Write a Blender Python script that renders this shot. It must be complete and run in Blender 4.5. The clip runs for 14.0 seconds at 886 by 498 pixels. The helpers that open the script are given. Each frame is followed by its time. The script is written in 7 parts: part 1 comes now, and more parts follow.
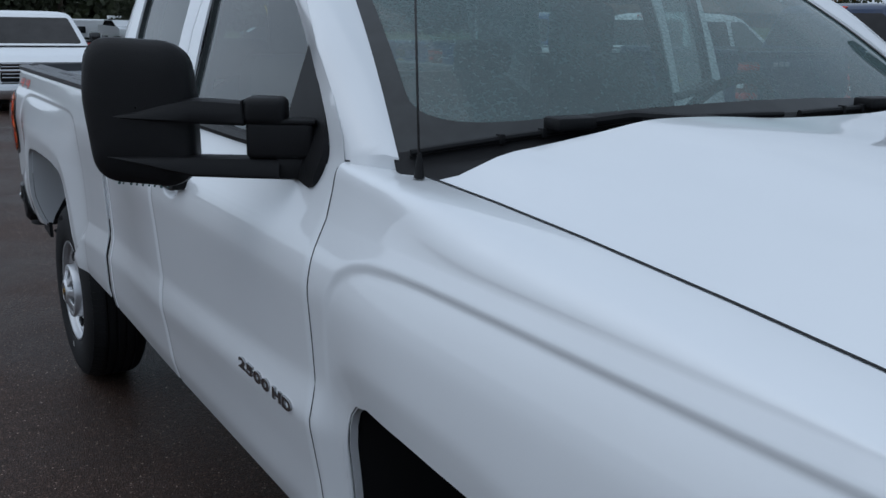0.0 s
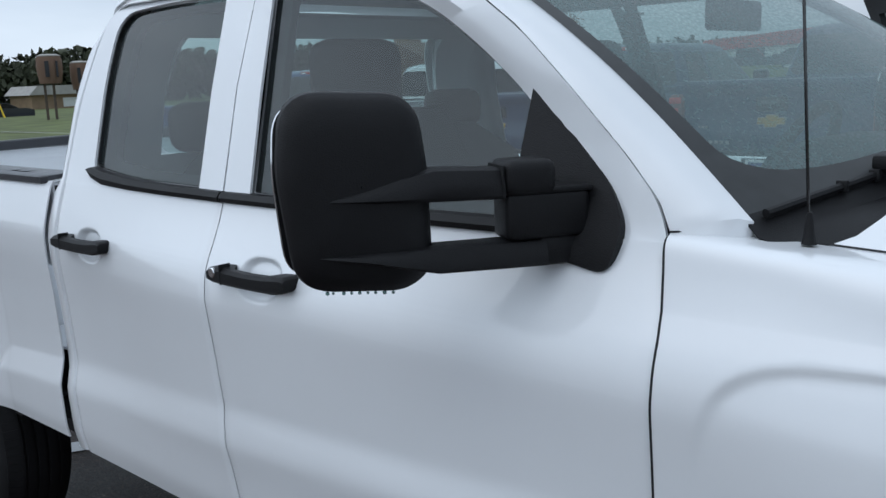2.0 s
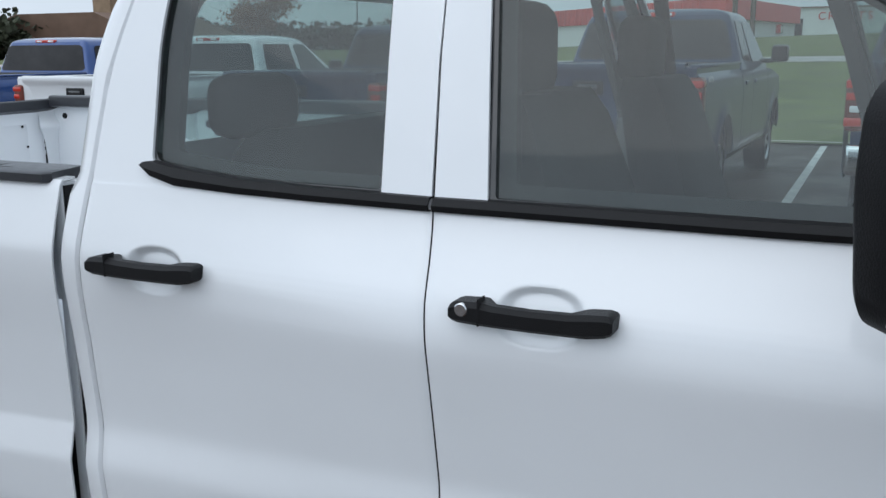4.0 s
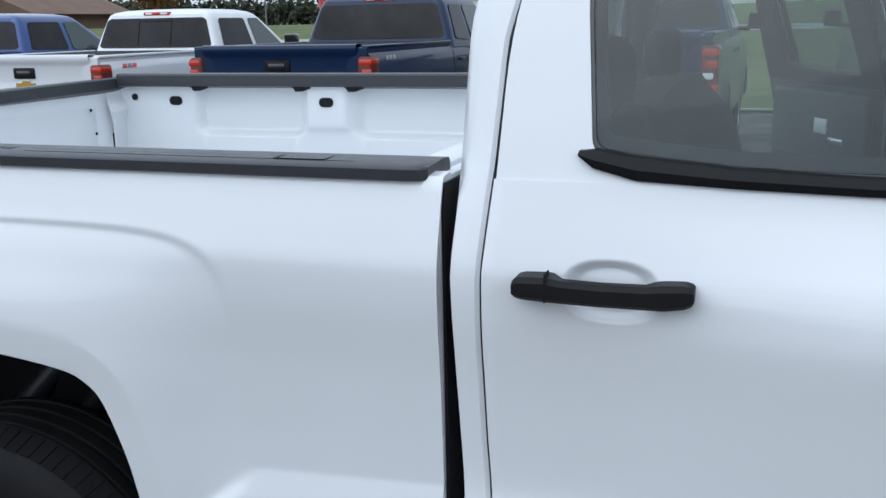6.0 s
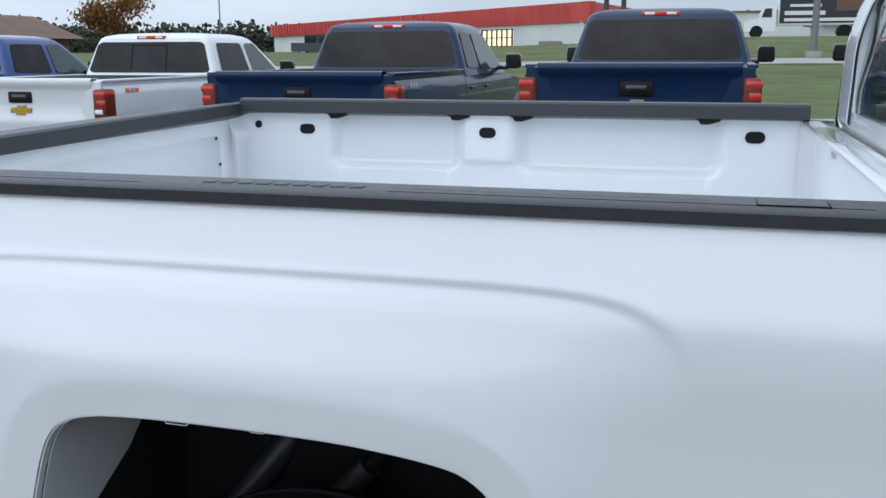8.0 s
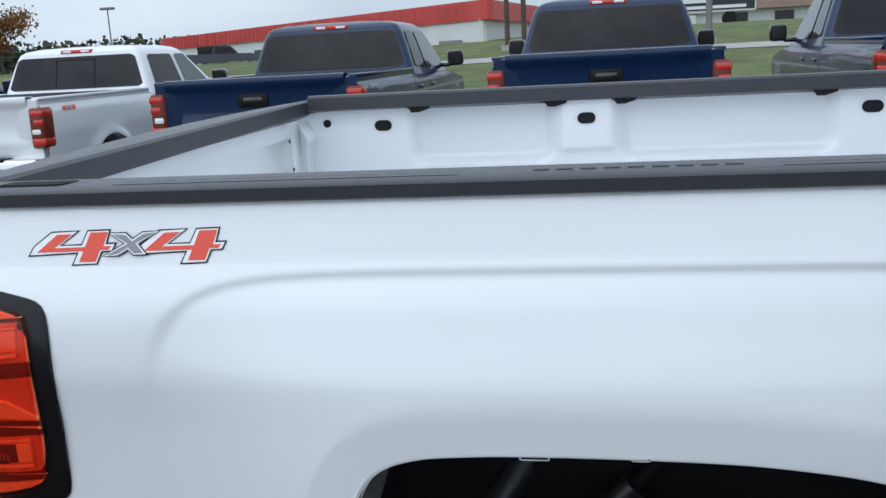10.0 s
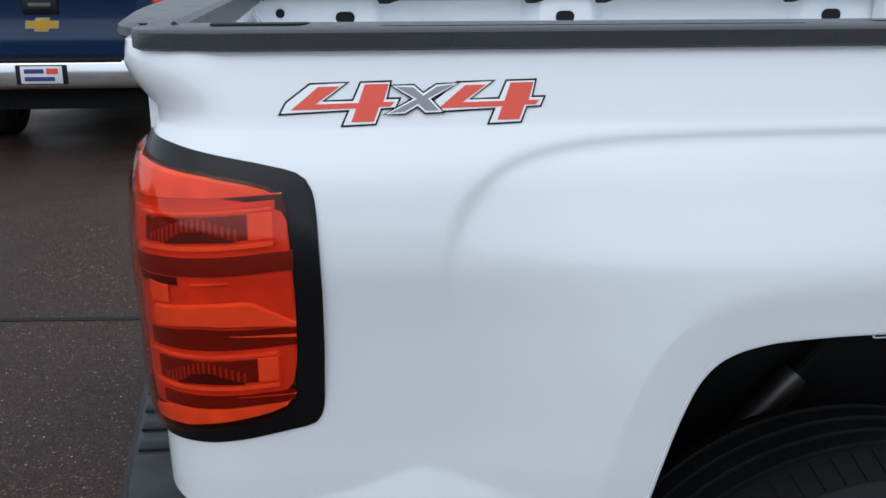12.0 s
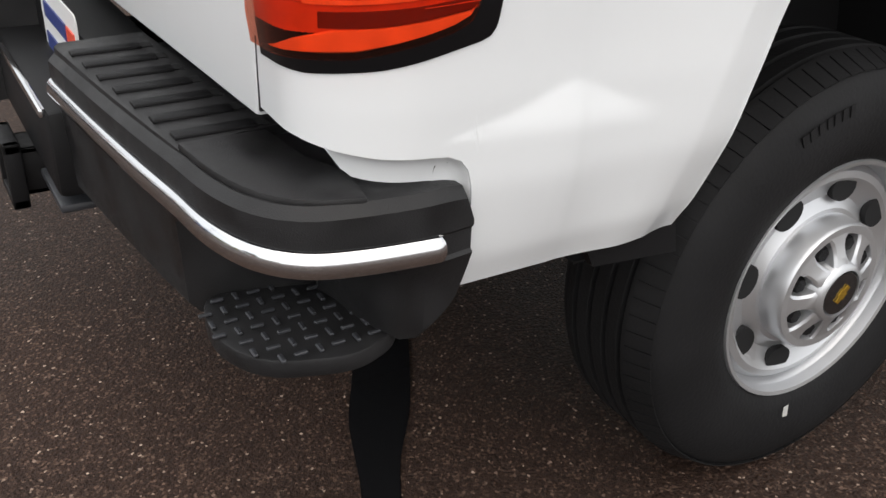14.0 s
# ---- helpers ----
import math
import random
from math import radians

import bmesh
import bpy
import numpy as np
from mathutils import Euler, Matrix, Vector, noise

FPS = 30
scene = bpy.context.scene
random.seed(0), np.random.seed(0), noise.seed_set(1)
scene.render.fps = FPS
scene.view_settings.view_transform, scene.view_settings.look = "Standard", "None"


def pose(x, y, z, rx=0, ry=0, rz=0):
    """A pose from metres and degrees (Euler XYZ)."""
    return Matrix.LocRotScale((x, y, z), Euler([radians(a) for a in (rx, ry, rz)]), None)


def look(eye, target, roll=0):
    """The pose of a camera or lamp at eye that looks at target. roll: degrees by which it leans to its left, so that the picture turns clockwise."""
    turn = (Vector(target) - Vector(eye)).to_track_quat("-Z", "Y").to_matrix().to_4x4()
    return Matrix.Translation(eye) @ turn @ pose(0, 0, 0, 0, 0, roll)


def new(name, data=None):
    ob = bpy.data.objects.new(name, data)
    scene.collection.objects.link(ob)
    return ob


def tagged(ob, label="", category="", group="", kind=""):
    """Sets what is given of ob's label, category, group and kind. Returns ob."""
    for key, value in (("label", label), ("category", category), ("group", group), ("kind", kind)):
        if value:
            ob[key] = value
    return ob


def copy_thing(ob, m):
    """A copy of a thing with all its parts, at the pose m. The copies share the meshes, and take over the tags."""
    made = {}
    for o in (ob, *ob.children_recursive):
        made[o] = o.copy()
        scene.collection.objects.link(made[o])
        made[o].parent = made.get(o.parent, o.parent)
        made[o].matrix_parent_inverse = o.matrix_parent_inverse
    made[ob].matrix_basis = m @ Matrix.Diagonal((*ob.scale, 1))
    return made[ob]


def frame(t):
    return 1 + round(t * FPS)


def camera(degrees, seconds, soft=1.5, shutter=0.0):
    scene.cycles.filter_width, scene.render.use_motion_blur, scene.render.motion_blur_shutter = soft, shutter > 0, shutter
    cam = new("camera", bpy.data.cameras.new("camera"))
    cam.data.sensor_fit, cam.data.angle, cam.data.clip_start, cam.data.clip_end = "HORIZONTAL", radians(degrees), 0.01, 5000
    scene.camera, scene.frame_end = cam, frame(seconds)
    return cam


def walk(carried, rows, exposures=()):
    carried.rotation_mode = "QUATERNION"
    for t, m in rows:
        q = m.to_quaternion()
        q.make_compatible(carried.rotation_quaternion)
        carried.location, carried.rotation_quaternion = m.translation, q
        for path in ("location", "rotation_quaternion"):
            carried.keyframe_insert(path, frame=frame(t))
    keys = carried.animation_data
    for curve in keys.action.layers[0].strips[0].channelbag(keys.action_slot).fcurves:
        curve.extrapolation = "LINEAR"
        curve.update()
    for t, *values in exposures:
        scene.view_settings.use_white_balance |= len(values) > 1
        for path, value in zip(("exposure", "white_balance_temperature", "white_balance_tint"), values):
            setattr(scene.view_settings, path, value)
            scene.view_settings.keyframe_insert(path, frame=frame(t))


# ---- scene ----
cam = camera(50.7, 14.0)
PATH = [
    (0, (4.247, -0.692, 1.645), (2.599, 0.339, 1.174), 1.0),
    (0.5, (4.054, -0.85, 1.651), (2.496, 0.35, 1.287), -1.7),
    (1, (3.862, -0.979, 1.652), (2.361, 0.297, 1.307), -2.5),
    (1.5, (3.597, -1.05, 1.643), (2.179, 0.317, 1.295), -3.9),
    (2, (3.368, -1.096, 1.62), (2.028, 0.345, 1.26), -2.2),
    (2.2, (3.26, -1.125, 1.61), (1.993, 0.386, 1.273), -1.5),
    (4.3, (2.165, -1.353, 1.635), (1.406, 0.453, 1.233), -1.0),
    (4.5, (2.068, -1.398, 1.639), (1.362, 0.434, 1.255), -1.3),
    (5, (1.802, -1.377, 1.619), (1.18, 0.469, 1.165), -0.1),
    (5.5, (1.528, -1.293, 1.617), (0.894, 0.541, 1.131), -1.1),
    (6, (1.33, -1.259, 1.608), (0.686, 0.575, 1.137), -1.1),
    (6.5, (1.103, -1.259, 1.604), (0.537, 0.6, 1.132), -1.7),
    (7, (0.913, -1.261, 1.596), (0.389, 0.61, 1.123), -0.6),
    (7.5, (0.704, -1.205, 1.608), (0.181, 0.681, 1.195), -2.4),
    (8, (0.518, -1.185, 1.594), (-0.019, 0.697, 1.182), -0.2),
    (8.2, (0.471, -1.179, 1.586), (-0.066, 0.703, 1.176), 0.5),
    (10.3, (-0.237, -1.108, 1.54), (-0.549, 0.824, 1.127), -2.7),
    (10.5, (-0.302, -1.098, 1.528), (-0.615, 0.833, 1.112), -1.1),
    (11, (-0.485, -1.078, 1.523), (-0.639, 0.866, 1.079), 0.6),
    (11.5, (-0.653, -1.05, 1.497), (-0.576, 0.88, 0.979), 0.1),
    (12, (-0.842, -0.98, 1.453), (-0.642, 0.929, 0.891), -0.1),
    (12.1, (-0.875, -0.963, 1.45), (-0.644, 0.936, 0.868), -0.2),
    (12.5, (-0.975, -0.868, 1.423), (-0.637, 0.964, 0.695), -1.0),
    (12.8, (-1.035, -0.851, 1.372), (-0.655, 0.887, 0.457), -1.1),
    (13, (-1.096, -0.853, 1.343), (-0.679, 0.852, 0.385), -0.8),
    (13.2, (-1.163, -0.843, 1.326), (-0.551, 0.771, 0.315), 0.3),
    (13.5, (-1.269, -0.869, 1.29), (-0.507, 0.705, 0.32), 1.5),
    (14, (-1.416, -0.795, 1.235), (-0.488, 0.696, 0.278), 2.3),
]
walk(cam, [(t, look(e, g, r)) for t, e, g, r in PATH], exposures=[(0, -0.47, 5900, 9), (0.6, -0.21, 5900, 9), (1.2, 0.0, 5950, 9), (1.6, 0.03, 6040, 9), (2.1, 0.0, 6100, 9), (4.4, 0.28, 6300, 9), (4.5, 0.3, 6300, 9), (5.4, 0.28, 6130, 9), (10.5, 0.28, 6150, 9), (11.5, 0.2, 6150, 9), (12.2, 0.22, 6300, 10), (12.5, 0.28, 6500, 11), (12.8, 0.66, 6900, 12), (13.0, 0.84, 7200, 13), (13.3, 0.82, 7250, 13), (13.6, 0.80, 7350, 13), (14, 0.80, 7450, 13)])

# ---- world and light ----
world = bpy.data.worlds.new("overcast_sky")
scene.world = world
world.use_nodes = True
wn, wl = world.node_tree.nodes, world.node_tree.links
wn.clear()
sky = wn.new("ShaderNodeTexSky")
sky.sky_type, sky.sun_disc = "NISHITA", False
sky.sun_elevation, sky.sun_rotation = radians(48), radians(200)
sky.air_density, sky.dust_density, sky.ozone_density = 1.0, 3.0, 1.0
tc = wn.new("ShaderNodeTexCoord")
cmap = wn.new("ShaderNodeMapping")
cmap.inputs["Scale"].default_value = (1.0, 1.0, 3.2)
cn = wn.new("ShaderNodeTexNoise")
cn.inputs["Scale"].default_value, cn.inputs["Detail"].default_value = 2.2, 6
ramp = wn.new("ShaderNodeValToRGB")
ramp.color_ramp.elements[0].position, ramp.color_ramp.elements[0].color = 0.3, (5.7, 6.5, 7.5, 1)
ramp.color_ramp.elements[1].position, ramp.color_ramp.elements[1].color = 0.7, (8.4, 9.2, 10.0, 1)
cmix = wn.new("ShaderNodeMixRGB")
cmix.inputs["Fac"].default_value = 0.9
bg = wn.new("ShaderNodeBackground")
bg.inputs["Strength"].default_value = 0.115
wo = wn.new("ShaderNodeOutputWorld")
wl.new(tc.outputs["Generated"], cmap.inputs["Vector"])
wl.new(cmap.outputs["Vector"], cn.inputs["Vector"])
wl.new(cn.outputs["Fac"], ramp.inputs["Fac"])
wl.new(sky.outputs["Color"], cmix.inputs["Color1"])
wl.new(ramp.outputs["Color"], cmix.inputs["Color2"])
# an overcast sky is brightest overhead
sep = wn.new("ShaderNodeSeparateXYZ")
rise = wn.new("ShaderNodeMapRange")
rise.inputs["From Min"].default_value, rise.inputs["From Max"].default_value = 0.0, 1.0
rise.inputs["To Min"].default_value, rise.inputs["To Max"].default_value = 0.80, 1.12
dim = wn.new("ShaderNodeVectorMath")
dim.operation = "SCALE"
wl.new(tc.outputs["Generated"], sep.inputs[0])
wl.new(sep.outputs["Z"], rise.inputs["Value"])
wl.new(cmix.outputs["Color"], dim.inputs[0])
sunward = wn.new("ShaderNodeVectorMath")
sunward.operation = "DOT_PRODUCT"
sunward.inputs[1].default_value = (-0.24, -0.20, 0.0)
lift = wn.new("ShaderNodeMath")
lift.inputs[1].default_value = 1.0
both = wn.new("ShaderNodeMath")
both.operation = "MULTIPLY"
wl.new(tc.outputs["Generated"], sunward.inputs[0])
wl.new(sunward.outputs["Value"], lift.inputs[0])
wl.new(lift.outputs[0], both.inputs[0])
wl.new(rise.outputs["Result"], both.inputs[1])
wl.new(both.outputs[0], dim.inputs["Scale"])
wl.new(dim.outputs[0], bg.inputs["Color"])
wl.new(bg.outputs["Background"], wo.inputs["Surface"])
sun = new("sun", bpy.data.lights.new("sun", "SUN"))
sun.data.energy, sun.data.angle, sun.data.color = 0.4, radians(75), (1.0, 0.97, 0.93)
sun.matrix_world = look((0, 0, 20), (4, 9, 0))

# ---- materials ----
def mat(name, color, rough=0.5, metal=0.0, coat=0.0, vary=0.0, vscale=8.0, bump=0.0, bscale=200.0, trans=0.0, ior=1.45,
        emit=0.0, spec=0.5, rvary=0.0, island=0.0):
    m = bpy.data.materials.new(name)
    m.use_nodes = True
    n, l = m.node_tree.nodes, m.node_tree.links
    b = n["Principled BSDF"]
    b.inputs["Base Color"].default_value = (*color, 1)
    b.inputs["Roughness"].default_value, b.inputs["Metallic"].default_value = rough, metal
    b.inputs["Coat Weight"].default_value, b.inputs["Coat Roughness"].default_value = coat, 0.03
    b.inputs["Transmission Weight"].default_value, b.inputs["IOR"].default_value = trans, ior
    b.inputs["Specular IOR Level"].default_value = spec
    if emit:
        b.inputs["Emission Color"].default_value = (*color, 1)
        b.inputs["Emission Strength"].default_value = emit
    t = n.new("ShaderNodeTexCoord")
    if vary or rvary:
        z = n.new("ShaderNodeTexNoise")
        z.inputs["Scale"].default_value, z.inputs["Detail"].default_value = vscale, 6
        l.new(t.outputs["Object"], z.inputs["Vector"])
        if vary:
            mr = n.new("ShaderNodeMapRange")
            mr.inputs["From Min"].default_value, mr.inputs["From Max"].default_value = 0.3, 0.7
            mr.inputs["To Min"].default_value, mr.inputs["To Max"].default_value = 1 - vary, 1 + vary
            hs = n.new("ShaderNodeHueSaturation")
            hs.inputs["Color"].default_value = (*color, 1)
            l.new(z.outputs["Fac"], mr.inputs["Value"])
            l.new(mr.outputs["Result"], hs.inputs["Value"])
            l.new(hs.outputs["Color"], b.inputs["Base Color"])
        if rvary:
            mr = n.new("ShaderNodeMapRange")
            mr.inputs["From Min"].default_value, mr.inputs["From Max"].default_value = 0.35, 0.65
            mr.inputs["To Min"].default_value, mr.inputs["To Max"].default_value = max(0.02, rough - rvary), min(1, rough + rvary)
            l.new(z.outputs["Fac"], mr.inputs["Value"])
            l.new(mr.outputs["Result"], b.inputs["Roughness"])
    if bump:
        z = n.new("ShaderNodeTexNoise")
        z.inputs["Scale"].default_value, z.inputs["Detail"].default_value = bscale, 3
        l.new(t.outputs["Object"], z.inputs["Vector"])
        bp = n.new("ShaderNodeBump")
        bp.inputs["Strength"].default_value, bp.inputs["Distance"].default_value = bump, 0.004
        l.new(z.outputs["Fac"], bp.inputs["Height"])
        l.new(bp.outputs["Normal"], b.inputs["Normal"])
    return m


PAINT_WHITE = mat("white_paint", (0.80, 0.82, 0.84), 0.32, coat=1.0, vary=0.015, vscale=3)
PAINT_BLUE = mat("blue_paint", (0.002, 0.019, 0.066), 0.32, metal=0.0, coat=0.6, spec=0.25, vary=0.06, vscale=3)
PAINT_DARK = mat("dark_paint", (0.03, 0.033, 0.045), 0.3, metal=0.4, coat=1.0)
PAINT_RED = mat("red_paint", (0.45, 0.02, 0.015), 0.3, coat=1.0)
PLASTIC = mat("black_plastic", (0.008, 0.008, 0.009), 0.5, spec=0.28, bump=0.25, bscale=500, vary=0.15, vscale=12)
CAP = mat("grey_cap_plastic", (0.036, 0.038, 0.044), 0.36, spec=0.6, bump=0.2, bscale=420, vary=0.06, vscale=60, rvary=0.04)
RUBBER = mat("rubber", (0.012, 0.012, 0.013), 0.65, spec=0.25, bump=0.25, bscale=150, vary=0.3, vscale=6)
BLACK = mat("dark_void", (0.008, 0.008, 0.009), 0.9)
GAP = mat("seam_black", (0.012, 0.012, 0.014), 0.8)
CHROME = mat("chrome", (0.75, 0.76, 0.78), 0.12, metal=1.0)
ALLOY = mat("alloy", (0.60, 0.61, 0.63), 0.34, metal=0.75, vary=0.05)
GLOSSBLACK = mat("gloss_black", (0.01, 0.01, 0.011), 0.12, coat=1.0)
SEAT = mat("grey_seat_cloth", (0.052, 0.055, 0.058), 0.9, vary=0.12, vscale=9)
TRIMLIGHT = mat("light_grey_trim", (0.16, 0.165, 0.17), 0.65, vary=0.08, vscale=10)
TRIMGREY = mat("grey_trim", (0.075, 0.078, 0.08), 0.7, vary=0.1, vscale=10)
FRIT = mat("glass_border", (0.02, 0.022, 0.023), 0.35, vary=0.3, vscale=25)
GOLD = mat("gold_badge", (0.7, 0.42, 0.06), 0.25, metal=0.8)
SILVER = mat("silver_film", (0.88, 0.89, 0.90), 0.35, coat=0.5)
BADGE = mat("dark_chrome", (0.3, 0.3, 0.31), 0.15, metal=1.0)
DECALRED = mat("decal_red", (0.80, 0.085, 0.045), 0.4, coat=0.2)
DECALGREY = mat("decal_grey", (0.27, 0.27, 0.29), 0.4, coat=0.4)
PAPERWHITE = mat("plate_white", (0.75, 0.75, 0.75), 0.4)
PLATEBLUE = mat("plate_blue", (0.03, 0.05, 0.2), 0.4)
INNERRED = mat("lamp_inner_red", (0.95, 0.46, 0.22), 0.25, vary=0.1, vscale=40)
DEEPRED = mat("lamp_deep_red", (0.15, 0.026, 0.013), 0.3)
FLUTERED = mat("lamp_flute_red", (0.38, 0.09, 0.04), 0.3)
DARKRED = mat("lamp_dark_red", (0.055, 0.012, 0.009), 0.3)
LAMPBLACK = mat("lamp_black", (0.006, 0.006, 0.007), 0.22, spec=0.35)
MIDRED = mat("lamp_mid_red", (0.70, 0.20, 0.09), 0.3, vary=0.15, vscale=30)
PAD = mat("step_pad_plastic", (0.018, 0.0178, 0.019), 0.48, spec=0.36, bump=0.22, bscale=520, vary=0.3, vscale=14, rvary=0.15)
CABTRIM = mat("dark_cab_trim", (0.032, 0.034, 0.036), 0.75, vary=0.15, vscale=10)
PIPE = mat("steel_pipe", (0.16, 0.15, 0.15), 0.42, metal=0.8, vary=0.2, vscale=10)


def glass(name, tint, f0, rough=0.02, mist=0.0, mist_color=(0.4, 0.5, 0.5)):
    """Clear tinted glass; the gloss grows towards grazing view."""
    m = bpy.data.materials.new(name)
    m.use_nodes = True
    n, l = m.node_tree.nodes, m.node_tree.links
    n.clear()
    out, mix, tr, gl, lw, pw, mr = (n.new(k) for k in ("ShaderNodeOutputMaterial", "ShaderNodeMixShader", "ShaderNodeBsdfTransparent",
                                                      "ShaderNodeBsdfGlossy", "ShaderNodeLayerWeight", "ShaderNodeMath", "ShaderNodeMapRange"))
    tr.inputs["Color"].default_value = (*tint, 1)
    gl.inputs["Roughness"].default_value = rough
    lw.inputs["Blend"].default_value = 0.5
    pw.operation = "POWER"
    pw.inputs[1].default_value = 4.0
    mr.inputs["To Min"].default_value, mr.inputs["To Max"].default_value = f0, 1.0
    l.new(lw.outputs["Facing"], pw.inputs[0])
    l.new(pw.outputs["Value"], mr.inputs["Value"])
    l.new(mr.outputs["Result"], mix.inputs["Fac"])
    l.new(tr.outputs["BSDF"], mix.inputs[1])
    l.new(gl.outputs["BSDF"], mix.inputs[2])
    last = mix
    if mist:
        # condensation: a pale film, in blotches and small drops
        tc = n.new("ShaderNodeTexCoord")
        big, small, ad, rg, df, mx = (n.new(k) for k in ("ShaderNodeTexNoise", "ShaderNodeTexVoronoi", "ShaderNodeMath", "ShaderNodeMapRange", "ShaderNodeBsdfDiffuse", "ShaderNodeMixShader"))
        big.inputs["Scale"].default_value, big.inputs["Detail"].default_value = 4.0, 8
        small.inputs["Scale"].default_value = 130
        ad.operation = "ADD"
        rg.inputs["From Min"].default_value, rg.inputs["From Max"].default_value = 0.5, 1.3
        rg.inputs["To Min"].default_value, rg.inputs["To Max"].default_value = mist * 0.55, mist * 1.45
        df.inputs["Color"].default_value = (*mist_color, 1)
        l.new(tc.outputs["Object"], big.inputs["Vector"])
        l.new(tc.outputs["Object"], small.inputs["Vector"])
        l.new(big.outputs["Fac"], ad.inputs[0])
        l.new(small.outputs["Distance"], ad.inputs[1])
        l.new(ad.outputs["Value"], rg.inputs["Value"])
        l.new(rg.outputs["Result"], mx.inputs["Fac"])
        l.new(mix.outputs["Shader"], mx.inputs[1])
        l.new(df.outputs["BSDF"], mx.inputs[2])
        last = mx
    l.new(last.outputs["Shader"], out.inputs["Surface"])
    return m


GLASS = glass("tinted_glass", (0.48, 0.60, 0.585), 0.075, 0.02, 0.03, (0.30, 0.40, 0.39))
PRIVACY = glass("privacy_glass", (0.78, 0.84, 0.83), 0.05)
SHIELD = glass("windshield_glass", (0.40, 0.54, 0.52), 0.10, 0.05, 0.34, (0.17, 0.25, 0.25))
REDGLASS = glass("red_lens", (0.99, 0.55, 0.44), 0.03)


def asphalt():
    m = mat("wet_asphalt", (0.035, 0.032, 0.031), 0.5, spec=0.20)
    n, l = m.node_tree.nodes, m.node_tree.links
    b = n["Principled BSDF"]
    t = n.new("ShaderNodeTexCoord")
    v = n.new("ShaderNodeTexVoronoi")
    v.inputs["Scale"].default_value = 185
    r = n.new("ShaderNodeValToRGB")
    e = r.color_ramp.elements
    e[0].position, e[0].color = 0.0, (0.017, 0.0095, 0.0070, 1)
    e[1].position, e[1].color = 1.0, (0.80, 0.64, 0.52, 1)
    a = e.new(0.70)
    a.color = (0.047, 0.027, 0.0200, 1)
    a = e.new(0.90)
    a.color = (0.15, 0.096, 0.072, 1)
    big = n.new("ShaderNodeTexNoise")
    big.inputs["Scale"].default_value, big.inputs["Detail"].default_value = 0.7, 5
    hs = n.new("ShaderNodeHueSaturation")
    mr = n.new("ShaderNodeMapRange")
    mr.inputs["From Min"].default_value, mr.inputs["From Max"].default_value = 0.3, 0.7
    mr.inputs["To Min"].default_value, mr.inputs["To Max"].default_value = 0.7, 1.35
    mr2 = n.new("ShaderNodeMapRange")
    mr2.inputs["From Min"].default_value, mr2.inputs["From Max"].default_value = 0.38, 0.62
    mr2.inputs["To Min"].default_value, mr2.inputs["To Max"].default_value = 0.34, 0.58
    fine = n.new("ShaderNodeTexNoise")
    fine.inputs["Scale"].default_value, fine.inputs["Detail"].default_value = 160, 4
    bp = n.new("ShaderNodeBump")
    bp.inputs["Strength"].default_value, bp.inputs["Distance"].default_value = 1.0, 0.008
    l.new(t.outputs["Object"], v.inputs["Vector"])
    l.new(t.outputs["Object"], big.inputs["Vector"])
    l.new(t.outputs["Object"], fine.inputs["Vector"])
    l.new(v.outputs["Color"], r.inputs["Fac"])
    l.new(r.outputs["Color"], hs.inputs["Color"])
    l.new(big.outputs["Fac"], mr.inputs["Value"])
    l.new(mr.outputs["Result"], hs.inputs["Value"])
    l.new(hs.outputs["Color"], b.inputs["Base Color"])
    l.new(big.outputs["Fac"], mr2.inputs["Value"])
    l.new(mr2.outputs["Result"], b.inputs["Roughness"])
    l.new(fine.outputs["Fac"], bp.inputs["Height"])
    l.new(bp.outputs["Normal"], b.inputs["Normal"])
    return m


ASPHALT = asphalt()
GRASS = mat("grass", (0.098, 0.122, 0.036), 0.9, vary=0.35, vscale=0.6, bump=0.6, bscale=9)
FOLIAGE = mat("autumn_leaves", (0.2, 0.09, 0.025), 0.8, vary=0.3, vscale=1.5)
EVERGREEN = mat("dark_leaves", (0.058, 0.066, 0.040), 0.85, vary=0.4, vscale=0.8)
BARK = mat("bark", (0.09, 0.07, 0.055), 0.9, vary=0.3, vscale=5)
SIDING = mat("white_siding", (0.66, 0.68, 0.67), 0.6, vary=0.05, vscale=0.5)
REDROOF = mat("red_metal_roof", (0.55, 0.07, 0.06), 0.45, vary=0.08, vscale=0.5)
BROWNROOF = mat("brown_roof", (0.16, 0.10, 0.07), 0.8, vary=0.15, vscale=0.6)
TAN = mat("tan_brick", (0.28, 0.2, 0.13), 0.8, vary=0.15, vscale=1.0)
CONCRETE = mat("concrete", (0.36, 0.35, 0.33), 0.8, vary=0.15, vscale=1.2)
LINEWHITE = mat("line_white", (0.6, 0.6, 0.58), 0.6, vary=0.2, vscale=6)
WINDARK = mat("window_dark", (0.02, 0.022, 0.025), 0.15)
WARMLIGHT = mat("lit_window", (1.0, 0.8, 0.5), 0.4, emit=0.8)
POLE = mat("pole_grey", (0.2, 0.2, 0.2), 0.5, metal=0.4)
SIGNYELLOW = mat("sign_yellow", (0.75, 0.55, 0.03), 0.5)
SIGNBLUE = mat("sign_blue", (0.03, 0.09, 0.35), 0.5)


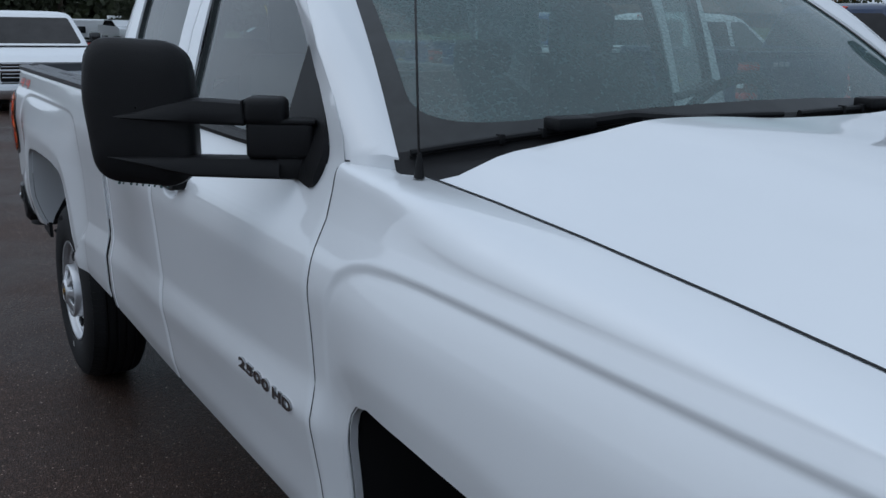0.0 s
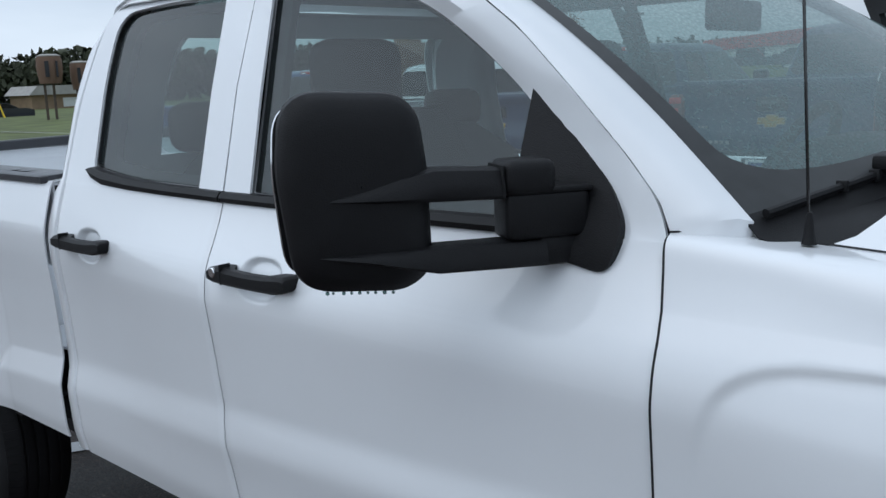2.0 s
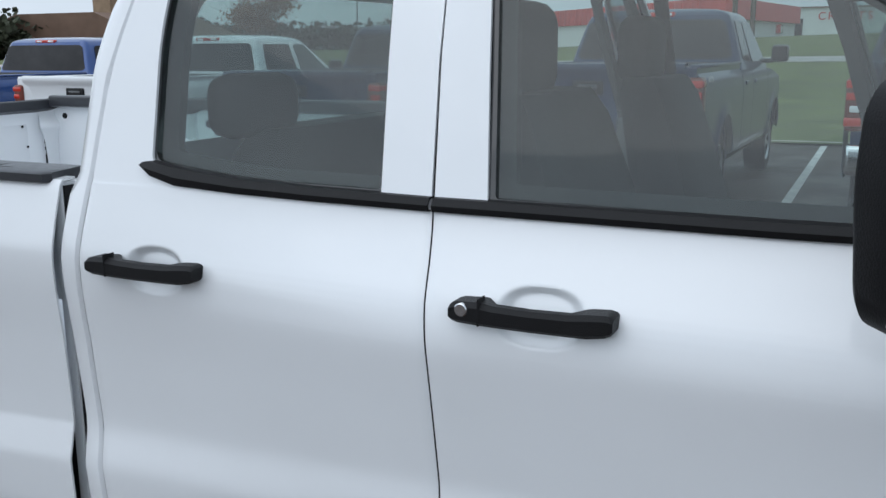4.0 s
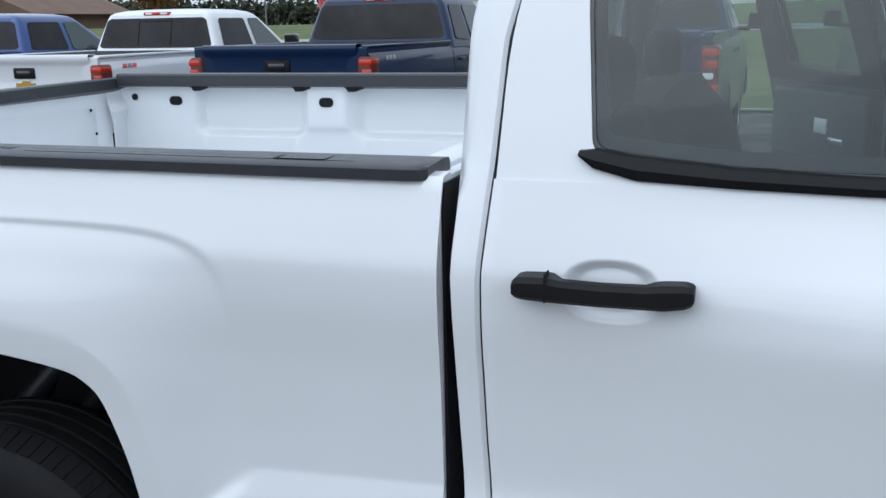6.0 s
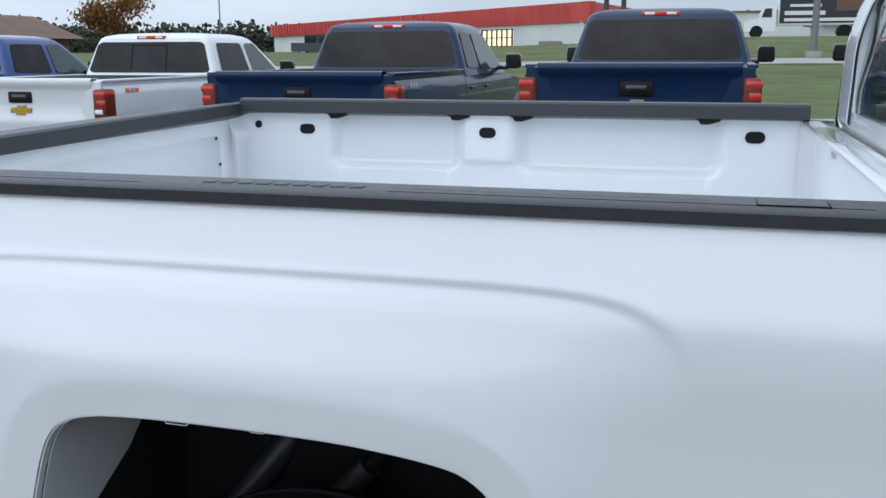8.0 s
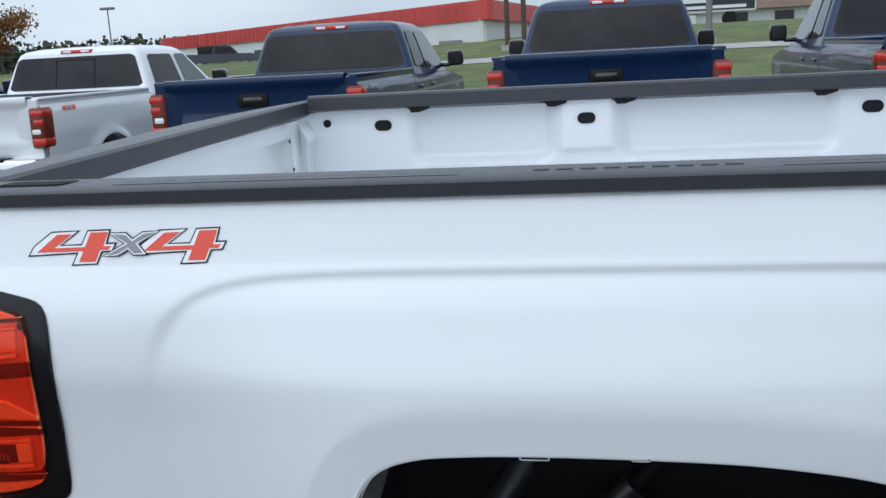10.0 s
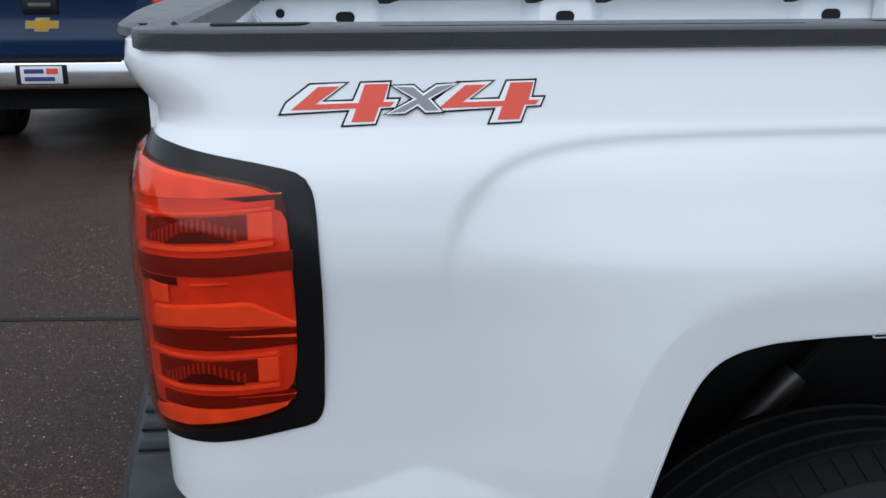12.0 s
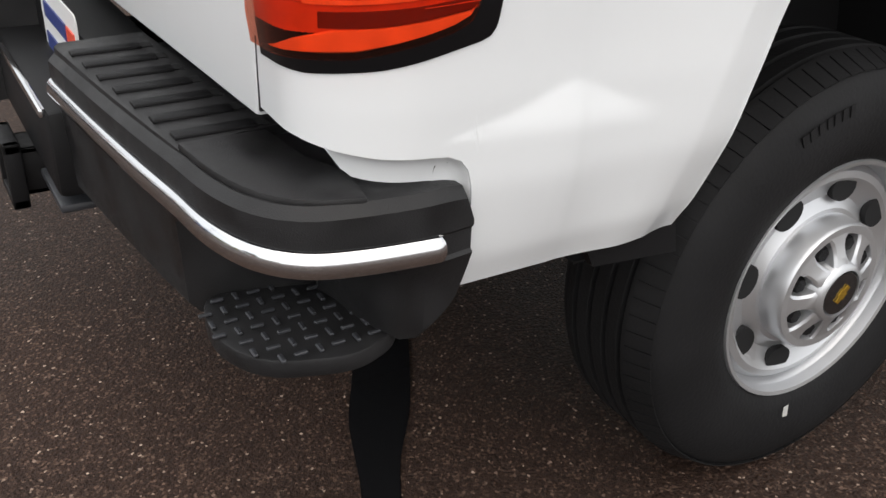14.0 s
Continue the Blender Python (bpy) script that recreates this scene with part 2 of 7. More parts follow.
# ---- building helpers ----
def obj(name, bm, material, parent=None, label="", smooth=True, angle=35):
    me = bpy.data.meshes.new(name)
    bmesh.ops.recalc_face_normals(bm, faces=bm.faces[:])
    lim = math.cos(radians(angle))
    for f in bm.faces:
        f.smooth = smooth
    if smooth:
        for e in bm.edges:
            if len(e.link_faces) == 2 and e.link_faces[0].normal.dot(e.link_faces[1].normal) < lim:
                e.smooth = False
    bm.to_mesh(me)
    bm.free()
    me.materials.append(material)
    ob = new(name, me)
    if parent is not None:
        ob.parent = parent
    if label:
        tagged(ob, label)
    return ob


def part(name, bm, material, parent, label="", smooth=True):
    return obj(name, bm, material, parent, label, smooth)


def thing(name, label, category, group="", at=(0, 0, 0), turn=0.0):
    ob = new(name)
    ob.empty_display_size = 0.2
    ob.matrix_world = pose(*at, 0, 0, turn)
    return tagged(ob, label, category, group)


def grid(rows, thick=0.0, close=False, fill=False):
    """A sheet through rows of points; thick gives it a body."""
    bm = bmesh.new()
    vs = [[bm.verts.new(p) for p in r] for r in rows]
    for a, b in zip(vs, vs[1:]):
        k = len(a) if close else len(a) - 1
        for i in range(k):
            j = (i + 1) % len(a)
            bm.faces.new((a[i], a[j], b[j], b[i]))
    if fill:
        bm.faces.new(vs[-1])
    bmesh.ops.recalc_face_normals(bm, faces=bm.faces[:])
    if thick:
        bmesh.ops.solidify(bm, geom=bm.faces[:], thickness=thick)
    return bm


def box(x0, x1, y0, y1, z0, z1, bev=0.0, seg=2, bm=None):
    own = bm is None
    b = bmesh.new()
    bmesh.ops.create_cube(b, size=1)
    for v in b.verts:
        v.co = ((x0 + x1) / 2 + v.co.x * (x1 - x0), (y0 + y1) / 2 + v.co.y * (y1 - y0), (z0 + z1) / 2 + v.co.z * (z1 - z0))
    if bev:
        bmesh.ops.bevel(b, geom=b.edges[:], offset=bev, segments=seg, affect="EDGES", profile=0.5)
    if own:
        return b
    join(bm, b)
    return bm


def join(bm, other):
    me = bpy.data.meshes.new("tmp")
    other.to_mesh(me)
    other.free()
    bm.from_mesh(me)
    bpy.data.meshes.remove(me)
    return bm


def tube(points, r, n=10, cap=True, r2=None):
    pts = [Vector(p) for p in points]
    bm = bmesh.new()
    rings = []
    for i, p in enumerate(pts):
        d = (pts[min(i + 1, len(pts) - 1)] - pts[max(i - 1, 0)]).normalized()
        up = Vector((0, 0, 1)) if abs(d.z) < 0.9 else Vector((1, 0, 0))
        a = d.cross(up).normalized()
        b = a.cross(d)
        rr = r if r2 is None else r + (r2 - r) * i / (len(pts) - 1)
        rings.append([bm.verts.new(p + rr * (math.cos(k * 2 * math.pi / n) * a + math.sin(k * 2 * math.pi / n) * b)) for k in range(n)])
    for a, b in zip(rings, rings[1:]):
        for k in range(n):
            bm.faces.new((a[k], a[(k + 1) % n], b[(k + 1) % n], b[k]))
    if cap:
        bm.faces.new(rings[0])
        bm.faces.new(rings[-1][::-1])
    return bm


def lathe(profile, n=48, axis="y", center=(0, 0, 0)):
    """Turns (r, h) about an axis."""
    rows = []
    for r, h in profile:
        row = []
        for k in range(n):
            a = 2 * math.pi * k / n
            c, s = r * math.cos(a), r * math.sin(a)
            p = (c, h, s) if axis == "y" else (c, s, h)
            row.append((p[0] + center[0], p[1] + center[1], p[2] + center[2]))
        rows.append(row)
    return grid(rows, close=True)


def prism(outline, depth, plane="xz", at=0.0, bev=0.0):
    """A flat outline given a thickness along its normal."""
    bm = bmesh.new()
    f = []
    for a, b in outline:
        f.append(bm.verts.new({"xz": (a, at, b), "xy": (a, b, at), "yz": (at, a, b)}[plane]))
    face = bm.faces.new(f)
    r = bmesh.ops.extrude_face_region(bm, geom=[face])
    d = {"xz": (0, depth, 0), "xy": (0, 0, depth), "yz": (depth, 0, 0)}[plane]
    for v in r["geom"]:
        if isinstance(v, bmesh.types.BMVert):
            v.co += Vector(d)
    if bev:
        bmesh.ops.bevel(bm, geom=bm.edges[:], offset=bev, segments=2, affect="EDGES", profile=0.5)
    return bm


def lerp(pts, x):
    """A value on a broken line of (x, value)."""
    if x <= pts[0][0]:
        return pts[0][1]
    for (a, p), (b, q) in zip(pts, pts[1:]):
        if x <= b:
            return p + (q - p) * (x - a) / (b - a)
    return pts[-1][1]


def smooth(pts, x):
    if x <= pts[0][0]:
        return pts[0][1]
    for (a, p), (b, q) in zip(pts, pts[1:]):
        if x <= b:
            u = (x - a) / (b - a)
            return p + (q - p) * u * u * (3 - 2 * u)
    return pts[-1][1]


def sstep(a, b, x):
    u = min(1, max(0, (x - a) / (b - a)))
    return u * u * (3 - 2 * u)


def spread(a, b, n):
    return [a + (b - a) * i / n for i in range(n + 1)]


def resample(corners, k, closed=True):
    out = []
    m = len(corners)
    for i in range(m if closed else m - 1):
        a, b = corners[i], corners[(i + 1) % m]
        out += [tuple(a[c] + (b[c] - a[c]) * j / k for c in range(len(a))) for j in range(k)]
    if not closed:
        out.append(tuple(corners[-1]))
    return out


def rounded(corners, radius, seg=5):
    """A polygon with its corners rounded."""
    out = []
    m = len(corners)
    for i in range(m):
        p, a, b = Vector(corners[i]), Vector(corners[i - 1]), Vector(corners[(i + 1) % m])
        r = radius[i] if isinstance(radius, (list, tuple)) else radius
        u, v = (a - p), (b - p)
        r = min(r, u.length * 0.48, v.length * 0.48)
        s, e = p + u.normalized() * r, p + v.normalized() * r
        for k in range(seg + 1):
            w = k / seg
            q = s * (1 - w) ** 2 + p * 2 * w * (1 - w) + e * w * w
            out.append(tuple(q))
    return out


def frame_ring(outer, inner, fn, thick, k=6):
    """A rim between two outlines with equal corner counts, laid on fn(x, z)."""
    a, b = resample(outer, k), resample(inner, k)
    n = len(a)
    rows = []
    for w in (0.0, 0.5, 1.0):
        rows.append([fn(a[i][0] * (1 - w) + b[i][0] * w, a[i][1] * (1 - w) + b[i][1] * w) for i in range(n)])
    return grid(rows, thick, close=True)


def pane(outline, fn, thick):
    """A filled outline on fn(x, z), as a fan of shrinking rings."""
    cx, cz = sum(p[0] for p in outline) / len(outline), sum(p[1] for p in outline) / len(outline)
    rows = []
    for w in (1.0, 0.7, 0.35):
        rows.append([fn(cx + (p[0] - cx) * w, cz + (p[1] - cz) * w) for p in outline])
    return grid(rows, thick, close=True, fill=True)


# ---- ground ----
GZ = 0.028


def ground():
    bm = bmesh.new()
    xs = [-2500, -400, -120, -60, -30, -16, -8, -4, -2, 0, 2, 4, 8, 16, 30, 60, 120, 400, 2500]
    rows = [[(x, y, GZ) for x in xs] for y in xs]
    ob = obj("ground", grid(rows), ASPHALT, smooth=False)
    tagged(ob, "wet dark asphalt of the parking lot", "ground", kind="structure")


ground()

# ---- the white pickup: shapes ----
YC = 0.97


def far(p):
    return (p[0], 2 * YC - p[1], p[2])


SIDE = [(0.58, 0.060), (0.64, 0.034), (0.70, 0.022), (0.80, 0.018), (0.95, 0.016), (1.08, 0.010),
        (1.18, 0.001), (1.235, 0.000), (1.26, 0.003), (1.31, 0.016), (1.37, 0.034), (1.41, 0.046)]


def side_y(z):
    return lerp(SIDE, z)


def sill(x, z, k=1.0):
    """The lower crease: under a line that rises slowly forwards the side comes out again."""
    zc = 0.895 + 0.055 * (x - 0.90)
    return -0.019 * k * min(1.0, max(0.0, (zc - z) / 0.075))


def bow(x, z):
    """The doors and the front fender stand out further than the bed."""
    return -0.046 * sstep(0.95, 1.75, x) * sstep(1.385, 1.16, z) * lerp([(0.60, 0.1), (0.80, 0.5), (0.92, 0.92), (1.08, 1.0)], z)


def blended(z):
    return (side_y(z - 0.012) + 2 * side_y(z) + side_y(z + 0.012)) / 4


def upper_y(z):
    return lerp([(1.36, 0.032), (1.40, 0.045), (1.60, 0.105), (1.78, 0.164), (1.83, 0.186), (1.87, 0.222), (1.90, 0.28)], z)


def upper_front(x, z):
    """Cab side above the belt; the front door frame swells outwards round the glass."""
    edge = lerp([(1.39, 2.63), (1.594, 2.445), (1.73, 2.233), (1.80, 2.05), (1.85, 1.90)], z)
    k = lerp([(1.40, 0.0), (1.46, 0.35), (1.516, 0.5), (1.595, 1.0), (1.724, 1.0), (1.78, 0.62), (1.85, 0.3)], z)
    return upper_y(z) - 0.032 * k * sstep(0.0, 0.1, x - edge)


def spline(pts, k):
    """A smooth curve through the points."""
    out = []
    for i in range(len(pts) - 1):
        p = [Vector(pts[max(0, min(len(pts) - 1, i + d))]) for d in (-1, 0, 1, 2)]
        for w in range(k):
            t = w / k
            out.append(tuple(0.5 * (2 * p[1] + (p[2] - p[0]) * t + (2 * p[0] - 5 * p[1] + 4 * p[2] - p[3]) * t * t + (3 * p[1] - p[0] - 3 * p[2] + p[3]) * t ** 3)))
    return out + [tuple(pts[-1])]


R_ARCH = spline([(-0.541, 0.60), (-0.532, 0.665), (-0.524, 0.733), (-0.514, 0.80), (-0.499, 0.866), (-0.484, 0.922), (-0.470, 0.966), (-0.4545, 1.003), (-0.435, 1.028), (-0.410, 1.043),
                 (-0.379, 1.0515), (-0.343, 1.056), (-0.26, 1.059), (-0.12, 1.057), (0.02, 1.051), (0.10, 1.043), (0.16, 1.034), (0.205, 1.0225), (0.238, 1.001), (0.258, 0.974), (0.281, 0.915), (0.299, 0.85), (0.315, 0.76), (0.332, 0.68), (0.350, 0.60)], 4)


def rounded_box(x, z, x0, x1, top, r):
    """How far inside a shape with a softly rounded top."""
    k = 0.7 * r
    return -k * math.log(math.exp(-(x - x0) / k) + math.exp(-(x1 - x) / k) + math.exp(-(top - z) / k))


def flare(x, z, x0, x1, top, r, bulge=0.044, deep=0.0052):
    d = rounded_box(x, z, x0, x1, top, r)
    if d <= 0:
        return 0.0
    fade = sstep(1.10, 1.26, z)
    groove = deep * sstep(0, 0.015, d) * (0.15 + 0.85 * fade)
    return groove - bulge * sstep(0.006, 0.32, d)


def arch_dist(x, z, arch):
    return min(math.hypot(x - (a[0] + (b[0] - a[0]) * w), z - (a[1] + (b[1] - a[1]) * w))
               for a, b in zip(arch, arch[1:]) for w in ((0, 0.5) if len(arch) < 40 else (0,)))


def bed_point(s, z):
    """s runs along the side from the cab back, and round the rear corner."""
    x0 = -0.950 - 0.038 * sstep(1.305, 1.365, z) + 0.004 * sstep(1.27, 1.30, z) * sstep(1.335, 1.31, z)
    r = 0.115
    y = blended(z) - 0.030 * sstep(0.62, -0.45, s) * lerp([(0.64, 0.25), (0.70, 0.55), (0.80, 0.9), (0.90, 1.0), (1.15, 0.95), (1.24, 0.45), (1.30, 0.0)], z)
    y += flare(s, z, -0.755, 0.535, 1.292, 0.10)
    if z > 0.62 and -0.80 < s < 0.56:
        e = arch_dist(s, z, R_ARCH)
        y += 0.012 * max(0.0, 1 - e / 0.062)
    y += sill(s, z, min(1.0, max(0.0, (s - 0.47 - 1.08 * (z - 0.828)) / 0.035)))
    if -0.94 < s < -0.60 and z < 0.93:
        # a flat facet: peaked above, straight below
        base = 0.861 - 0.034 * (s + 0.93)
        top = max(base, lerp([(-0.93, 0.862), (-0.85, 0.880), (-0.785, 0.904), (-0.760, 0.907), (-0.735, 0.899), (-0.635, 0.850)], s))
        y -= 0.24 * (min(top, max(z, base)) * -1 + top) * sstep(0.62, 0.80, z)
    y += 0.03 * sstep(0.84, 0.60, z) * sstep(-0.66, -0.54, s) * sstep(-0.3, -0.5, s)
    if s >= x0:
        return (s, y, z)
    a = x0 - s
    if a < r * math.pi / 2:
        t = a / r
        return (x0 - (r - y * 0.4) * math.sin(t), y + r * (1 - math.cos(t)), z)
    return (x0 - r + y * 0.4, y + r + a - r * math.pi / 2, z)


BUMPER_CUT = [(-1.25, 0.868), (-1.10, 0.862), (-1.04, 0.855), (-1.0, 0.850), (-0.95, 0.846), (-0.925, 0.843), (-0.910, 0.836), (-0.900, 0.823), (-0.894, 0.80), (-0.890, 0.76), (-0.887, 0.70), (-0.884, 0.655)]


def bed_bottom(s):
    if s < -0.884:
        return lerp(BUMPER_CUT, s)
    if s < -0.535:
        return 0.655
    if s < 0.340:
        return lerp([(a, max(b, 0.655 if a < 0 else 0.672)) for a, b in R_ARCH], s)
    return 0.664


def bedside(mirror, parent):
    ss = spread(-1.21, -0.95, 26) + spread(-0.94, -0.86, 41) + spread(-0.85, -0.55, 50)
    ss += [a + (b - a) * w for (a, _), (b, _) in zip(R_ARCH, R_ARCH[1:]) for w in (0,)]
    ss += spread(0.355, 0.876, 60)
    ss = sorted(set(round(s, 4) for s in ss))
    zs = spread(1.08, 1.24, 13)[1:] + spread(1.24, 1.30, 14)[1:] + spread(1.30, 1.375, 5)[1:]
    rows = []
    for s in ss:
        b = bed_bottom(s)
        zm = max(0.872, b + (1.08 - b) * 0.33)
        col = [b + (zm - b) * i / 20 for i in range(20)] + [zm + (1.08 - zm) * i / 40 for i in range(41)] + zs
        row = [bed_point(s, z) for z in col]
        row += [(row[-1][0], row[-1][1] + 0.008, 1.385), (row[-1][0], row[-1][1] + 0.04, 1.388)]
        rows.append([far(p) for p in row] if mirror else row)
    return part("bedside", grid(rows, -0.004 if mirror else 0.004), PAINT_WHITE, parent)


truck = thing("pickup_truck", "white four-door heavy-duty pickup with black trim, wet, parked on asphalt", "pickup truck")

bedside(False, truck)
bedside(True, truck)

# doors: seam lines of x by height
CAB_REAR = [(0.60, 0.922), (0.78, 0.916), (1.08, 0.902), (1.25, 0.897), (1.37, 0.904), (1.60, 0.945), (1.85, 0.985)]
SEAM_R = [(0.60, 0.972), (0.78, 0.960), (0.98, 0.948), (1.13, 0.943), (1.25, 0.943), (1.41, 0.955), (1.58, 0.962), (1.67, 0.982), (1.75, 1.005), (1.80, 1.04), (1.85, 1.10)]
SEAM_B = [(0.60, 1.735), (0.91, 1.716), (1.17, 1.700), (1.30, 1.687), (1.383, 1.676), (1.54, 1.666), (1.85, 1.636)]
SEAM_F = [(0.60, 2.758), (1.0, 2.754), (1.20, 2.755), (1.26, 2.754), (1.318, 2.745), (1.405, 2.734)]


def recess(x, z, cx, cz):
    d = (abs((x - cx) / 0.069) ** 2.5 + abs((z - cz) / 0.043) ** 2.5) ** 0.4
    return 0.016 * (1 - sstep(0.66, 1.04, d))


def door_skin(left, right, handle, mirror, parent, name, top=1.385):
    zs = spread(0.645, 1.18, 30) + spread(1.18, 1.305, 44)[1:] + spread(1.305, top, 10)[1:]
    rows = []
    for z in zs:
        a, b = lerp(left, z) + 0.0015, lerp(right, z) - 0.0015
        row = []
        xs = spread(a, b, 70) + (spread(handle[0] - 0.0805, handle[0] + 0.0805, 50) if handle else [])
        for x in sorted(xs):
            y = blended(z) + sill(x, z) + bow(x, z)
            if handle:
                y += recess(x, z, *handle)
            y += 0.004 * (1 - sstep(0, 0.010, min(x - a, b - x)))
            row.append((x, y, z))
        rows.append([far(p) for p in row] if mirror else row)
    return part(name, grid(rows, -0.004 if mirror else 0.004), PAINT_WHITE, parent)


W_REAR = rounded([(1.096, 1.425), (1.30, 1.402), (1.581, 1.398), (1.549, 1.822), (1.30, 1.824), (1.085, 1.812), (1.074, 1.66)], [0.02, 0.1, 0.006, 0.01, 0.08, 0.11, 0.05])
W_FRONT = rounded([(1.768, 1.396), (2.20, 1.392), (2.645, 1.392), (2.625, 1.42), (2.565, 1.485), (2.445, 1.594), (2.335, 1.670), (2.233, 1.730), (2.118, 1.782), (1.98, 1.810), (1.722, 1.817)],
                  [0.006, 0.1, 0.01, 0.02, 0.05, 0.05, 0.05, 0.05, 0.06, 0.06, 0.02])
O_REAR = rounded([(0.958, 1.383), (1.30, 1.383), (1.673, 1.383), (1.640, 1.852), (1.36, 1.852), (1.030, 1.850), (0.9655, 1.60)], [0.002, 0.05, 0.002, 0.002, 0.05, 0.15, 0.08])
O_FRONT = rounded([(1.679, 1.383), (2.20, 1.383), (2.733, 1.383), (2.713, 1.442), (2.657, 1.50), (2.551, 1.600), (2.432, 1.695), (2.327, 1.757), (2.217, 1.812), (2.05, 1.850), (1.642, 1.852)],
                  [0.002, 0.05, 0.002, 0.03, 0.04, 0.05, 0.05, 0.05, 0.05, 0.06, 0.002])


def shrink(outline, k):
    cx, cz = sum(p[0] for p in outline) / len(outline), sum(p[1] for p in outline) / len(outline)
    return [(cx + (p[0] - cx) * (1 - k / abs(0.28)), cz + (p[1] - cz) * (1 - k / 0.2)) for p in outline]


def greenhouse(outer, inner, mirror, door):
    def on(dy):
        def f(x, z):
            p = (x, upper_front(x, z) + dy, z)
            return far(p) if mirror else p
        return f
    s = -1 if mirror else 1
    part("window_frame", frame_ring(outer, inner, on(0), 0.006 * s, 2), PAINT_WHITE, door)
    inn = shrink(inner, 0.006)
    part("window_seal", frame_ring(inner, inn, on(0.006), 0.014 * s, 1), GLOSSBLACK, door, "black rubber window seal")
    g = part("window_glass", pane(inn, on(0.014), 0.0), GLASS, door, "tinted side window glass")
    g.visible_shadow = False
    inn2 = shrink(inner, 0.02)
    part("inner_trim", frame_ring(outer, inn2, on(0.05), 0.02 * s, 2), CABTRIM, door, "dark inner door trim")


def handle(cx, cz, mirror, door, lock):
    def m(bm):
        for v in bm.verts:
            v.co = far(v.co) if mirror else v.co
        return bm
    y = side_y(cz) + bow(cx, cz)
    prof = [(cx - 0.1245, 0.020, -0.003), (cx - 0.121, 0.027, -0.003), (cx - 0.112, 0.032, -0.003), (cx - 0.078, 0.035, -0.003), (cx - 0.055, 0.032, -0.005), (cx, 0.031, -0.006),
            (cx + 0.06, 0.032, -0.005), (cx + 0.085, 0.035, -0.003), (cx + 0.112, 0.032, 0.0), (cx + 0.121, 0.026, 0.001), (cx + 0.1245, 0.018, 0.002)]
    rows = []
    for x, h, dz in prof:
        mid = abs(x - cx) < 0.072
        yo, yi = y - 0.036, (y - 0.014 if mid else y + 0.012)
        c = cz + dz - 0.002
        rows.append([(x, yo, c - h * 0.34), (x, yo + 0.006, c - h * 0.5), (x, yi, c - h * 0.5), (x, yi, c + h * 0.5), (x, yo + 0.008, c + h * 0.5), (x, yo, c + h * 0.28)])
    bm = grid(rows, close=True)
    for r in (rows[0], rows[-1]):
        bm.faces.new([bm.verts.new(p) for p in r])
    bmesh.ops.remove_doubles(bm, verts=bm.verts[:], dist=0.0003)
    h = part("door_handle", m(bm), PLASTIC, door, "black textured plastic door handle")
    part("handle_joint", m(box(cx - 0.0775, cx - 0.0755, y - 0.0368, y - 0.01, cz - 0.022, cz + 0.019)), BLACK, h)
    if lock:
        part("lock_cylinder", m(lathe([(0.0, y - 0.0375), (0.009, y - 0.0375), (0.0105, y - 0.036), (0.0105, y - 0.03)], 16, center=(cx - 0.104, 0, cz))), CHROME, h, "round chrome key lock")


def door_card(door, x0, x1):
    """Inner panel of an open door: padded top, armrest, map pocket, pull."""
    y = 2 * YC - 0.085
    part("card_pad", box(x0, x1, y - 0.022, y + 0.004, 1.12, 1.36, 0.015, 3), TRIMGREY, door, "grey padded door panel")
    part("armrest", box(x0 + 0.05, x1 - 0.10, y - 0.065, y + 0.004, 1.00, 1.075, 0.02, 3), TRIMLIGHT, door, "light grey armrest")
    part("pull_cup", box(x0 + 0.10, x0 + 0.30, y - 0.068, y - 0.02, 1.072, 1.078, 0.002), BLACK, door)
    part("map_pocket", box(x0 + 0.08, x1 - 0.04, y - 0.055, y + 0.004, 0.72, 0.90, 0.025, 3), CABTRIM, door, "dark map pocket")
    part("pocket_rim", box(x0 + 0.08, x1 - 0.04, y - 0.060, y - 0.040, 0.895, 0.910, 0.005, 2), TRIMLIGHT, door)
    part("door_pull", box(x1 - 0.20, x1 - 0.11, y - 0.034, y - 0.02, 1.19, 1.215, 0.005, 2), CHROME, door, "bright inner door pull")
    part("switch_plate", box(x1 - 0.30, x1 - 0.22, y - 0.026, y - 0.02, 1.22, 1.27, 0.004, 2), SILVER, door)


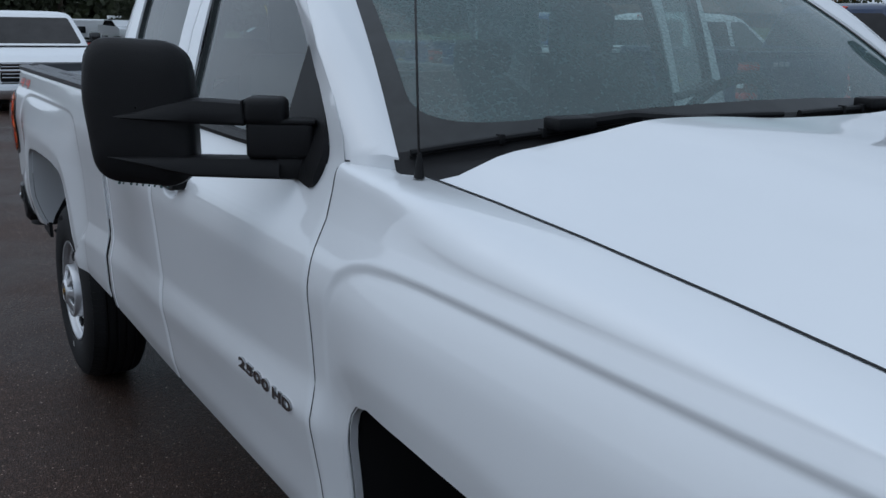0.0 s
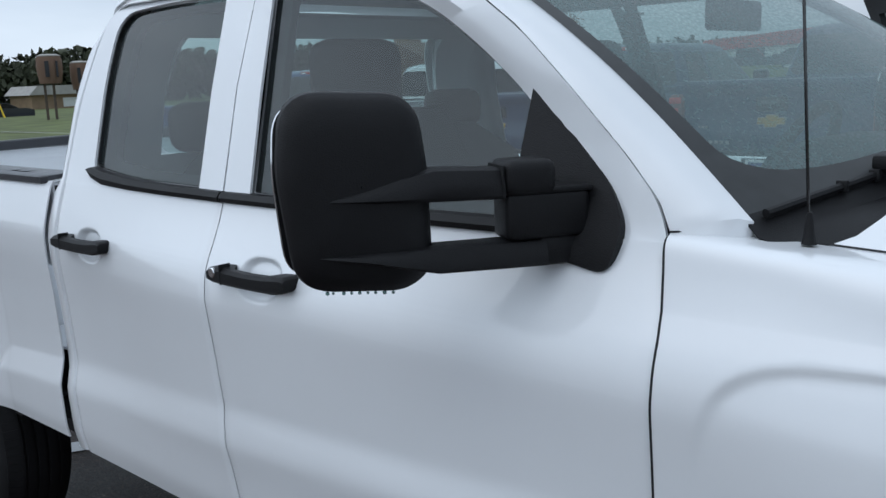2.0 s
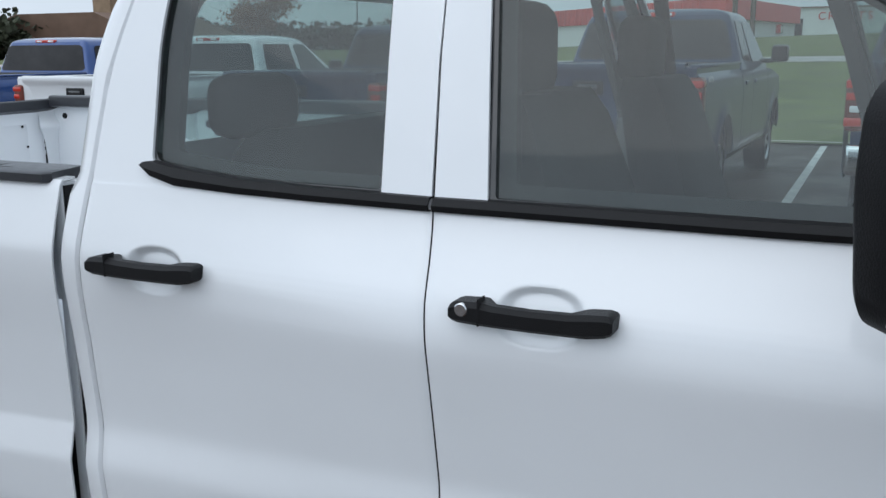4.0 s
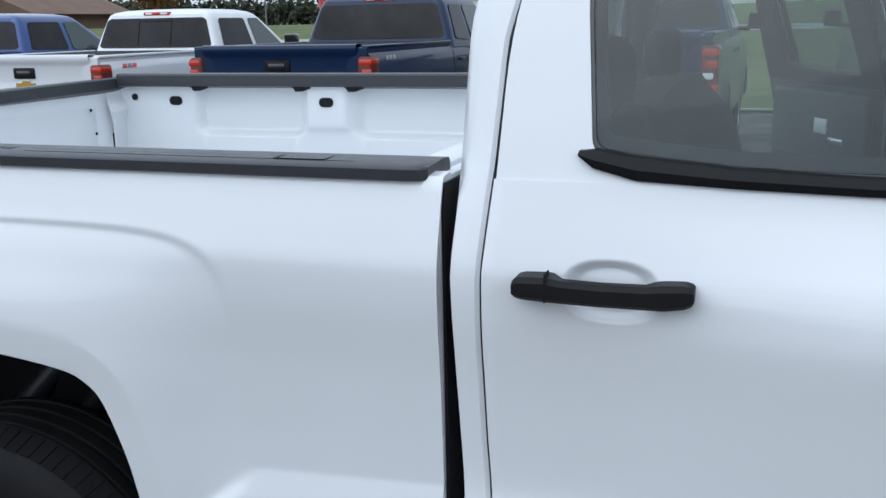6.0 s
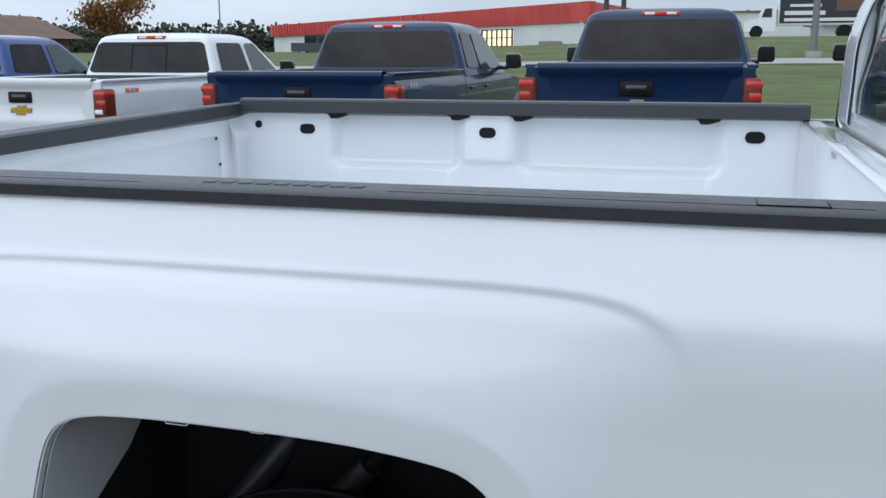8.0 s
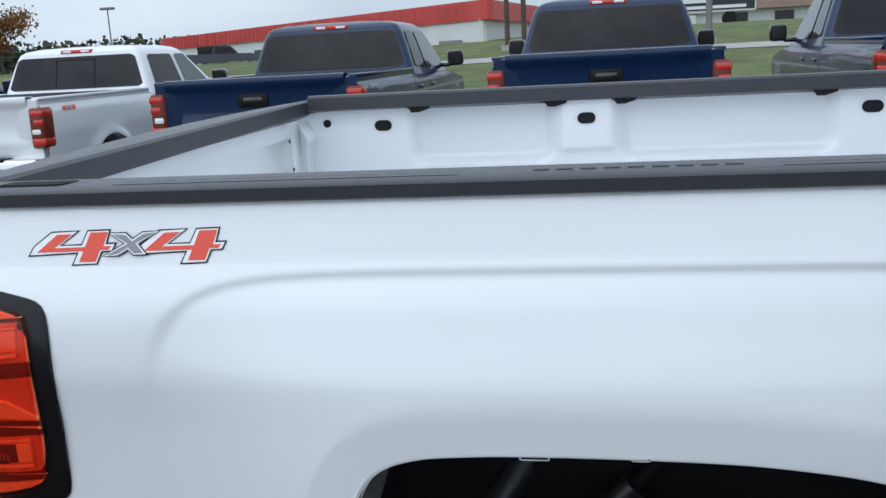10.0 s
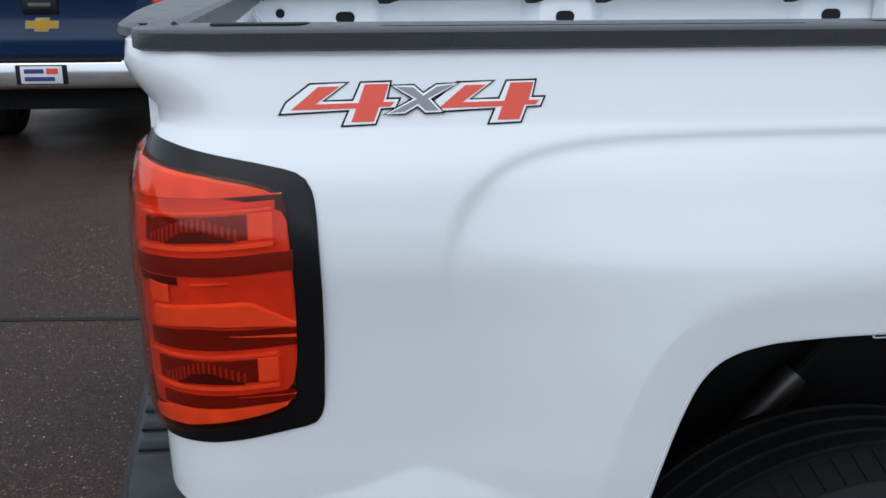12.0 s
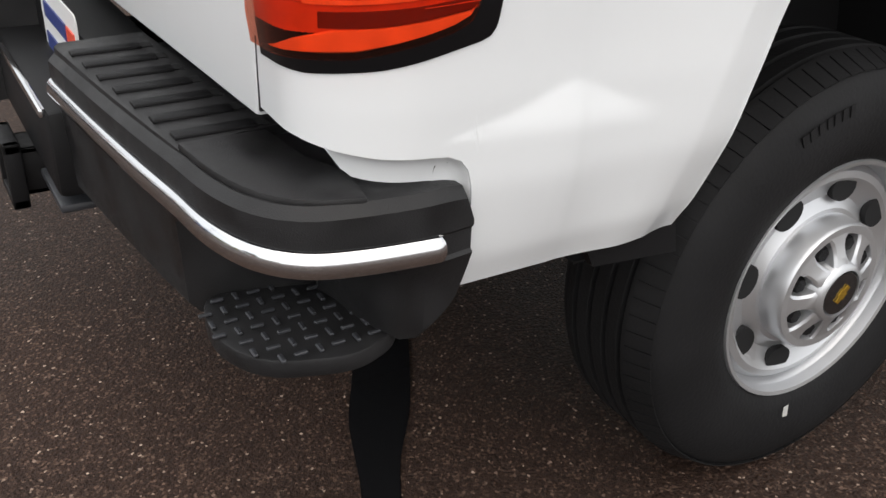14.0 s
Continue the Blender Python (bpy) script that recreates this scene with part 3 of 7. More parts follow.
for mirror in (False, True):
    s = -1 if mirror else 1
    dr = part("rear_door", grid([[far(p) if mirror else p for p in r] for r in
              [[(lerp(SEAM_R, z) + 0.01 + (lerp(SEAM_B, z) - lerp(SEAM_R, z) - 0.02) * i / 4, side_y(z) + 0.055, z) for i in range(5)] for z in spread(0.62, 1.38, 8)]], 0.02 * s), TRIMGREY, truck, "white rear door with black handle")
    door_skin(SEAM_R, SEAM_B, (1.1345, 1.238), mirror, dr, "door_skin")
    greenhouse(O_REAR, W_REAR, mirror, dr)
    handle(1.125, 1.248, mirror, dr, False)
    if mirror:
        door_card(dr, 1.02, 1.62)
        hx, hy = 1.69, 2 * YC - 0.06
        dr.matrix_world = pose(hx, hy, 0, 0, 0, -62) @ pose(-hx, -hy, 0)
    df = part("front_door", grid([[far(p) if mirror else p for p in r] for r in
              [[(lerp(SEAM_B, z) + 0.01 + (lerp(SEAM_F, z) - lerp(SEAM_B, z) - 0.02) * i / 4, side_y(z) + 0.055, z) for i in range(5)] for z in spread(0.62, 1.38, 8)]], 0.02 * s), TRIMGREY, truck, "white front door with black handle and lock")
    door_skin(SEAM_B, SEAM_F, (1.881, 1.243), mirror, df, "door_skin")
    greenhouse(O_FRONT, W_FRONT, mirror, df)
    handle(1.8735, 1.252, mirror, df, True)
    if mirror:
        door_card(df, 1.78, 2.66)
        hx, hy = 2.74, 2 * YC - 0.06
        df.matrix_world = pose(hx, hy, 0, 0, 0, -62) @ pose(-hx, -hy, 0)
    # belt trim
    for dd, pts in ((dr, [(1.078, 1.424, 0.012), (1.10, 1.417, 0.030), (1.16, 1.405, 0.036), (1.29, 1.396, 0.030), (1.45, 1.391, 0.027), (1.673, 1.388, 0.026)]),
                    (df, [(1.679, 1.388, 0.026), (2.2, 1.386, 0.026), (2.56, 1.388, 0.026), (2.66, 1.392, 0.022)])):
        rows = []
        for x, z, h in pts:
            y = upper_y(z) - 0.004
            row = [(x, y + 0.012, z - h / 2), (x, y - 0.008, z - h / 2 + 0.003), (x, y - 0.011, z), (x, y - 0.002, z + h / 2 - 0.002), (x, y + 0.018, z + h / 2)]
            rows.append([far(p) for p in row] if mirror else row)
        part("belt_trim", grid(rows, 0.003 * s), PLASTIC, dd, "black belt moulding under the window")
    # rear strip of the cab
    rows = []
    for z in spread(0.645, 1.36, 24) + spread(1.40, 1.83, 14):
        a, b = lerp(CAB_REAR, z) - 0.006, lerp(SEAM_R, z) - 0.0017
        y = blended(z) + sill(a, z) if z < 1.37 else upper_y(z)
        if z < 1.37:
            row = [(a + 0.012, y + 0.30, z), (a + 0.006, y + 0.14, z), (a, y + 0.06, z), (a + 0.001, y + 0.014, z), (a + 0.005, y + 0.004, z), (a + 0.012, y, z)]
        else:
            a = 0.880 + 0.055 * sstep(1.58, 1.86, z) + 0.10 * sstep(1.72, 1.86, z)
            row = [(a - 0.004, y + 0.30, z), (a - 0.003, y + 0.14, z), (a, y + 0.08, z), (min(a + 0.012, b - 0.016), y + 0.035, z), (min(a + 0.032, b - 0.014), y + 0.010, z), (min(a + 0.055, b - 0.012), y, z)]
        row += [(b - 0.006, y, z), (b, y + 0.006, z)]
        rows.append([far(p) for p in row] if mirror else row)
    part("cab_corner", grid(rows, 0.004 * s), PAINT_WHITE, truck)

# dark body behind the seams of the closed doors
rows = [[(x, side_y(z) + 0.034 + bow(x, z), z) for x in spread(0.945, 2.80, 16)] for z in spread(0.645, 1.36, 20)]
part("seam_backing", grid(rows, 0.01), GAP, truck, "dark rubber behind the door seams")
# sill and middle pillar in the two open doorways
part("door_sill", box(0.95, 2.76, 1.78, 1.915, 0.62, 0.72, 0.02, 3), PAINT_WHITE, truck)
part("sill_step", box(0.97, 2.74, 1.74, 1.90, 0.722, 0.735, 0.004), CABTRIM, truck)
part("middle_pillar", box(1.655, 1.725, 1.80, 1.865, 0.72, 1.42, 0.012), TRIMGREY, truck, "grey middle door pillar")
part("pillar_cover", box(1.664, 1.694, 1.784, 1.802, 0.80, 1.36, 0.006), TRIMLIGHT, truck)

for mirror in (False, True):
    rows = [[(lerp(SEAM_B, z) + q, upper_y(z) + 0.012, z) for q in (-0.022, 0.022)] for z in spread(1.37, 1.86, 6)]
    part("pillar_backing", grid([[far(p) for p in r] if mirror else r for r in rows], -0.01 if mirror else 0.01), GAP, truck, "dark rubber behind the pillar seam")

# front fender
HOODZ = [(2.72, 1.402), (2.87, 1.389), (3.10, 1.378), (3.30, 1.365), (3.57, 1.343), (3.76, 1.325), (4.15, 1.272)]
F_ARCH = [(2.818, 0.60), (2.826, 0.72), (2.836, 0.82), (2.846, 0.90), (2.856, 0.945), (2.872, 0.975), (2.90, 1.000), (2.945, 1.013), (3.10, 1.016), (3.30, 1.010),
          (3.44, 0.985), (3.51, 0.955), (3.55, 0.90), (3.57, 0.80), (3.58, 0.70), (3.59, 0.60)]


def fender_point(x, z, top):
    """z up to top, then over the shoulder to the hood seam."""
    y = blended(min(z, 1.30)) + bow(x, min(z, 1.30))
    y += flare(x, z, 2.80, 4.6, 1.274, 0.10, 0.026, 0.0085)
    e = arch_dist(x, z, F_ARCH)
    y += 0.014 * max(0.0, 1 - e / 0.072)
    y += sill(x, z, sstep(2.86, 2.74, x))
    return (x, y, z)


def fender(mirror):
    xs = spread(2.735, 2.812, 12) + [a + (b - a) * w for (a, _), (b, _) in zip(F_ARCH, F_ARCH[1:]) for w in (0, 0.5)] + spread(3.60, 4.10, 24)
    rows = []
    for x in xs:
        b = max(0.645, lerp(F_ARCH, x)) if F_ARCH[0][0] <= x <= F_ARCH[-1][0] else 0.645
        top = lerp(HOODZ, x)
        low = lerp(SEAM_F, 1.0)
        col = [b + (1.05 - b) * i / 18 for i in range(19)] + spread(1.05, 1.20, 10)[1:] + spread(1.20, 1.30, 20)[1:]
        row = [fender_point(max(x, lerp(SEAM_F, z) + 0.002), z, top) for z in col]
        lx, ly = row[-1][0], row[-1][1]
        k = top - 1.30
        ex = 2 / (2.2 + 3.5 * (1 - sstep(2.86, 3.25, x)))
        for q in spread(0, 1, 14)[1:]:
            zz = 1.30 + k * math.sin(q * math.pi / 2) ** ex
            yy = ly + (0.118 - ly) * (1 - max(0.0, math.cos(q * math.pi / 2)) ** ex)
            yy += 0.034 * (zz - 1.30) / max(k, 0.01) * (1 - q) * (1 - sstep(2.86, 3.25, x))
            row.append((max(x, lerp(SEAM_F, zz) + 0.002), yy, zz))
        rows.append([far(p) for p in row] if mirror else row)
    return part("front_fender", grid(rows, -0.004 if mirror else 0.004), PAINT_WHITE, truck)


fender(False)
fender(True)


def hood_z(x, y):
    q = min(1, abs(y - YC) / 0.848)
    e = (1 - q) * 0.848
    lift = 0.030 * sstep(0.0, 0.11, e) * (1 - sstep(0.2, 0.75, e)) * (1 - sstep(3.0, 3.5, x))
    return lerp(HOODZ, x) + 0.085 * math.sin(min(1, e / 0.62) * math.pi / 2) + 0.01 * sstep(0.25, 0.4, e) + lift


def hood_rear(y):
    q = min(1, abs(y - YC) / 0.848)
    e = (1 - q) * 0.848
    return lerp([(0, 2.915), (0.03, 2.940), (0.08, 2.966), (0.13, 2.986), (0.20, 3.002), (0.5, 3.03), (0.85, 3.045)], e)


rows = []
for j in range(61):
    y = 0.1216 + (2 * YC - 0.2432) * j / 60
    a = hood_rear(y)
    row = [(a + 0.004, y, hood_z(a, y) - 0.03), (a, y, hood_z(a, y) - 0.008), (a + 0.008, y, hood_z(a, y))]
    row += [(a + (4.08 - a) * i / 24, y, hood_z(a + (4.08 - a) * i / 24, y)) for i in range(1, 25)]
    row += [(4.14, y, hood_z(4.1, y) - 0.03), (4.17, y, hood_z(4.1, y) - 0.09)]
    rows.append(row)
part("hood", grid(rows, 0.006), PAINT_WHITE, truck)
bm = box(4.02, 4.16, 0.12, 1.82, 0.75, 1.22, 0.03)
part("grille", bm, PLASTIC, truck, "black grille")
part("front_bumper", box(4.0, 4.22, 0.04, 1.90, 0.50, 0.78, 0.04), CHROME, truck, "chrome front bumper")


def rear_drop(x):
    """The roof rounds down towards the cab's back."""
    return 0.115 * (1 - math.sqrt(max(0.0, 1 - (min(0.16, max(0.0, 1.14 - x)) / 0.165) ** 2)))


# windscreen, roof and pillars
def shield(u, v, out=0.0):
    """u across from the near side, v up."""
    q = 2 * u - 1
    base = Vector((2.822 + 0.15 * (1 - q * q), 0.094 + 1.752 * u, 1.406 + 0.055 * (1 - q * q)))
    top = Vector((2.225 + 0.105 * (1 - q * q), 0.254 + 1.432 * u, 1.814 + 0.06 * (1 - q * q)))
    p = base.lerp(top, v)
    p += Vector((0.55, 0, 0.83)) * (0.022 * math.sin(math.pi * v) + out)
    return tuple(p)


g = part("windshield", grid([[shield(u, v) for u in spread(0.004, 0.996, 30)] for v in spread(0.0, 1, 14)]), SHIELD, truck, "wet windshield glass")
g.visible_shadow = False


N = 120
outer = resample([(0.004, 0.0), (0.996, 0.0), (0.996, 1.0), (0.004, 1.0)], N // 4)
inner = []
ic = rounded([(0.030, 0.075), (0.97, 0.075), (0.977, 0.94), (0.023, 0.94)], [0.13, 0.13, 0.03, 0.03], 7)
for a in outer:
    d = Vector((a[0] - 0.5, a[1] - 0.5))
    best, bp = None, None
    for i in range(len(ic)):
        p, q = Vector(ic[i]), Vector(ic[(i + 1) % len(ic)])
        den = d.x * (q - p).y - d.y * (q - p).x
        if abs(den) > 1e-9:
            w = ((p.x - 0.5) * (q - p).y - (p.y - 0.5) * (q - p).x) / den
            k = ((p.x - 0.5) * d.y - (p.y - 0.5) * d.x) / den
            if w > 0 and -1e-6 <= k <= 1 + 1e-6:
                bp = (0.5 + d.x * w, 0.5 + d.y * w)
    inner.append(bp)
part("windshield_border", grid([[shield(*p, 0.004) for p in outer], [shield((p[0] + q[0]) / 2, (p[1] + q[1]) / 2, 0.004) for p, q in zip(outer, inner)],
                                [shield(*p, 0.004) for p in inner]], 0.0015, close=True), FRIT, truck, "dark printed border of the windshield")

ROOF = [(0.186, 1.846), (0.196, 1.862), (0.215, 1.878), (0.25, 1.890), (0.36, 1.905), (0.60, 1.922), (0.97, 1.932)]
prof = ROOF + [(2 * YC - y, z) for y, z in ROOF[-2::-1]]
rows = []
for x in spread(0.98, 1.14, 10)[:-1] + spread(1.14, 2.34, 22):
    drop = -0.045 * sstep(2.05, 2.38, x) - 0.012 * sstep(1.7, 2.1, x)
    row = []
    for y, z in prof:
        q = (y - YC) / 0.784
        fx = x if x < 2.0 else x + 0.0
        edge = 2.215 + 0.115 * (1 - q * q)
        xx = min(fx, edge)
        inset = 0.02 * sstep(1.06, 0.98, x) * (1 if y < YC else -1) * min(1, abs(q))
        row.append((xx, y + inset, z + drop * (0.4 + 0.6 * (1 - abs(q) ** 3)) - rear_drop(x)))
    rows.append(row)
part("roof", grid(rows, -0.006), PAINT_WHITE, truck)

# roof header down to the top of the windshield
rows = []
for u in spread(0.0, 1.0, 40):
    a = Vector(shield(u, 0.985, 0.007))
    q = (a.y - YC) / 0.784
    fall = -0.045 * sstep(2.05, 2.38, 2.34) - 0.012
    b = Vector((2.213 + 0.115 * (1 - q * q), a.y, lerp(prof, a.y) + fall * (0.4 + 0.6 * (1 - abs(q) ** 3)) + 0.0015))
    rows.append([tuple(a - Vector((0.006, 0, 0.012)))] + [tuple(a.lerp(b, k / 5) + Vector((0.5, 0, 0.6)) * (0.012 * math.sin(math.pi * k / 5))) for k in range(6)] + [tuple(b + Vector((-0.03, 0, 0.0005)))])
part("roof_header", grid(rows, 0.003), PAINT_WHITE, truck)

# front pillars between door seam and windshield
SEAMA = [(2.735, 0.044, 1.400), (2.715, 0.050, 1.442), (2.66, 0.060, 1.50), (2.554, 0.073, 1.600), (2.435, 0.103, 1.695), (2.33, 0.132, 1.757), (2.22, 0.165, 1.812), (2.10, 0.190, 1.848), (1.9, 0.20, 1.866)]
for mirror in (False, True):
    rows = []
    for i in range(25):
        w = i / 24
        k = w * (len(SEAMA) - 2)
        a = min(int(k), len(SEAMA) - 3)
        p = Vector(SEAMA[a]).lerp(Vector(SEAMA[a + 1]), k - a)
        q = Vector(shield(0.004, w * 0.99, 0.008))
        mid = p.lerp(q, 0.45) + Vector((0.010, -0.010, 0.010)) * (1 - 0.5 * w)
        row = [tuple(p + Vector((0.0, 0.014, -0.004))), tuple(p), tuple(p.lerp(mid, 0.5) + Vector((0.002, -0.005, 0.003))), tuple(mid), tuple(mid.lerp(q, 0.6) + Vector((0.004, -0.004, 0.005))), tuple(q), tuple(q + Vector((-0.012, 0.008, -0.012)))]
        if i == 0:
            low = [tuple(Vector(r) + Vector((-0.003, 0.003, -0.055))) for r in row]
            rows.append([far(r) for r in low] if mirror else low)
        rows.append([far(r) for r in row] if mirror else row)
    part("front_pillar", grid(rows, 0.004 * (-1 if mirror else 1)), PAINT_WHITE, truck)
    rows = [[(x, 0.178 + 0.3 * rear_drop(x), 1.836 - rear_drop(x)), (x, 0.196 + 0.3 * rear_drop(x), 1.862 - rear_drop(x)), (x, 0.24, 1.866 - rear_drop(x))] for x in spread(1.03, 1.14, 9)[:-1] + spread(1.14, 2.10, 10)]
    part("roof_channel", grid([[far(p) for p in r] if mirror else r for r in rows], 0.004), PAINT_WHITE, truck)

part("pillar_seam", tube([(2.736, 0.0425, 1.4005), (2.765, 0.052, 1.4025), (2.795, 0.074, 1.406), (2.818, 0.096, 1.4085)], 0.0016, 6), GAP, truck, "dark seam under the front pillar")

# cab back with its window
def back(y, z):
    return (0.884 + 0.055 * sstep(1.58, 1.86, z) + 0.10 * sstep(1.72, 1.86, z), y, z)


o = [(0.10, 0.62), (1.84, 0.62), (1.70, 1.835), (0.24, 1.835)]
i = [(0.36, 1.43), (1.58, 1.43), (1.52, 1.775), (0.42, 1.775)]
part("cab_back", frame_ring(o, i, back, 0.02, 8), PAINT_WHITE, truck)
g = part("rear_glass", pane(rounded(i, 0.06), lambda y, z: (back(y, z)[0] + 0.004, y, z), 0.004), PRIVACY, truck, "dark privacy rear window")
g.visible_shadow = False
part("cab_floor", box(0.96, 2.9, 0.08, 1.86, 0.60, 0.66), BLACK, truck)

# bed
def inner_wall(mirror):
    xs = spread(-1.135 if mirror else -1.06, 0.80, 150)
    rows = []
    for z in (spread(0.86, 1.20, 6) if mirror else spread(1.12, 1.20, 3)) + spread(1.20, 1.395 if mirror else 1.383, 26)[1:]:
        row = []
        for x in xs:
            d = 0.0
            for a, b in ((-0.745, -0.285), (-0.085, 0.555)):
                r = 0.05
                cx, hx = (a + b) / 2, (b - a) / 2
                top, bot = 1.385, 1.205
                dx, dz = abs(x - cx) - hx + r, (bot + r) - z
                sd = math.hypot(max(dx, 0), max(dz, 0)) + min(max(dx, dz), 0) - r
                d = max(d, sstep(0.012, -0.028, sd))
            low = sstep(1.21, 1.16, z) * 0.0
            bx, bz = abs(x + 0.185) - 0.070, 1.250 - z
            post = 0.018 * (1 - sstep(0.0, 0.024, math.hypot(max(bx, 0.0), max(bz, 0.0))))
            y = 1.838 + 0.030 * d - post + low
            row.append((x, y if mirror else 2 * YC - y, z))
        rows.append(row)
    return part("bed_wall", grid(rows, 0.004 if mirror else -0.004), PAINT_WHITE, truck)


inner_wall(True)
inner_wall(False)


def stadium(cx, cz, w, h, n=8):
    r = h / 2
    pts = []
    for k in range(n + 1):
        a = -math.pi / 2 + math.pi * k / n
        pts.append((cx + w / 2 - r + r * math.cos(a), cz + r * math.sin(a)))
    for k in range(n + 1):
        a = math.pi / 2 + math.pi * k / n
        pts.append((cx - w / 2 + r + r * math.cos(a), cz + r * math.sin(a)))
    return pts


for cx, w, h in ((-1.018, 0.026, 0.026), (-0.832, 0.056, 0.034), (-0.185, 0.056, 0.034), (0.650, 0.060, 0.036)):
    y = 1.812 if abs(cx + 0.185) < 0.01 else 1.830
    part("stake_hole", prism(stadium(cx, 1.335 if w > 0.03 else 1.348, w, h), 0.004, "xz", y), BLACK, truck, "dark slot in the bed wall")
for cx in (-0.72, -0.29, -0.08, 0.50):
    part("cap_clip", prism([(cx - 0.05, 1.400), (cx + 0.05, 1.400), (cx + 0.045, 1.384), (cx + 0.012, 1.374), (cx - 0.012, 1.374), (cx - 0.02, 1.386)], 0.012, "xz", 1.805), PLASTIC, truck)

rows = [[(x, y, 0.862 + 0.012 * (1 if (int(y / 0.07) % 2) else 0)) for x in (-1.045, 0.84)] for y in spread(0.48, 1.86, 76)]
part("bed_floor", grid(rows, 0.004), PAINT_WHITE, truck)
part("wheel_house", box(-0.58, 0.34, 1.60, 1.84, 0.86, 1.06, 0.05), PAINT_WHITE, truck)
bm = box(0.775, 0.842, 0.11, 1.83, 0.86, 1.389, 0.012)
part("bulkhead", bm, PAINT_WHITE, truck)
bm = bmesh.new()
box(-0.62, 0.40, 0.112, 0.485, 1.124, 1.136, bm=bm)
box(-0.62, 0.40, 0.473, 0.485, 0.86, 1.124, bm=bm)
box(-0.632, -0.62, 0.112, 0.485, 0.86, 1.136, bm=bm)
box(0.40, 0.412, 0.112, 0.485, 0.86, 1.136, bm=bm)
part("wheel_house", bm, PAINT_WHITE, truck)
part("bed_floor", box(-1.06, -0.632, 0.112, 0.48, 0.862, 0.870), PAINT_WHITE, truck)
part("bed_floor", box(0.412, 0.80, 0.112, 0.48, 0.862, 0.870), PAINT_WHITE, truck)
bm = bmesh.new()
box(0.842, 0.868, 0.045, 1.895, 0.70, 1.380, 0.004, bm=bm)
part("bed_front", bm, PAINT_WHITE, truck)
part("bed_gap", box(0.8685, 0.8735, 0.050, 1.89, 0.66, 1.372), GAP, truck, "black rubber in the gap behind the cab")


def cap(y0, y1, x0, x1, sgn, name, label, dz=0.0, low=1.372):
    """Rail cap: a moulded strip with a lip on the outer side."""
    rows = []
    yo, yi = (y0, y1) if sgn > 0 else (y1, y0)
    d = 1 if sgn > 0 else -1
    xs = [x0 + 0.0, x0 + 0.012, x0 + 0.04, x0 + 0.10] + spread(x0 + 0.14, x1 - 0.03, 30) + [x1 - 0.012, x1]
    for x in xs:
        e = 0.055 * (1 - math.sqrt(max(0, 1 - ((max(0, x0 + 0.10 - x)) / 0.10) ** 2)))
        f = 0.016 * (1 - math.sqrt(max(0, 1 - (max(0, x - (x1 - 0.02)) / 0.02) ** 2)))
        o = yo + d * (e + f)
        rows.append([(x, o + d * 0.012, 1.376), (x, o, 1.3790 + dz), (x, o - d * 0.001, 1.3955 + dz), (x, o + d * 0.003, 1.3985 + dz),
                     (x, o + d * 0.05, 1.4010 + dz), (x, yi - d * 0.03, 1.4025 + dz), (x, yi - d * 0.006, 1.4005 + dz), (x, yi, 1.394 + dz), (x, yi, low)])
    bm = grid(rows, close=True)
    for r in (rows[0], rows[-1]):
        bm.faces.new([bm.verts.new(p) for p in r])
    bmesh.ops.remove_doubles(bm, verts=bm.verts[:], dist=0.0002)
    return part(name, bm, CAP, truck, label)


rail = cap(0.026, 0.145, -1.068, 0.852, 1, "rail_cap", "dark grey moulded bed rail cap with grooves")
rail2 = cap(1.795, 1.914, -1.068, 0.80, -1, "rail_cap", "dark grey moulded bed rail cap", 0.0375, 1.393)
for y in (0.062, 0.085, 0.112):
    a, b = (-0.80, -0.32) if y != 0.112 else (-0.80, 0.55)
    part("cap_groove", box(a, b, y, y + 0.0014, 1.390, 1.3999 + 0.026 * (y - 0.026)), PLASTIC, rail)
    if y != 0.112:
        part("cap_groove", box(0.08, 0.52 if y > 0.08 else 0.72, y, y + 0.0014, 1.390, 1.3999 + 0.026 * (y - 0.026)), PLASTIC, rail)
for k in range(9):
    x = -0.225 + 0.030 * k
    part("raised_mark", box(x, x + 0.021, 0.078, 0.106, 1.4000, 1.4024, 0.0005), CAP, rail)
bm = bmesh.new()
for x0, x1, y0, y1 in ((0.58, 0.67, 0.062, 0.064), (0.58, 0.67, 0.108, 0.110), (0.58, 0.582, 0.062, 0.11), (0.668, 0.67, 0.062, 0.11)):
    box(x0, x1, y0, y1, 1.397, 1.4022, bm=bm)
part("pocket_outline", bm, PLASTIC, rail)
part("stake_pocket", prism(rounded([(-0.985, 0.072), (-0.885, 0.072), (-0.875, 0.112), (-0.985, 0.112)], 0.012), 0.004, "xy", 1.3988), BLACK, rail, "open dark stake pocket in the cap")

# tailgate, bowed along its top
def tg(y):
    return -0.055 * (y - 0.16) / 1.62


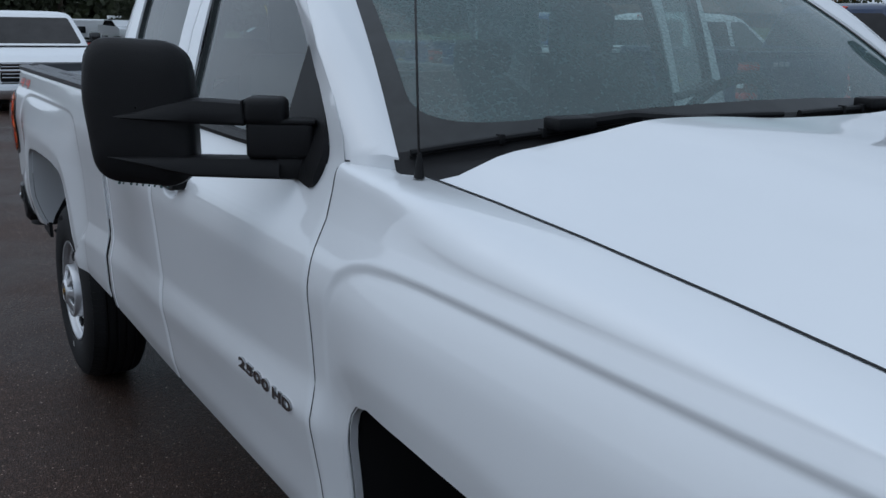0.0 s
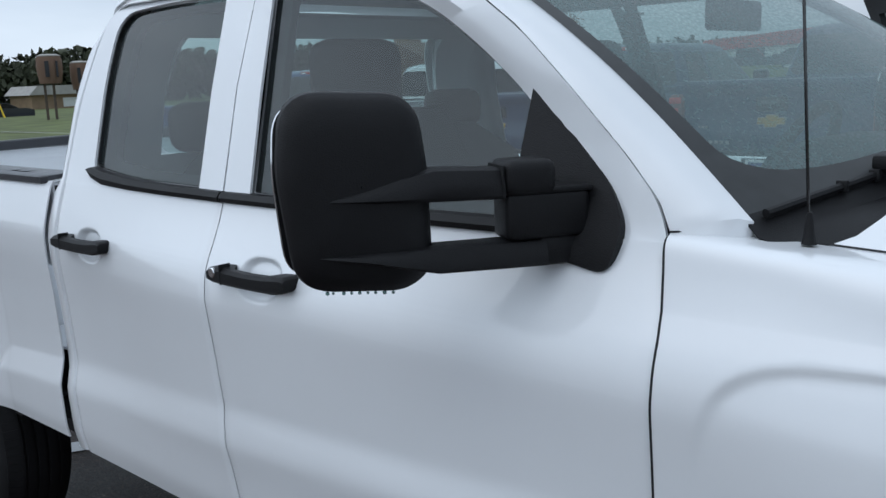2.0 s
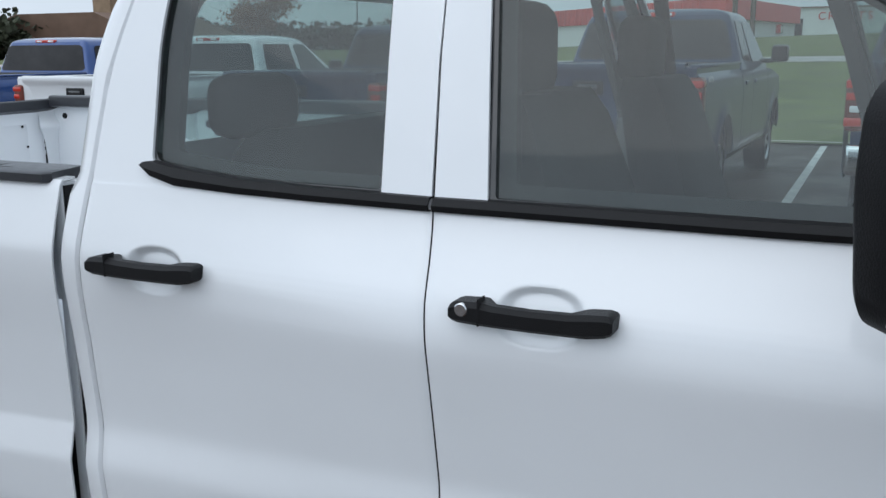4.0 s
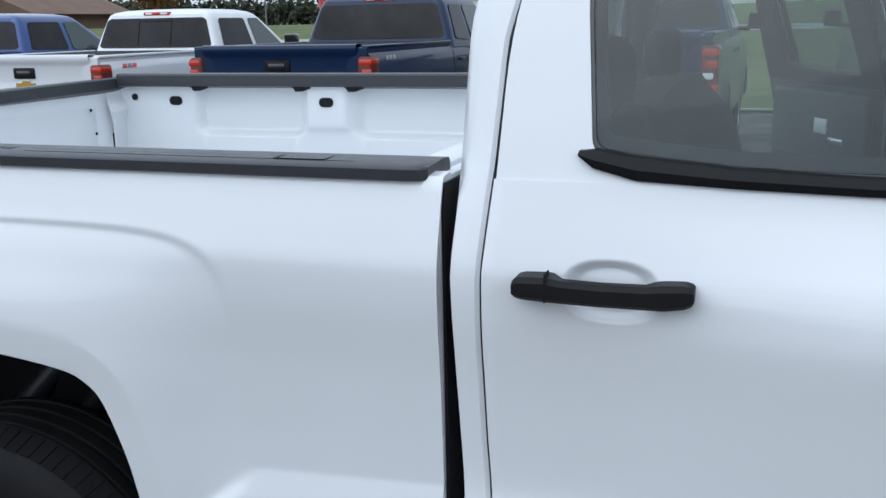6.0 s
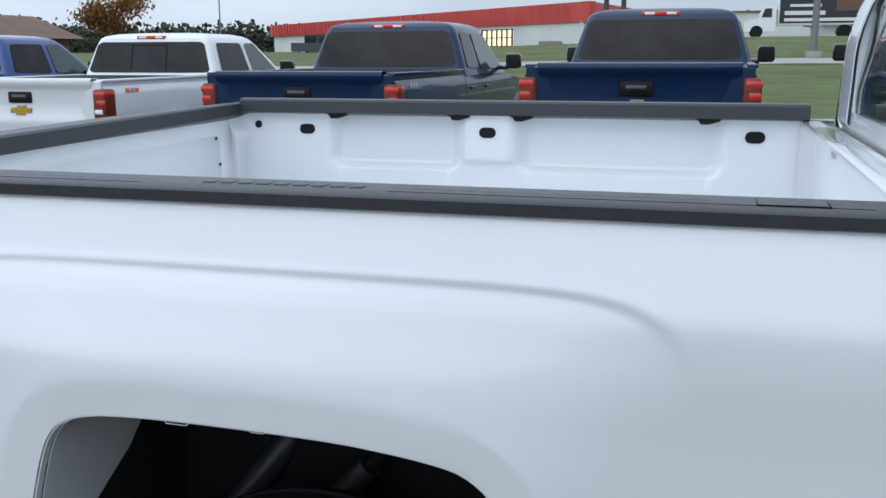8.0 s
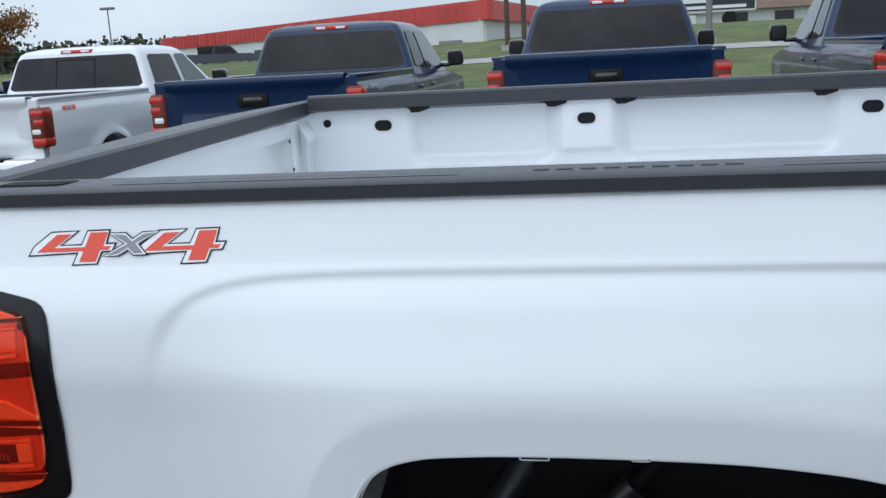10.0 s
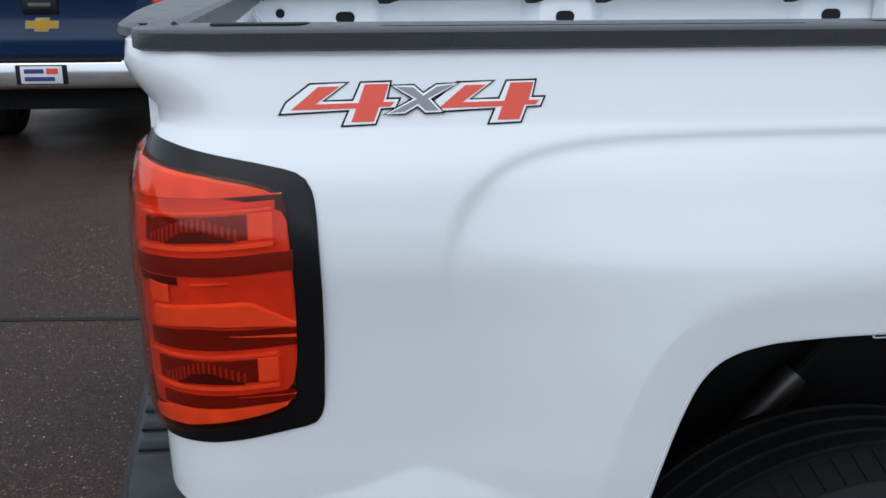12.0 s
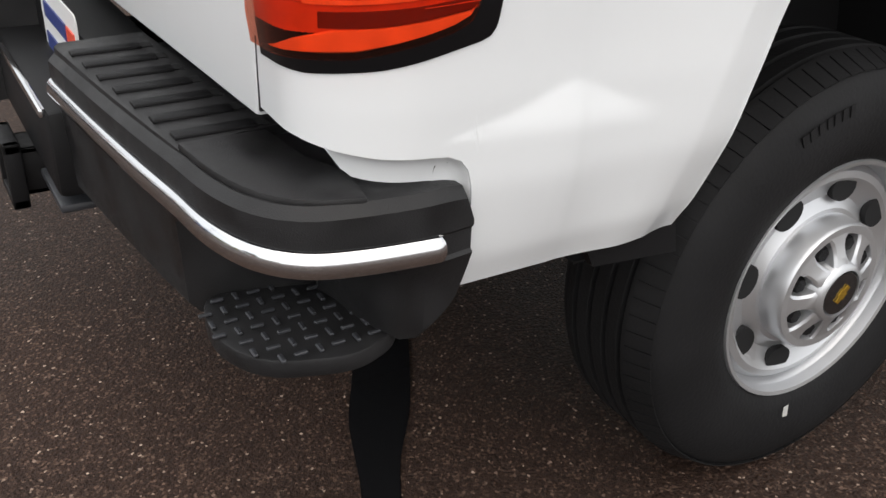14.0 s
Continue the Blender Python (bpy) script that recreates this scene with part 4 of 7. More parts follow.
gate = box(-1.073, -1.042, 0.165, 1.775, 0.852, 1.372, 0.006)
for v in gate.verts:
    v.co.x += tg(v.co.y)
gate = part("tailgate", gate, PAINT_WHITE, truck)
rows = [[(-1.041 + tg(y) - 0.012 * sstep(0, 0.03, min(y - 0.24, 1.70 - y, z - 0.93, 1.33 - z)), y, z) for y in spread(0.18, 1.772, 60)] for z in spread(0.88, 1.375, 30)]
part("inner_skin", grid(rows, 0.003), PAINT_WHITE, gate)
for y, z in ((0.5, 1.10), (0.75, 1.24), (1.0, 1.10), (1.3, 1.24), (1.55, 1.20), (1.66, 1.31), (1.68, 1.22)):
    part("hole", prism([(y + 0.006 * math.cos(a), z + 0.006 * math.sin(a)) for a in spread(0, 5.6, 8)], 0.002, "yz", -1.041 + tg(y) + (0.0 if y > 1.6 else -0.011)), BLACK, gate)
rows = []
for y in spread(0.10, 1.85, 44):
    q = (y - YC) / 0.93
    o = -1.078 + 0.75 * tg(y) - 0.085 * max(0.0, 1 - q * q) ** 0.8 + 0.05 * (max(0.0, 0.26 - y) / 0.16) ** 2
    n = -1.020 + tg(y)
    h = -0.004 + 0.020 * (y - 0.10) / 1.75
    rows.append([(o + 0.006, y, 1.380), (o, y, 1.388 + h), (o + 0.002, y, 1.398 + h), (o + 0.012, y, 1.4045 + h), (n - 0.008, y, 1.4095 + h), (n, y, 1.404 + h), (n + 0.004, y, 1.366 + h), (n - 0.02, y, 1.366)])
bm = grid(rows, close=True)
for r in (rows[0], rows[-1]):
    bm.faces.new([bm.verts.new(p) for p in r])
bmesh.ops.remove_doubles(bm, verts=bm.verts[:], dist=0.0002)
part("tailgate_cap", bm, CAP, gate, "dark grey cap along the tailgate top")

# thin dark seams
part("gate_gap", box(-1.0705, -1.05, 0.160, 0.1645, 0.86, 1.372), GAP, truck, "dark gap beside the tailgate")
for mirror in (False, True):
    rows = [[far(p) if mirror else p for p in [(lerp(SEAM_F, z) - 0.0014, blended(min(z, 1.30)) + bow(2.72, z) + sill(2.72, z) - 0.0007 + (0.02 if z > 1.37 else 0), z), (lerp(SEAM_F, z) + 0.0022, blended(min(z, 1.30)) + bow(2.72, z) + sill(2.72, z) - 0.0007, z)]] for z in spread(0.62, 1.30, 40)]
    top = lerp(HOODZ, 2.76)
    ly = fender_point(2.745, 1.30, top)[1]
    for q in spread(0, 0.9, 12)[1:]:
        zz = 1.30 + (top - 1.30) * math.sin(q * math.pi / 2) ** 0.351
        yy = ly + (0.118 - ly) * (1 - math.cos(q * math.pi / 2) ** 0.351) + 0.034 * (zz - 1.30) / (top - 1.30) * (1 - q) - 0.0007
        row = [(lerp(SEAM_F, zz) - 0.0014, yy, zz), (lerp(SEAM_F, zz) + 0.0022, yy, zz)]
        rows.append([far(p) for p in row] if mirror else row)
    part("seam_line", grid(rows, 0.0005), GAP, truck, "dark door seam")
    rows = [[far(p) if mirror else p for p in [(x, 0.1188, lerp(HOODZ, x) + 0.0012), (x, 0.1222, lerp(HOODZ, x) + 0.0026)]] for x in spread(2.90, 4.06, 40)]
    part("hood_seam", grid(rows, 0.0005), GAP, truck, "dark gap along the hood")


# ---- rear lamp ----
def skin(s, z, out):
    """A place on the bed side and rear corner, moved outwards."""
    p, q = Vector(bed_point(s + 0.004, z)), Vector(bed_point(s - 0.004, z))
    d = (p - q).normalized()
    n = Vector((-d.y, d.x, 0)) * -1
    return tuple(Vector(bed_point(s, z)) + n * out)


L_TOP = [(-1.172, 1.292), (-1.10, 1.289), (-1.033, 1.2825), (-0.9945, 1.2765), (-0.965, 1.2715), (-0.937, 1.266), (-0.908, 1.2595), (-0.895, 1.2555), (-0.885, 1.2485), (-0.8785, 1.237), (-0.8755, 1.222), (-0.8735, 1.19), (-0.8715, 1.13)]
L_LOW = [(-1.172, 0.932), (-1.08, 0.936), (-1.033, 0.9425), (-1.00, 0.9465), (-0.953, 0.9555), (-0.922, 0.9615), (-0.895, 0.967), (-0.884, 0.9715), (-0.8775, 0.980), (-0.874, 0.994), (-0.872, 1.02), (-0.8715, 1.06)]
LENS_TOP = [(-1.172, 1.270), (-1.064, 1.264), (-0.99, 1.2560), (-0.948, 1.248), (-0.9256, 1.242), (-0.911, 1.2345), (-0.9055, 1.222), (-0.9020, 1.17), (-0.9002, 1.12)]
LENS_LOW = [(-1.172, 0.950), (-1.10, 0.954), (-1.025, 0.9632), (-0.979, 0.9745), (-0.933, 0.9865), (-0.915, 0.995), (-0.9065, 1.0085), (-0.9018, 1.04), (-0.9002, 1.08)]


def lamp_sheet(s0, s1, low, top, out, thick=0.003, n=22):
    """A piece of the lamp between two height lines, wrapped round the corner."""
    rows = []
    for s in spread(s0, s1 - 0.04, n) + spread(s1 - 0.04, s1, 24)[1:] if n > 14 else spread(s0, s1, n):
        a, b = low(s), top(s)
        rows.append([skin(s, a + (b - a) * k / 10, out - (0.004 if k in (0, 10) else 0)) for k in range(11)])
    return grid(rows, thick)


lamp = part("tail_lamp", lamp_sheet(-1.172, -0.8715, lambda s: lerp(L_LOW, s), lambda s: lerp(L_TOP, s), 0.006, 0.005, 40), LAMPBLACK, truck, "red tail lamp in a gloss black surround")
# white flange folded in along the cut-out for the bumper
rows = []
cut = resample([p for p in BUMPER_CUT[1:]], 3, False)
for a, b in zip(cut, cut[1:]):
    d = (Vector(b) - Vector(a)).normalized()
    n = Vector((d.y, -d.x))
    p = (Vector(a) + Vector(b)) / 2
    k = 0.1 + 0.9 * sstep(-1.10, -1.03, p.x)
    rows.append([skin(p.x + n.x * q * k, p.y + n.y * q * k, o) for q, o in ((-0.002, -0.002), (0.001, -0.004), (0.004, -0.012), (0.010, -0.018), (0.018, -0.020), (0.036, -0.022))])
part("bumper_flange", grid(rows), PAINT_WHITE, truck)
LT, LL = (lambda s: lerp(LENS_TOP, s)), (lambda s: lerp(LENS_LOW, s))
part("reflector_back", lamp_sheet(-1.170, -0.9008, lambda s: LL(s) + 0.001, lambda s: LT(s) - 0.001, 0.0072, 0.0006, 30), MIDRED, lamp, "red reflector")


def piece(name, low, top, mt, out):
    """A reflector piece between two lines of (place along the lamp, height)."""
    part(name, lamp_sheet(low[0][0], low[-1][0], lambda s: lerp(low, s), lambda s: max(lerp(low, s) + 0.0004, lerp(top, s)), out, 0.0006, 14), mt, lamp)


def tilt(s0, s1, z):
    return [(s0, z + 0.085 * (s0 + 0.92)), (s1, z + 0.085 * (s1 + 0.92))]


# bright and dark reds paint in how light plays inside the lamp
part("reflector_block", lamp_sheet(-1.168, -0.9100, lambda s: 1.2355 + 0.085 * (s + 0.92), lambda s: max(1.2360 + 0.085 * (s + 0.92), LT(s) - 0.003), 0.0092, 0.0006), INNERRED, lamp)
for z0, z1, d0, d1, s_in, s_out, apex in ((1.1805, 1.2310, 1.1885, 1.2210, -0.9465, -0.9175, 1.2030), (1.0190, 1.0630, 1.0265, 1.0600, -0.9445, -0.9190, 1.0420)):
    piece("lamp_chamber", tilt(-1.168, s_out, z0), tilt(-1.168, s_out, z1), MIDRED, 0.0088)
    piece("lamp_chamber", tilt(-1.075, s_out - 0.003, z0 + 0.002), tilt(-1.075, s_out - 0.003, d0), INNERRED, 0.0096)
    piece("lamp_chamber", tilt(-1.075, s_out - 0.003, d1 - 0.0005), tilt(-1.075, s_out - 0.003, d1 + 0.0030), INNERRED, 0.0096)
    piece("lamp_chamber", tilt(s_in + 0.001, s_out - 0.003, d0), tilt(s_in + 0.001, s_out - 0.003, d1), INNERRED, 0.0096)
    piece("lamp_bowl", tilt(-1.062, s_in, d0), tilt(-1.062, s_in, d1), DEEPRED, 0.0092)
    # fluted bowl on both sides of a dark peak
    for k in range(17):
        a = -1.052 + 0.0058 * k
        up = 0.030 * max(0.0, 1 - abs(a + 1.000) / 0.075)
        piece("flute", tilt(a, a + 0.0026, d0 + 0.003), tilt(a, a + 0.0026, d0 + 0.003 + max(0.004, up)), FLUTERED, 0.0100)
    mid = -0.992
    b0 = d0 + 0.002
    piece("dark_peak", tilt(-1.031, -0.958, b0), [(-1.031, b0 - 0.0085), (mid - 0.020, b0 + 0.006), (mid, apex - 0.004), (mid + 0.018, b0 + 0.004), (-0.958, b0 - 0.001)], DARKRED, 0.0108)
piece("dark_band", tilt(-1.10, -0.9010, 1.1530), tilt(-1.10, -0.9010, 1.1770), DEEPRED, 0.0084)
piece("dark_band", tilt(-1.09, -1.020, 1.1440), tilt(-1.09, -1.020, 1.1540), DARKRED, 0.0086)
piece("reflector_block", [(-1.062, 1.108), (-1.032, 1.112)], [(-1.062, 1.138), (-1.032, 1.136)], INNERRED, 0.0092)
# glints: highlights painted as thin slivers of brighter red
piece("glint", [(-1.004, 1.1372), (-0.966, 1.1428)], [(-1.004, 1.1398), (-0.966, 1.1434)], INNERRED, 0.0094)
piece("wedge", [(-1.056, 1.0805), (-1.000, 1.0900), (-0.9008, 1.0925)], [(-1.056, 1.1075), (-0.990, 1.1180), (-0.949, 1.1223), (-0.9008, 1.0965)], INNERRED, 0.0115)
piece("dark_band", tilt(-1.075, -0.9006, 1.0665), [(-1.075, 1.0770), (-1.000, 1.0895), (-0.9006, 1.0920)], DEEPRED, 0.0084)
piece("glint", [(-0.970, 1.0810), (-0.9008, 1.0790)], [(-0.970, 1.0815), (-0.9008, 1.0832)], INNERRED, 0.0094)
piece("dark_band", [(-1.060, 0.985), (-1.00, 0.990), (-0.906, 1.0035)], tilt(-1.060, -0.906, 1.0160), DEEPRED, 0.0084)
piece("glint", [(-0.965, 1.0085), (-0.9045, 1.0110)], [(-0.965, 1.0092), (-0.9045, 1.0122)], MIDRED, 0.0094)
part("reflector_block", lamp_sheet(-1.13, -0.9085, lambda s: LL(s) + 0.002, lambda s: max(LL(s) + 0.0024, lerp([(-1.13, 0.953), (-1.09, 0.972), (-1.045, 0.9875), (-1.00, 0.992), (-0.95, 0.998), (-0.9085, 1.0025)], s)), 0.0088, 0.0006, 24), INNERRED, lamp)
g = part("lens", lamp_sheet(-1.172, -0.9002, lambda s: LL(s) - 0.003, lambda s: LT(s) + 0.003, 0.0165, 0.002, 30), REDGLASS, lamp, "glossy red lens")
g.visible_shadow = False
part("tail_lamp", grid([[far(bed_point(s, z)) for s in spread(-0.99, -0.886, 8)] for z in spread(0.95, 1.25, 4)], -0.008), DEEPRED, truck, "red tail lamp")

# ---- decal on the bed side ----
def on_side(x, z, out):
    p = bed_point(x, z)
    return (x, p[1] - out, z)


dec = thing("sticker", "red, grey and silver 4x4 sticker on the bed side", "sticker")


FOUR = [(-0.0777, 1.3155), (-0.0701, 1.3291), (-0.0437, 1.3482), (-0.0012, 1.3490), (-0.0273, 1.3304), (0.0007, 1.3312), (0.0094, 1.3493), (0.0439, 1.3500), (0.0393, 1.3324), (0.0533, 1.3326), (0.0475, 1.3205), (0.0322, 1.3196), (0.0256, 1.3040), (-0.0126, 1.3028), (-0.0052, 1.3184)]
FOUR_RED = [(-0.0639, 1.3209), (-0.0346, 1.3441), (-0.0120, 1.3444), (-0.0382, 1.3265), (0.0072, 1.3273), (0.0146, 1.3461), (0.0398, 1.3464), (0.0338, 1.3279), (0.0458, 1.3281), (0.0410, 1.3233), (0.0290, 1.3231), (0.0231, 1.3082), (-0.0010, 1.3079), (0.0049, 1.3219)]
CROSS = [(-0.7998, 1.3146), (-0.7689, 1.3311), (-0.7918, 1.3455), (-0.7643, 1.3462), (-0.755, 1.3382), (-0.7411, 1.3467), (-0.7139, 1.3473), (-0.7449, 1.3303), (-0.7316, 1.3156), (-0.7542, 1.315), (-0.7616, 1.3217), (-0.7749, 1.3145)]


def inset(pts, k):
    """The outline moved inwards by k all round."""
    out = []
    n = len(pts)
    area = sum(a[0] * b[1] - b[0] * a[1] for a, b in zip(pts, pts[1:] + pts[:1]))
    sg = 1 if area > 0 else -1
    for i in range(n):
        p, a, b = Vector(pts[i]), Vector(pts[i - 1]), Vector(pts[(i + 1) % n])
        u, v = (p - a).normalized(), (b - p).normalized()
        m = Vector((-u.y - v.y, u.x + v.x)) * sg
        m.normalize()
        c = max(0.45, m.dot(Vector((-u.y, u.x)) * sg))
        out.append(tuple(p + m * (k / c)))
    return out


def flat_piece(name, pts, mt, out, parent):
    """A cut film piece laid on the curved side."""
    bm = bmesh.new()
    f = bm.faces.new([bm.verts.new((x, z, 0)) for x, z in pts])
    bmesh.ops.triangulate(bm, faces=[f])
    for v in bm.verts:
        v.co = on_side(v.co.x, v.co.y, out)
    bmesh.ops.recalc_face_normals(bm, faces=bm.faces[:])
    return part(name, bm, mt, parent, smooth=False)


DOWN = 0.004
for ox in (-0.8345, -0.6780):
    four = [(ox + x, z - DOWN) for x, z in FOUR]
    flat_piece("figure_edge", four, BLACK, 0.0012, dec)
    flat_piece("figure_silver", inset(four, 0.0019), SILVER, 0.0018, dec)
    flat_piece("figure_red", [(ox + x, z - DOWN) for x, z in FOUR_RED], DECALRED, 0.0024, dec)
for k, mt, o in ((0.0, BLACK, 0.0030), (0.0016, SILVER, 0.0035), (0.0036, DECALGREY, 0.0040)):
    flat_piece("cross_mark", inset([(x - 0.003, z - DOWN) for x, z in CROSS], k), mt, o, dec)

# ---- badge on the front door ----
def glyph(ch, x, z, w, h):
    """Chrome characters in Blender's own font."""
    cu = bpy.data.curves.new("badge_text", "FONT")
    cu.body, cu.size, cu.extrude, cu.align_x, cu.offset = ch, h * 1.36, 0.003, "LEFT", 0.0016
    ob = new("tmp", cu)
    me = bpy.data.meshes.new_from_object(ob.evaluated_get(bpy.context.evaluated_depsgraph_get()))
    bpy.data.objects.remove(ob)
    bm = bmesh.new()
    bm.from_mesh(me)
    wid = max(v.co.x for v in bm.verts) - min(v.co.x for v in bm.verts)
    lo = min(v.co.x for v in bm.verts)
    for v in bm.verts:
        v.co = (x + (v.co.x - lo) * w / wid, side_y(z) + bow(x, z) + sill(x, z + 0.015) - 0.003 - v.co.z, z + v.co.y)
    bm.faces.ensure_lookup_table()
    return bm


for ch, x, w in (("2", 2.372, 0.042), ("5", 2.419, 0.042), ("0", 2.466, 0.042), ("0", 2.513, 0.042), ("H", 2.574, 0.046), ("D", 2.628, 0.044)):
    part("badge_character", glyph(ch, x, 0.906, w, 0.023), BADGE, truck, "raised dark chrome badge character", smooth=False)


# ---- bumper ----
BPATH = [(-0.892, -0.017), (-0.95, -0.021), (-1.028, -0.009), (-1.085, 0.011), (-1.126, 0.055), (-1.150, 0.127), (-1.161, 0.225), (-1.174, 0.33), (-1.192, 0.50), (-1.205, 0.65), (-1.209, 0.70)]


def along(path, k):
    pts = [Vector(p) for p in path]
    out = []
    n = len(pts)
    for i in range((n - 1) * k + 1):
        a = min(i // k, n - 2)
        w = i / k - a
        p0, p1, p2, p3 = pts[max(a - 1, 0)], pts[a], pts[a + 1], pts[min(a + 2, n - 1)]
        p = 0.5 * ((2 * p1) + (p2 - p0) * w + (2 * p0 - 5 * p1 + 4 * p2 - p3) * w * w + (3 * p1 - p0 - 3 * p2 + p3) * w ** 3)
        d = 0.5 * ((p2 - p0) + 2 * (2 * p0 - 5 * p1 + 4 * p2 - p3) * w + 3 * (3 * p1 - p0 - 3 * p2 + p3) * w * w)
        d.normalize()
        out.append((p, Vector((-d.y, d.x)) * -1))
    return out


def sweep(path, section, k=4, cap=True):
    """section(w, inward) gives (inset, z) pairs along the path; inset goes to the truck's middle."""
    rows = []
    pl = along(path, k)
    for i, (p, n) in enumerate(pl):
        w = i / (len(pl) - 1)
        inward = n if n.dot(Vector((-0.3, YC)) - p) > 0 else -n
        rows.append([(p.x + inward.x * a, p.y + inward.y * a, z) for a, z in section(w)])
    bm = grid(rows, close=True)
    if cap:
        for r in (rows[0], rows[-1]):
            bm.faces.new([bm.verts.new(q) for q in r])
        bmesh.ops.remove_doubles(bm, verts=bm.verts[:], dist=0.0002)
    return bm


def body_section(w):
    low = lerp([(0, 0.665), (0.03, 0.635), (0.07, 0.615), (0.12, 0.60), (0.55, 0.585), (0.62, 0.56), (1, 0.55)], w)
    cut = sstep(0.10, 0.24, w) * (1 - sstep(0.54, 0.62, w))
    top = lerp([(0, 0.776), (0.010, 0.795), (0.025, 0.804), (0.06, 0.807), (1, 0.795)], w)
    return [(0.06, top + 0.001), (0.012, top), (0.0, top - 0.012), (0.0, 0.757), (0.004, 0.752), (0.004, 0.726), (0.0, 0.722), (0.004 + 0.04 * cut, 0.712), (0.008 + 0.13 * cut, 0.700),
            (0.014 + 0.16 * cut, low + 0.02), (0.03 + 0.16 * cut, low), (0.20, low + 0.01), (0.20, top - 0.01)]


def far_rear(p):
    q = far(p)
    return (q[0] - 0.06, q[1], q[2])


bumper = part("rear_bumper", sweep(BPATH, body_section), PAD, truck, "black rear bumper with bright strip and step pads")
bm = sweep(BPATH, body_section)
for v in bm.verts:
    v.co = far_rear(v.co)
part("bumper_half", bm, PAD, bumper)
part("bumper_middle", box(-1.225, -1.10, 0.70, 1.24, 0.55, 0.70, 0.012), PLASTIC, bumper)
for m in (False, True):
    bm = sweep([(-0.938, -0.021)] + BPATH[1:], lambda w: [(0.003, 0.7560), (-0.002, 0.7550), (-0.006, 0.7505), (-0.0085, 0.744), (-0.0090, 0.740), (-0.0085, 0.733), (-0.006, 0.726), (0.002, 0.722)], 5)
    if m:
        for v in bm.verts:
            v.co = far_rear(v.co)
    part("bright_strip", bm, CHROME, bumper, "polished chrome strip")
part("bright_strip", box(-1.234, -1.222, 0.72, 1.22, 0.686, 0.702, 0.004), CHROME, bumper, "polished chrome strip")
# smooth corner pad, then the ribbed pad
for m in (False, True):
    def put(bm, m=m):
        if m:
            for v in bm.verts:
                v.co = far_rear(v.co)
        return bm
    edge = [(p.x + 0.012, p.y + 0.008) for p, n in along(BPATH[2:7], 3)]
    part("corner_pad", put(prism(edge + [(-1.04, 0.23), (-1.03, 0.13), (-1.005, 0.075)], 0.012, "xy", 0.799, 0.004)), PAD, bumper, "dark textured corner pad")
    part("step_pad", put(sweep(BPATH[6:], lambda w: [(0.010, 0.790), (0.012, 0.803), (0.020, 0.808), (0.150, 0.808), (0.160, 0.790)], 4)), PAD, bumper, "dark ribbed step pad")
    for k in range(7):
        y = 0.245 + 0.063 * k
        x = lerp([(0.225, -1.161), (0.33, -1.174), (0.50, -1.192), (0.70, -1.209)], y)
        part("tread_rib", put(box(x + 0.016, x + 0.120, y, y + 0.024, 0.806, 0.8125, 0.003)), PLASTIC, bumper)
        part("drain_slot", put(box(x + 0.118, x + 0.136, y + 0.004, y + 0.026, 0.807, 0.8095)), BLACK, bumper)
    pl = rounded([(-1.140, 0.23), (-1.160, 0.135), (-1.125, 0.055), (-1.02, 0.020), (-0.958, 0.045), (-0.932, 0.085), (-0.932, 0.23)], [0.03, 0.05, 0.06, 0.05, 0.03, 0.03, 0.02])
    st = part("corner_step", put(prism(pl, -0.026, "xy", 0.598, 0.004)), PAD, bumper, "black corner step with raised tread")
    rng = random.Random(5)
    for a in range(11):
        for b in range(7):
            x, y = -1.150 + 0.024 * a, 0.052 + 0.026 * b
            inside = sum(1 for (x1, y1), (x2, y2) in zip(pl, pl[1:] + pl[:1]) if (y1 > y) != (y2 > y) and x < (x2 - x1) * (y - y1) / (y2 - y1) + x1) % 2
            if not inside or y < 0.040 or (x > -0.935 and y < 0.075):
                continue
            t = (a + b) % 2
            dx, dy = (0.0085, 0.003) if t else (0.003, 0.0085)
            part("tread_bar", put(box(x - dx, x + dx, y - dy, y + dy, 0.598, 0.6020, 0.0012, 1)), CAP, st)
# recess behind, plate, hitch
part("bumper_recess", box(-1.14, -1.10, 0.70, 1.24, 0.56, 0.79), PLASTIC, bumper)
part("sill_plate", box(-1.10, -1.03, 0.16, 1.78, 0.765, 0.775), PLASTIC, bumper)
part("recess_tread", box(-1.20, -1.10, 0.71, 1.23, 0.668, 0.675), PLASTIC, bumper)
for k in range(12):
    part("tread_rib", box(-1.195, -1.12, 0.74 + 0.04 * k, 0.752 + 0.04 * k, 0.674, 0.680, 0.002), CAP, bumper)
plate = thing("plate", "white dealer plate with red and blue markings on the bumper", "plate")
part("plate_sheet", prism(rounded([(0.78, 0.665), (1.10, 0.665), (1.10, 0.825), (0.78, 0.825)], 0.02), 0.003, "yz", -1.148), PAPERWHITE, plate)
for y0, y1, z0, z1, mt in ((0.87, 1.06, 0.76, 0.79, PLATEBLUE), (0.87, 1.07, 0.70, 0.73, PLATEBLUE), (0.80, 0.86, 0.71, 0.79, DECALRED)):
    part("plate_bar", box(-1.1505, -1.148, y0, y1, z0, z1), mt, plate)
hitch = part("tow_hitch", box(-1.10, -0.95, 0.35, 1.59, 0.50, 0.57, 0.01), PLASTIC, truck, "black tow hitch receiver")
bm = bmesh.new()
for y0, y1, z0, z1 in ((0.925, 1.015, 0.550, 0.560), (0.925, 1.015, 0.470, 0.480), (0.925, 0.935, 0.47, 0.56), (1.005, 1.015, 0.47, 0.56)):
    box(-1.262, -1.0, y0, y1, z0, z1, 0.002, bm=bm)
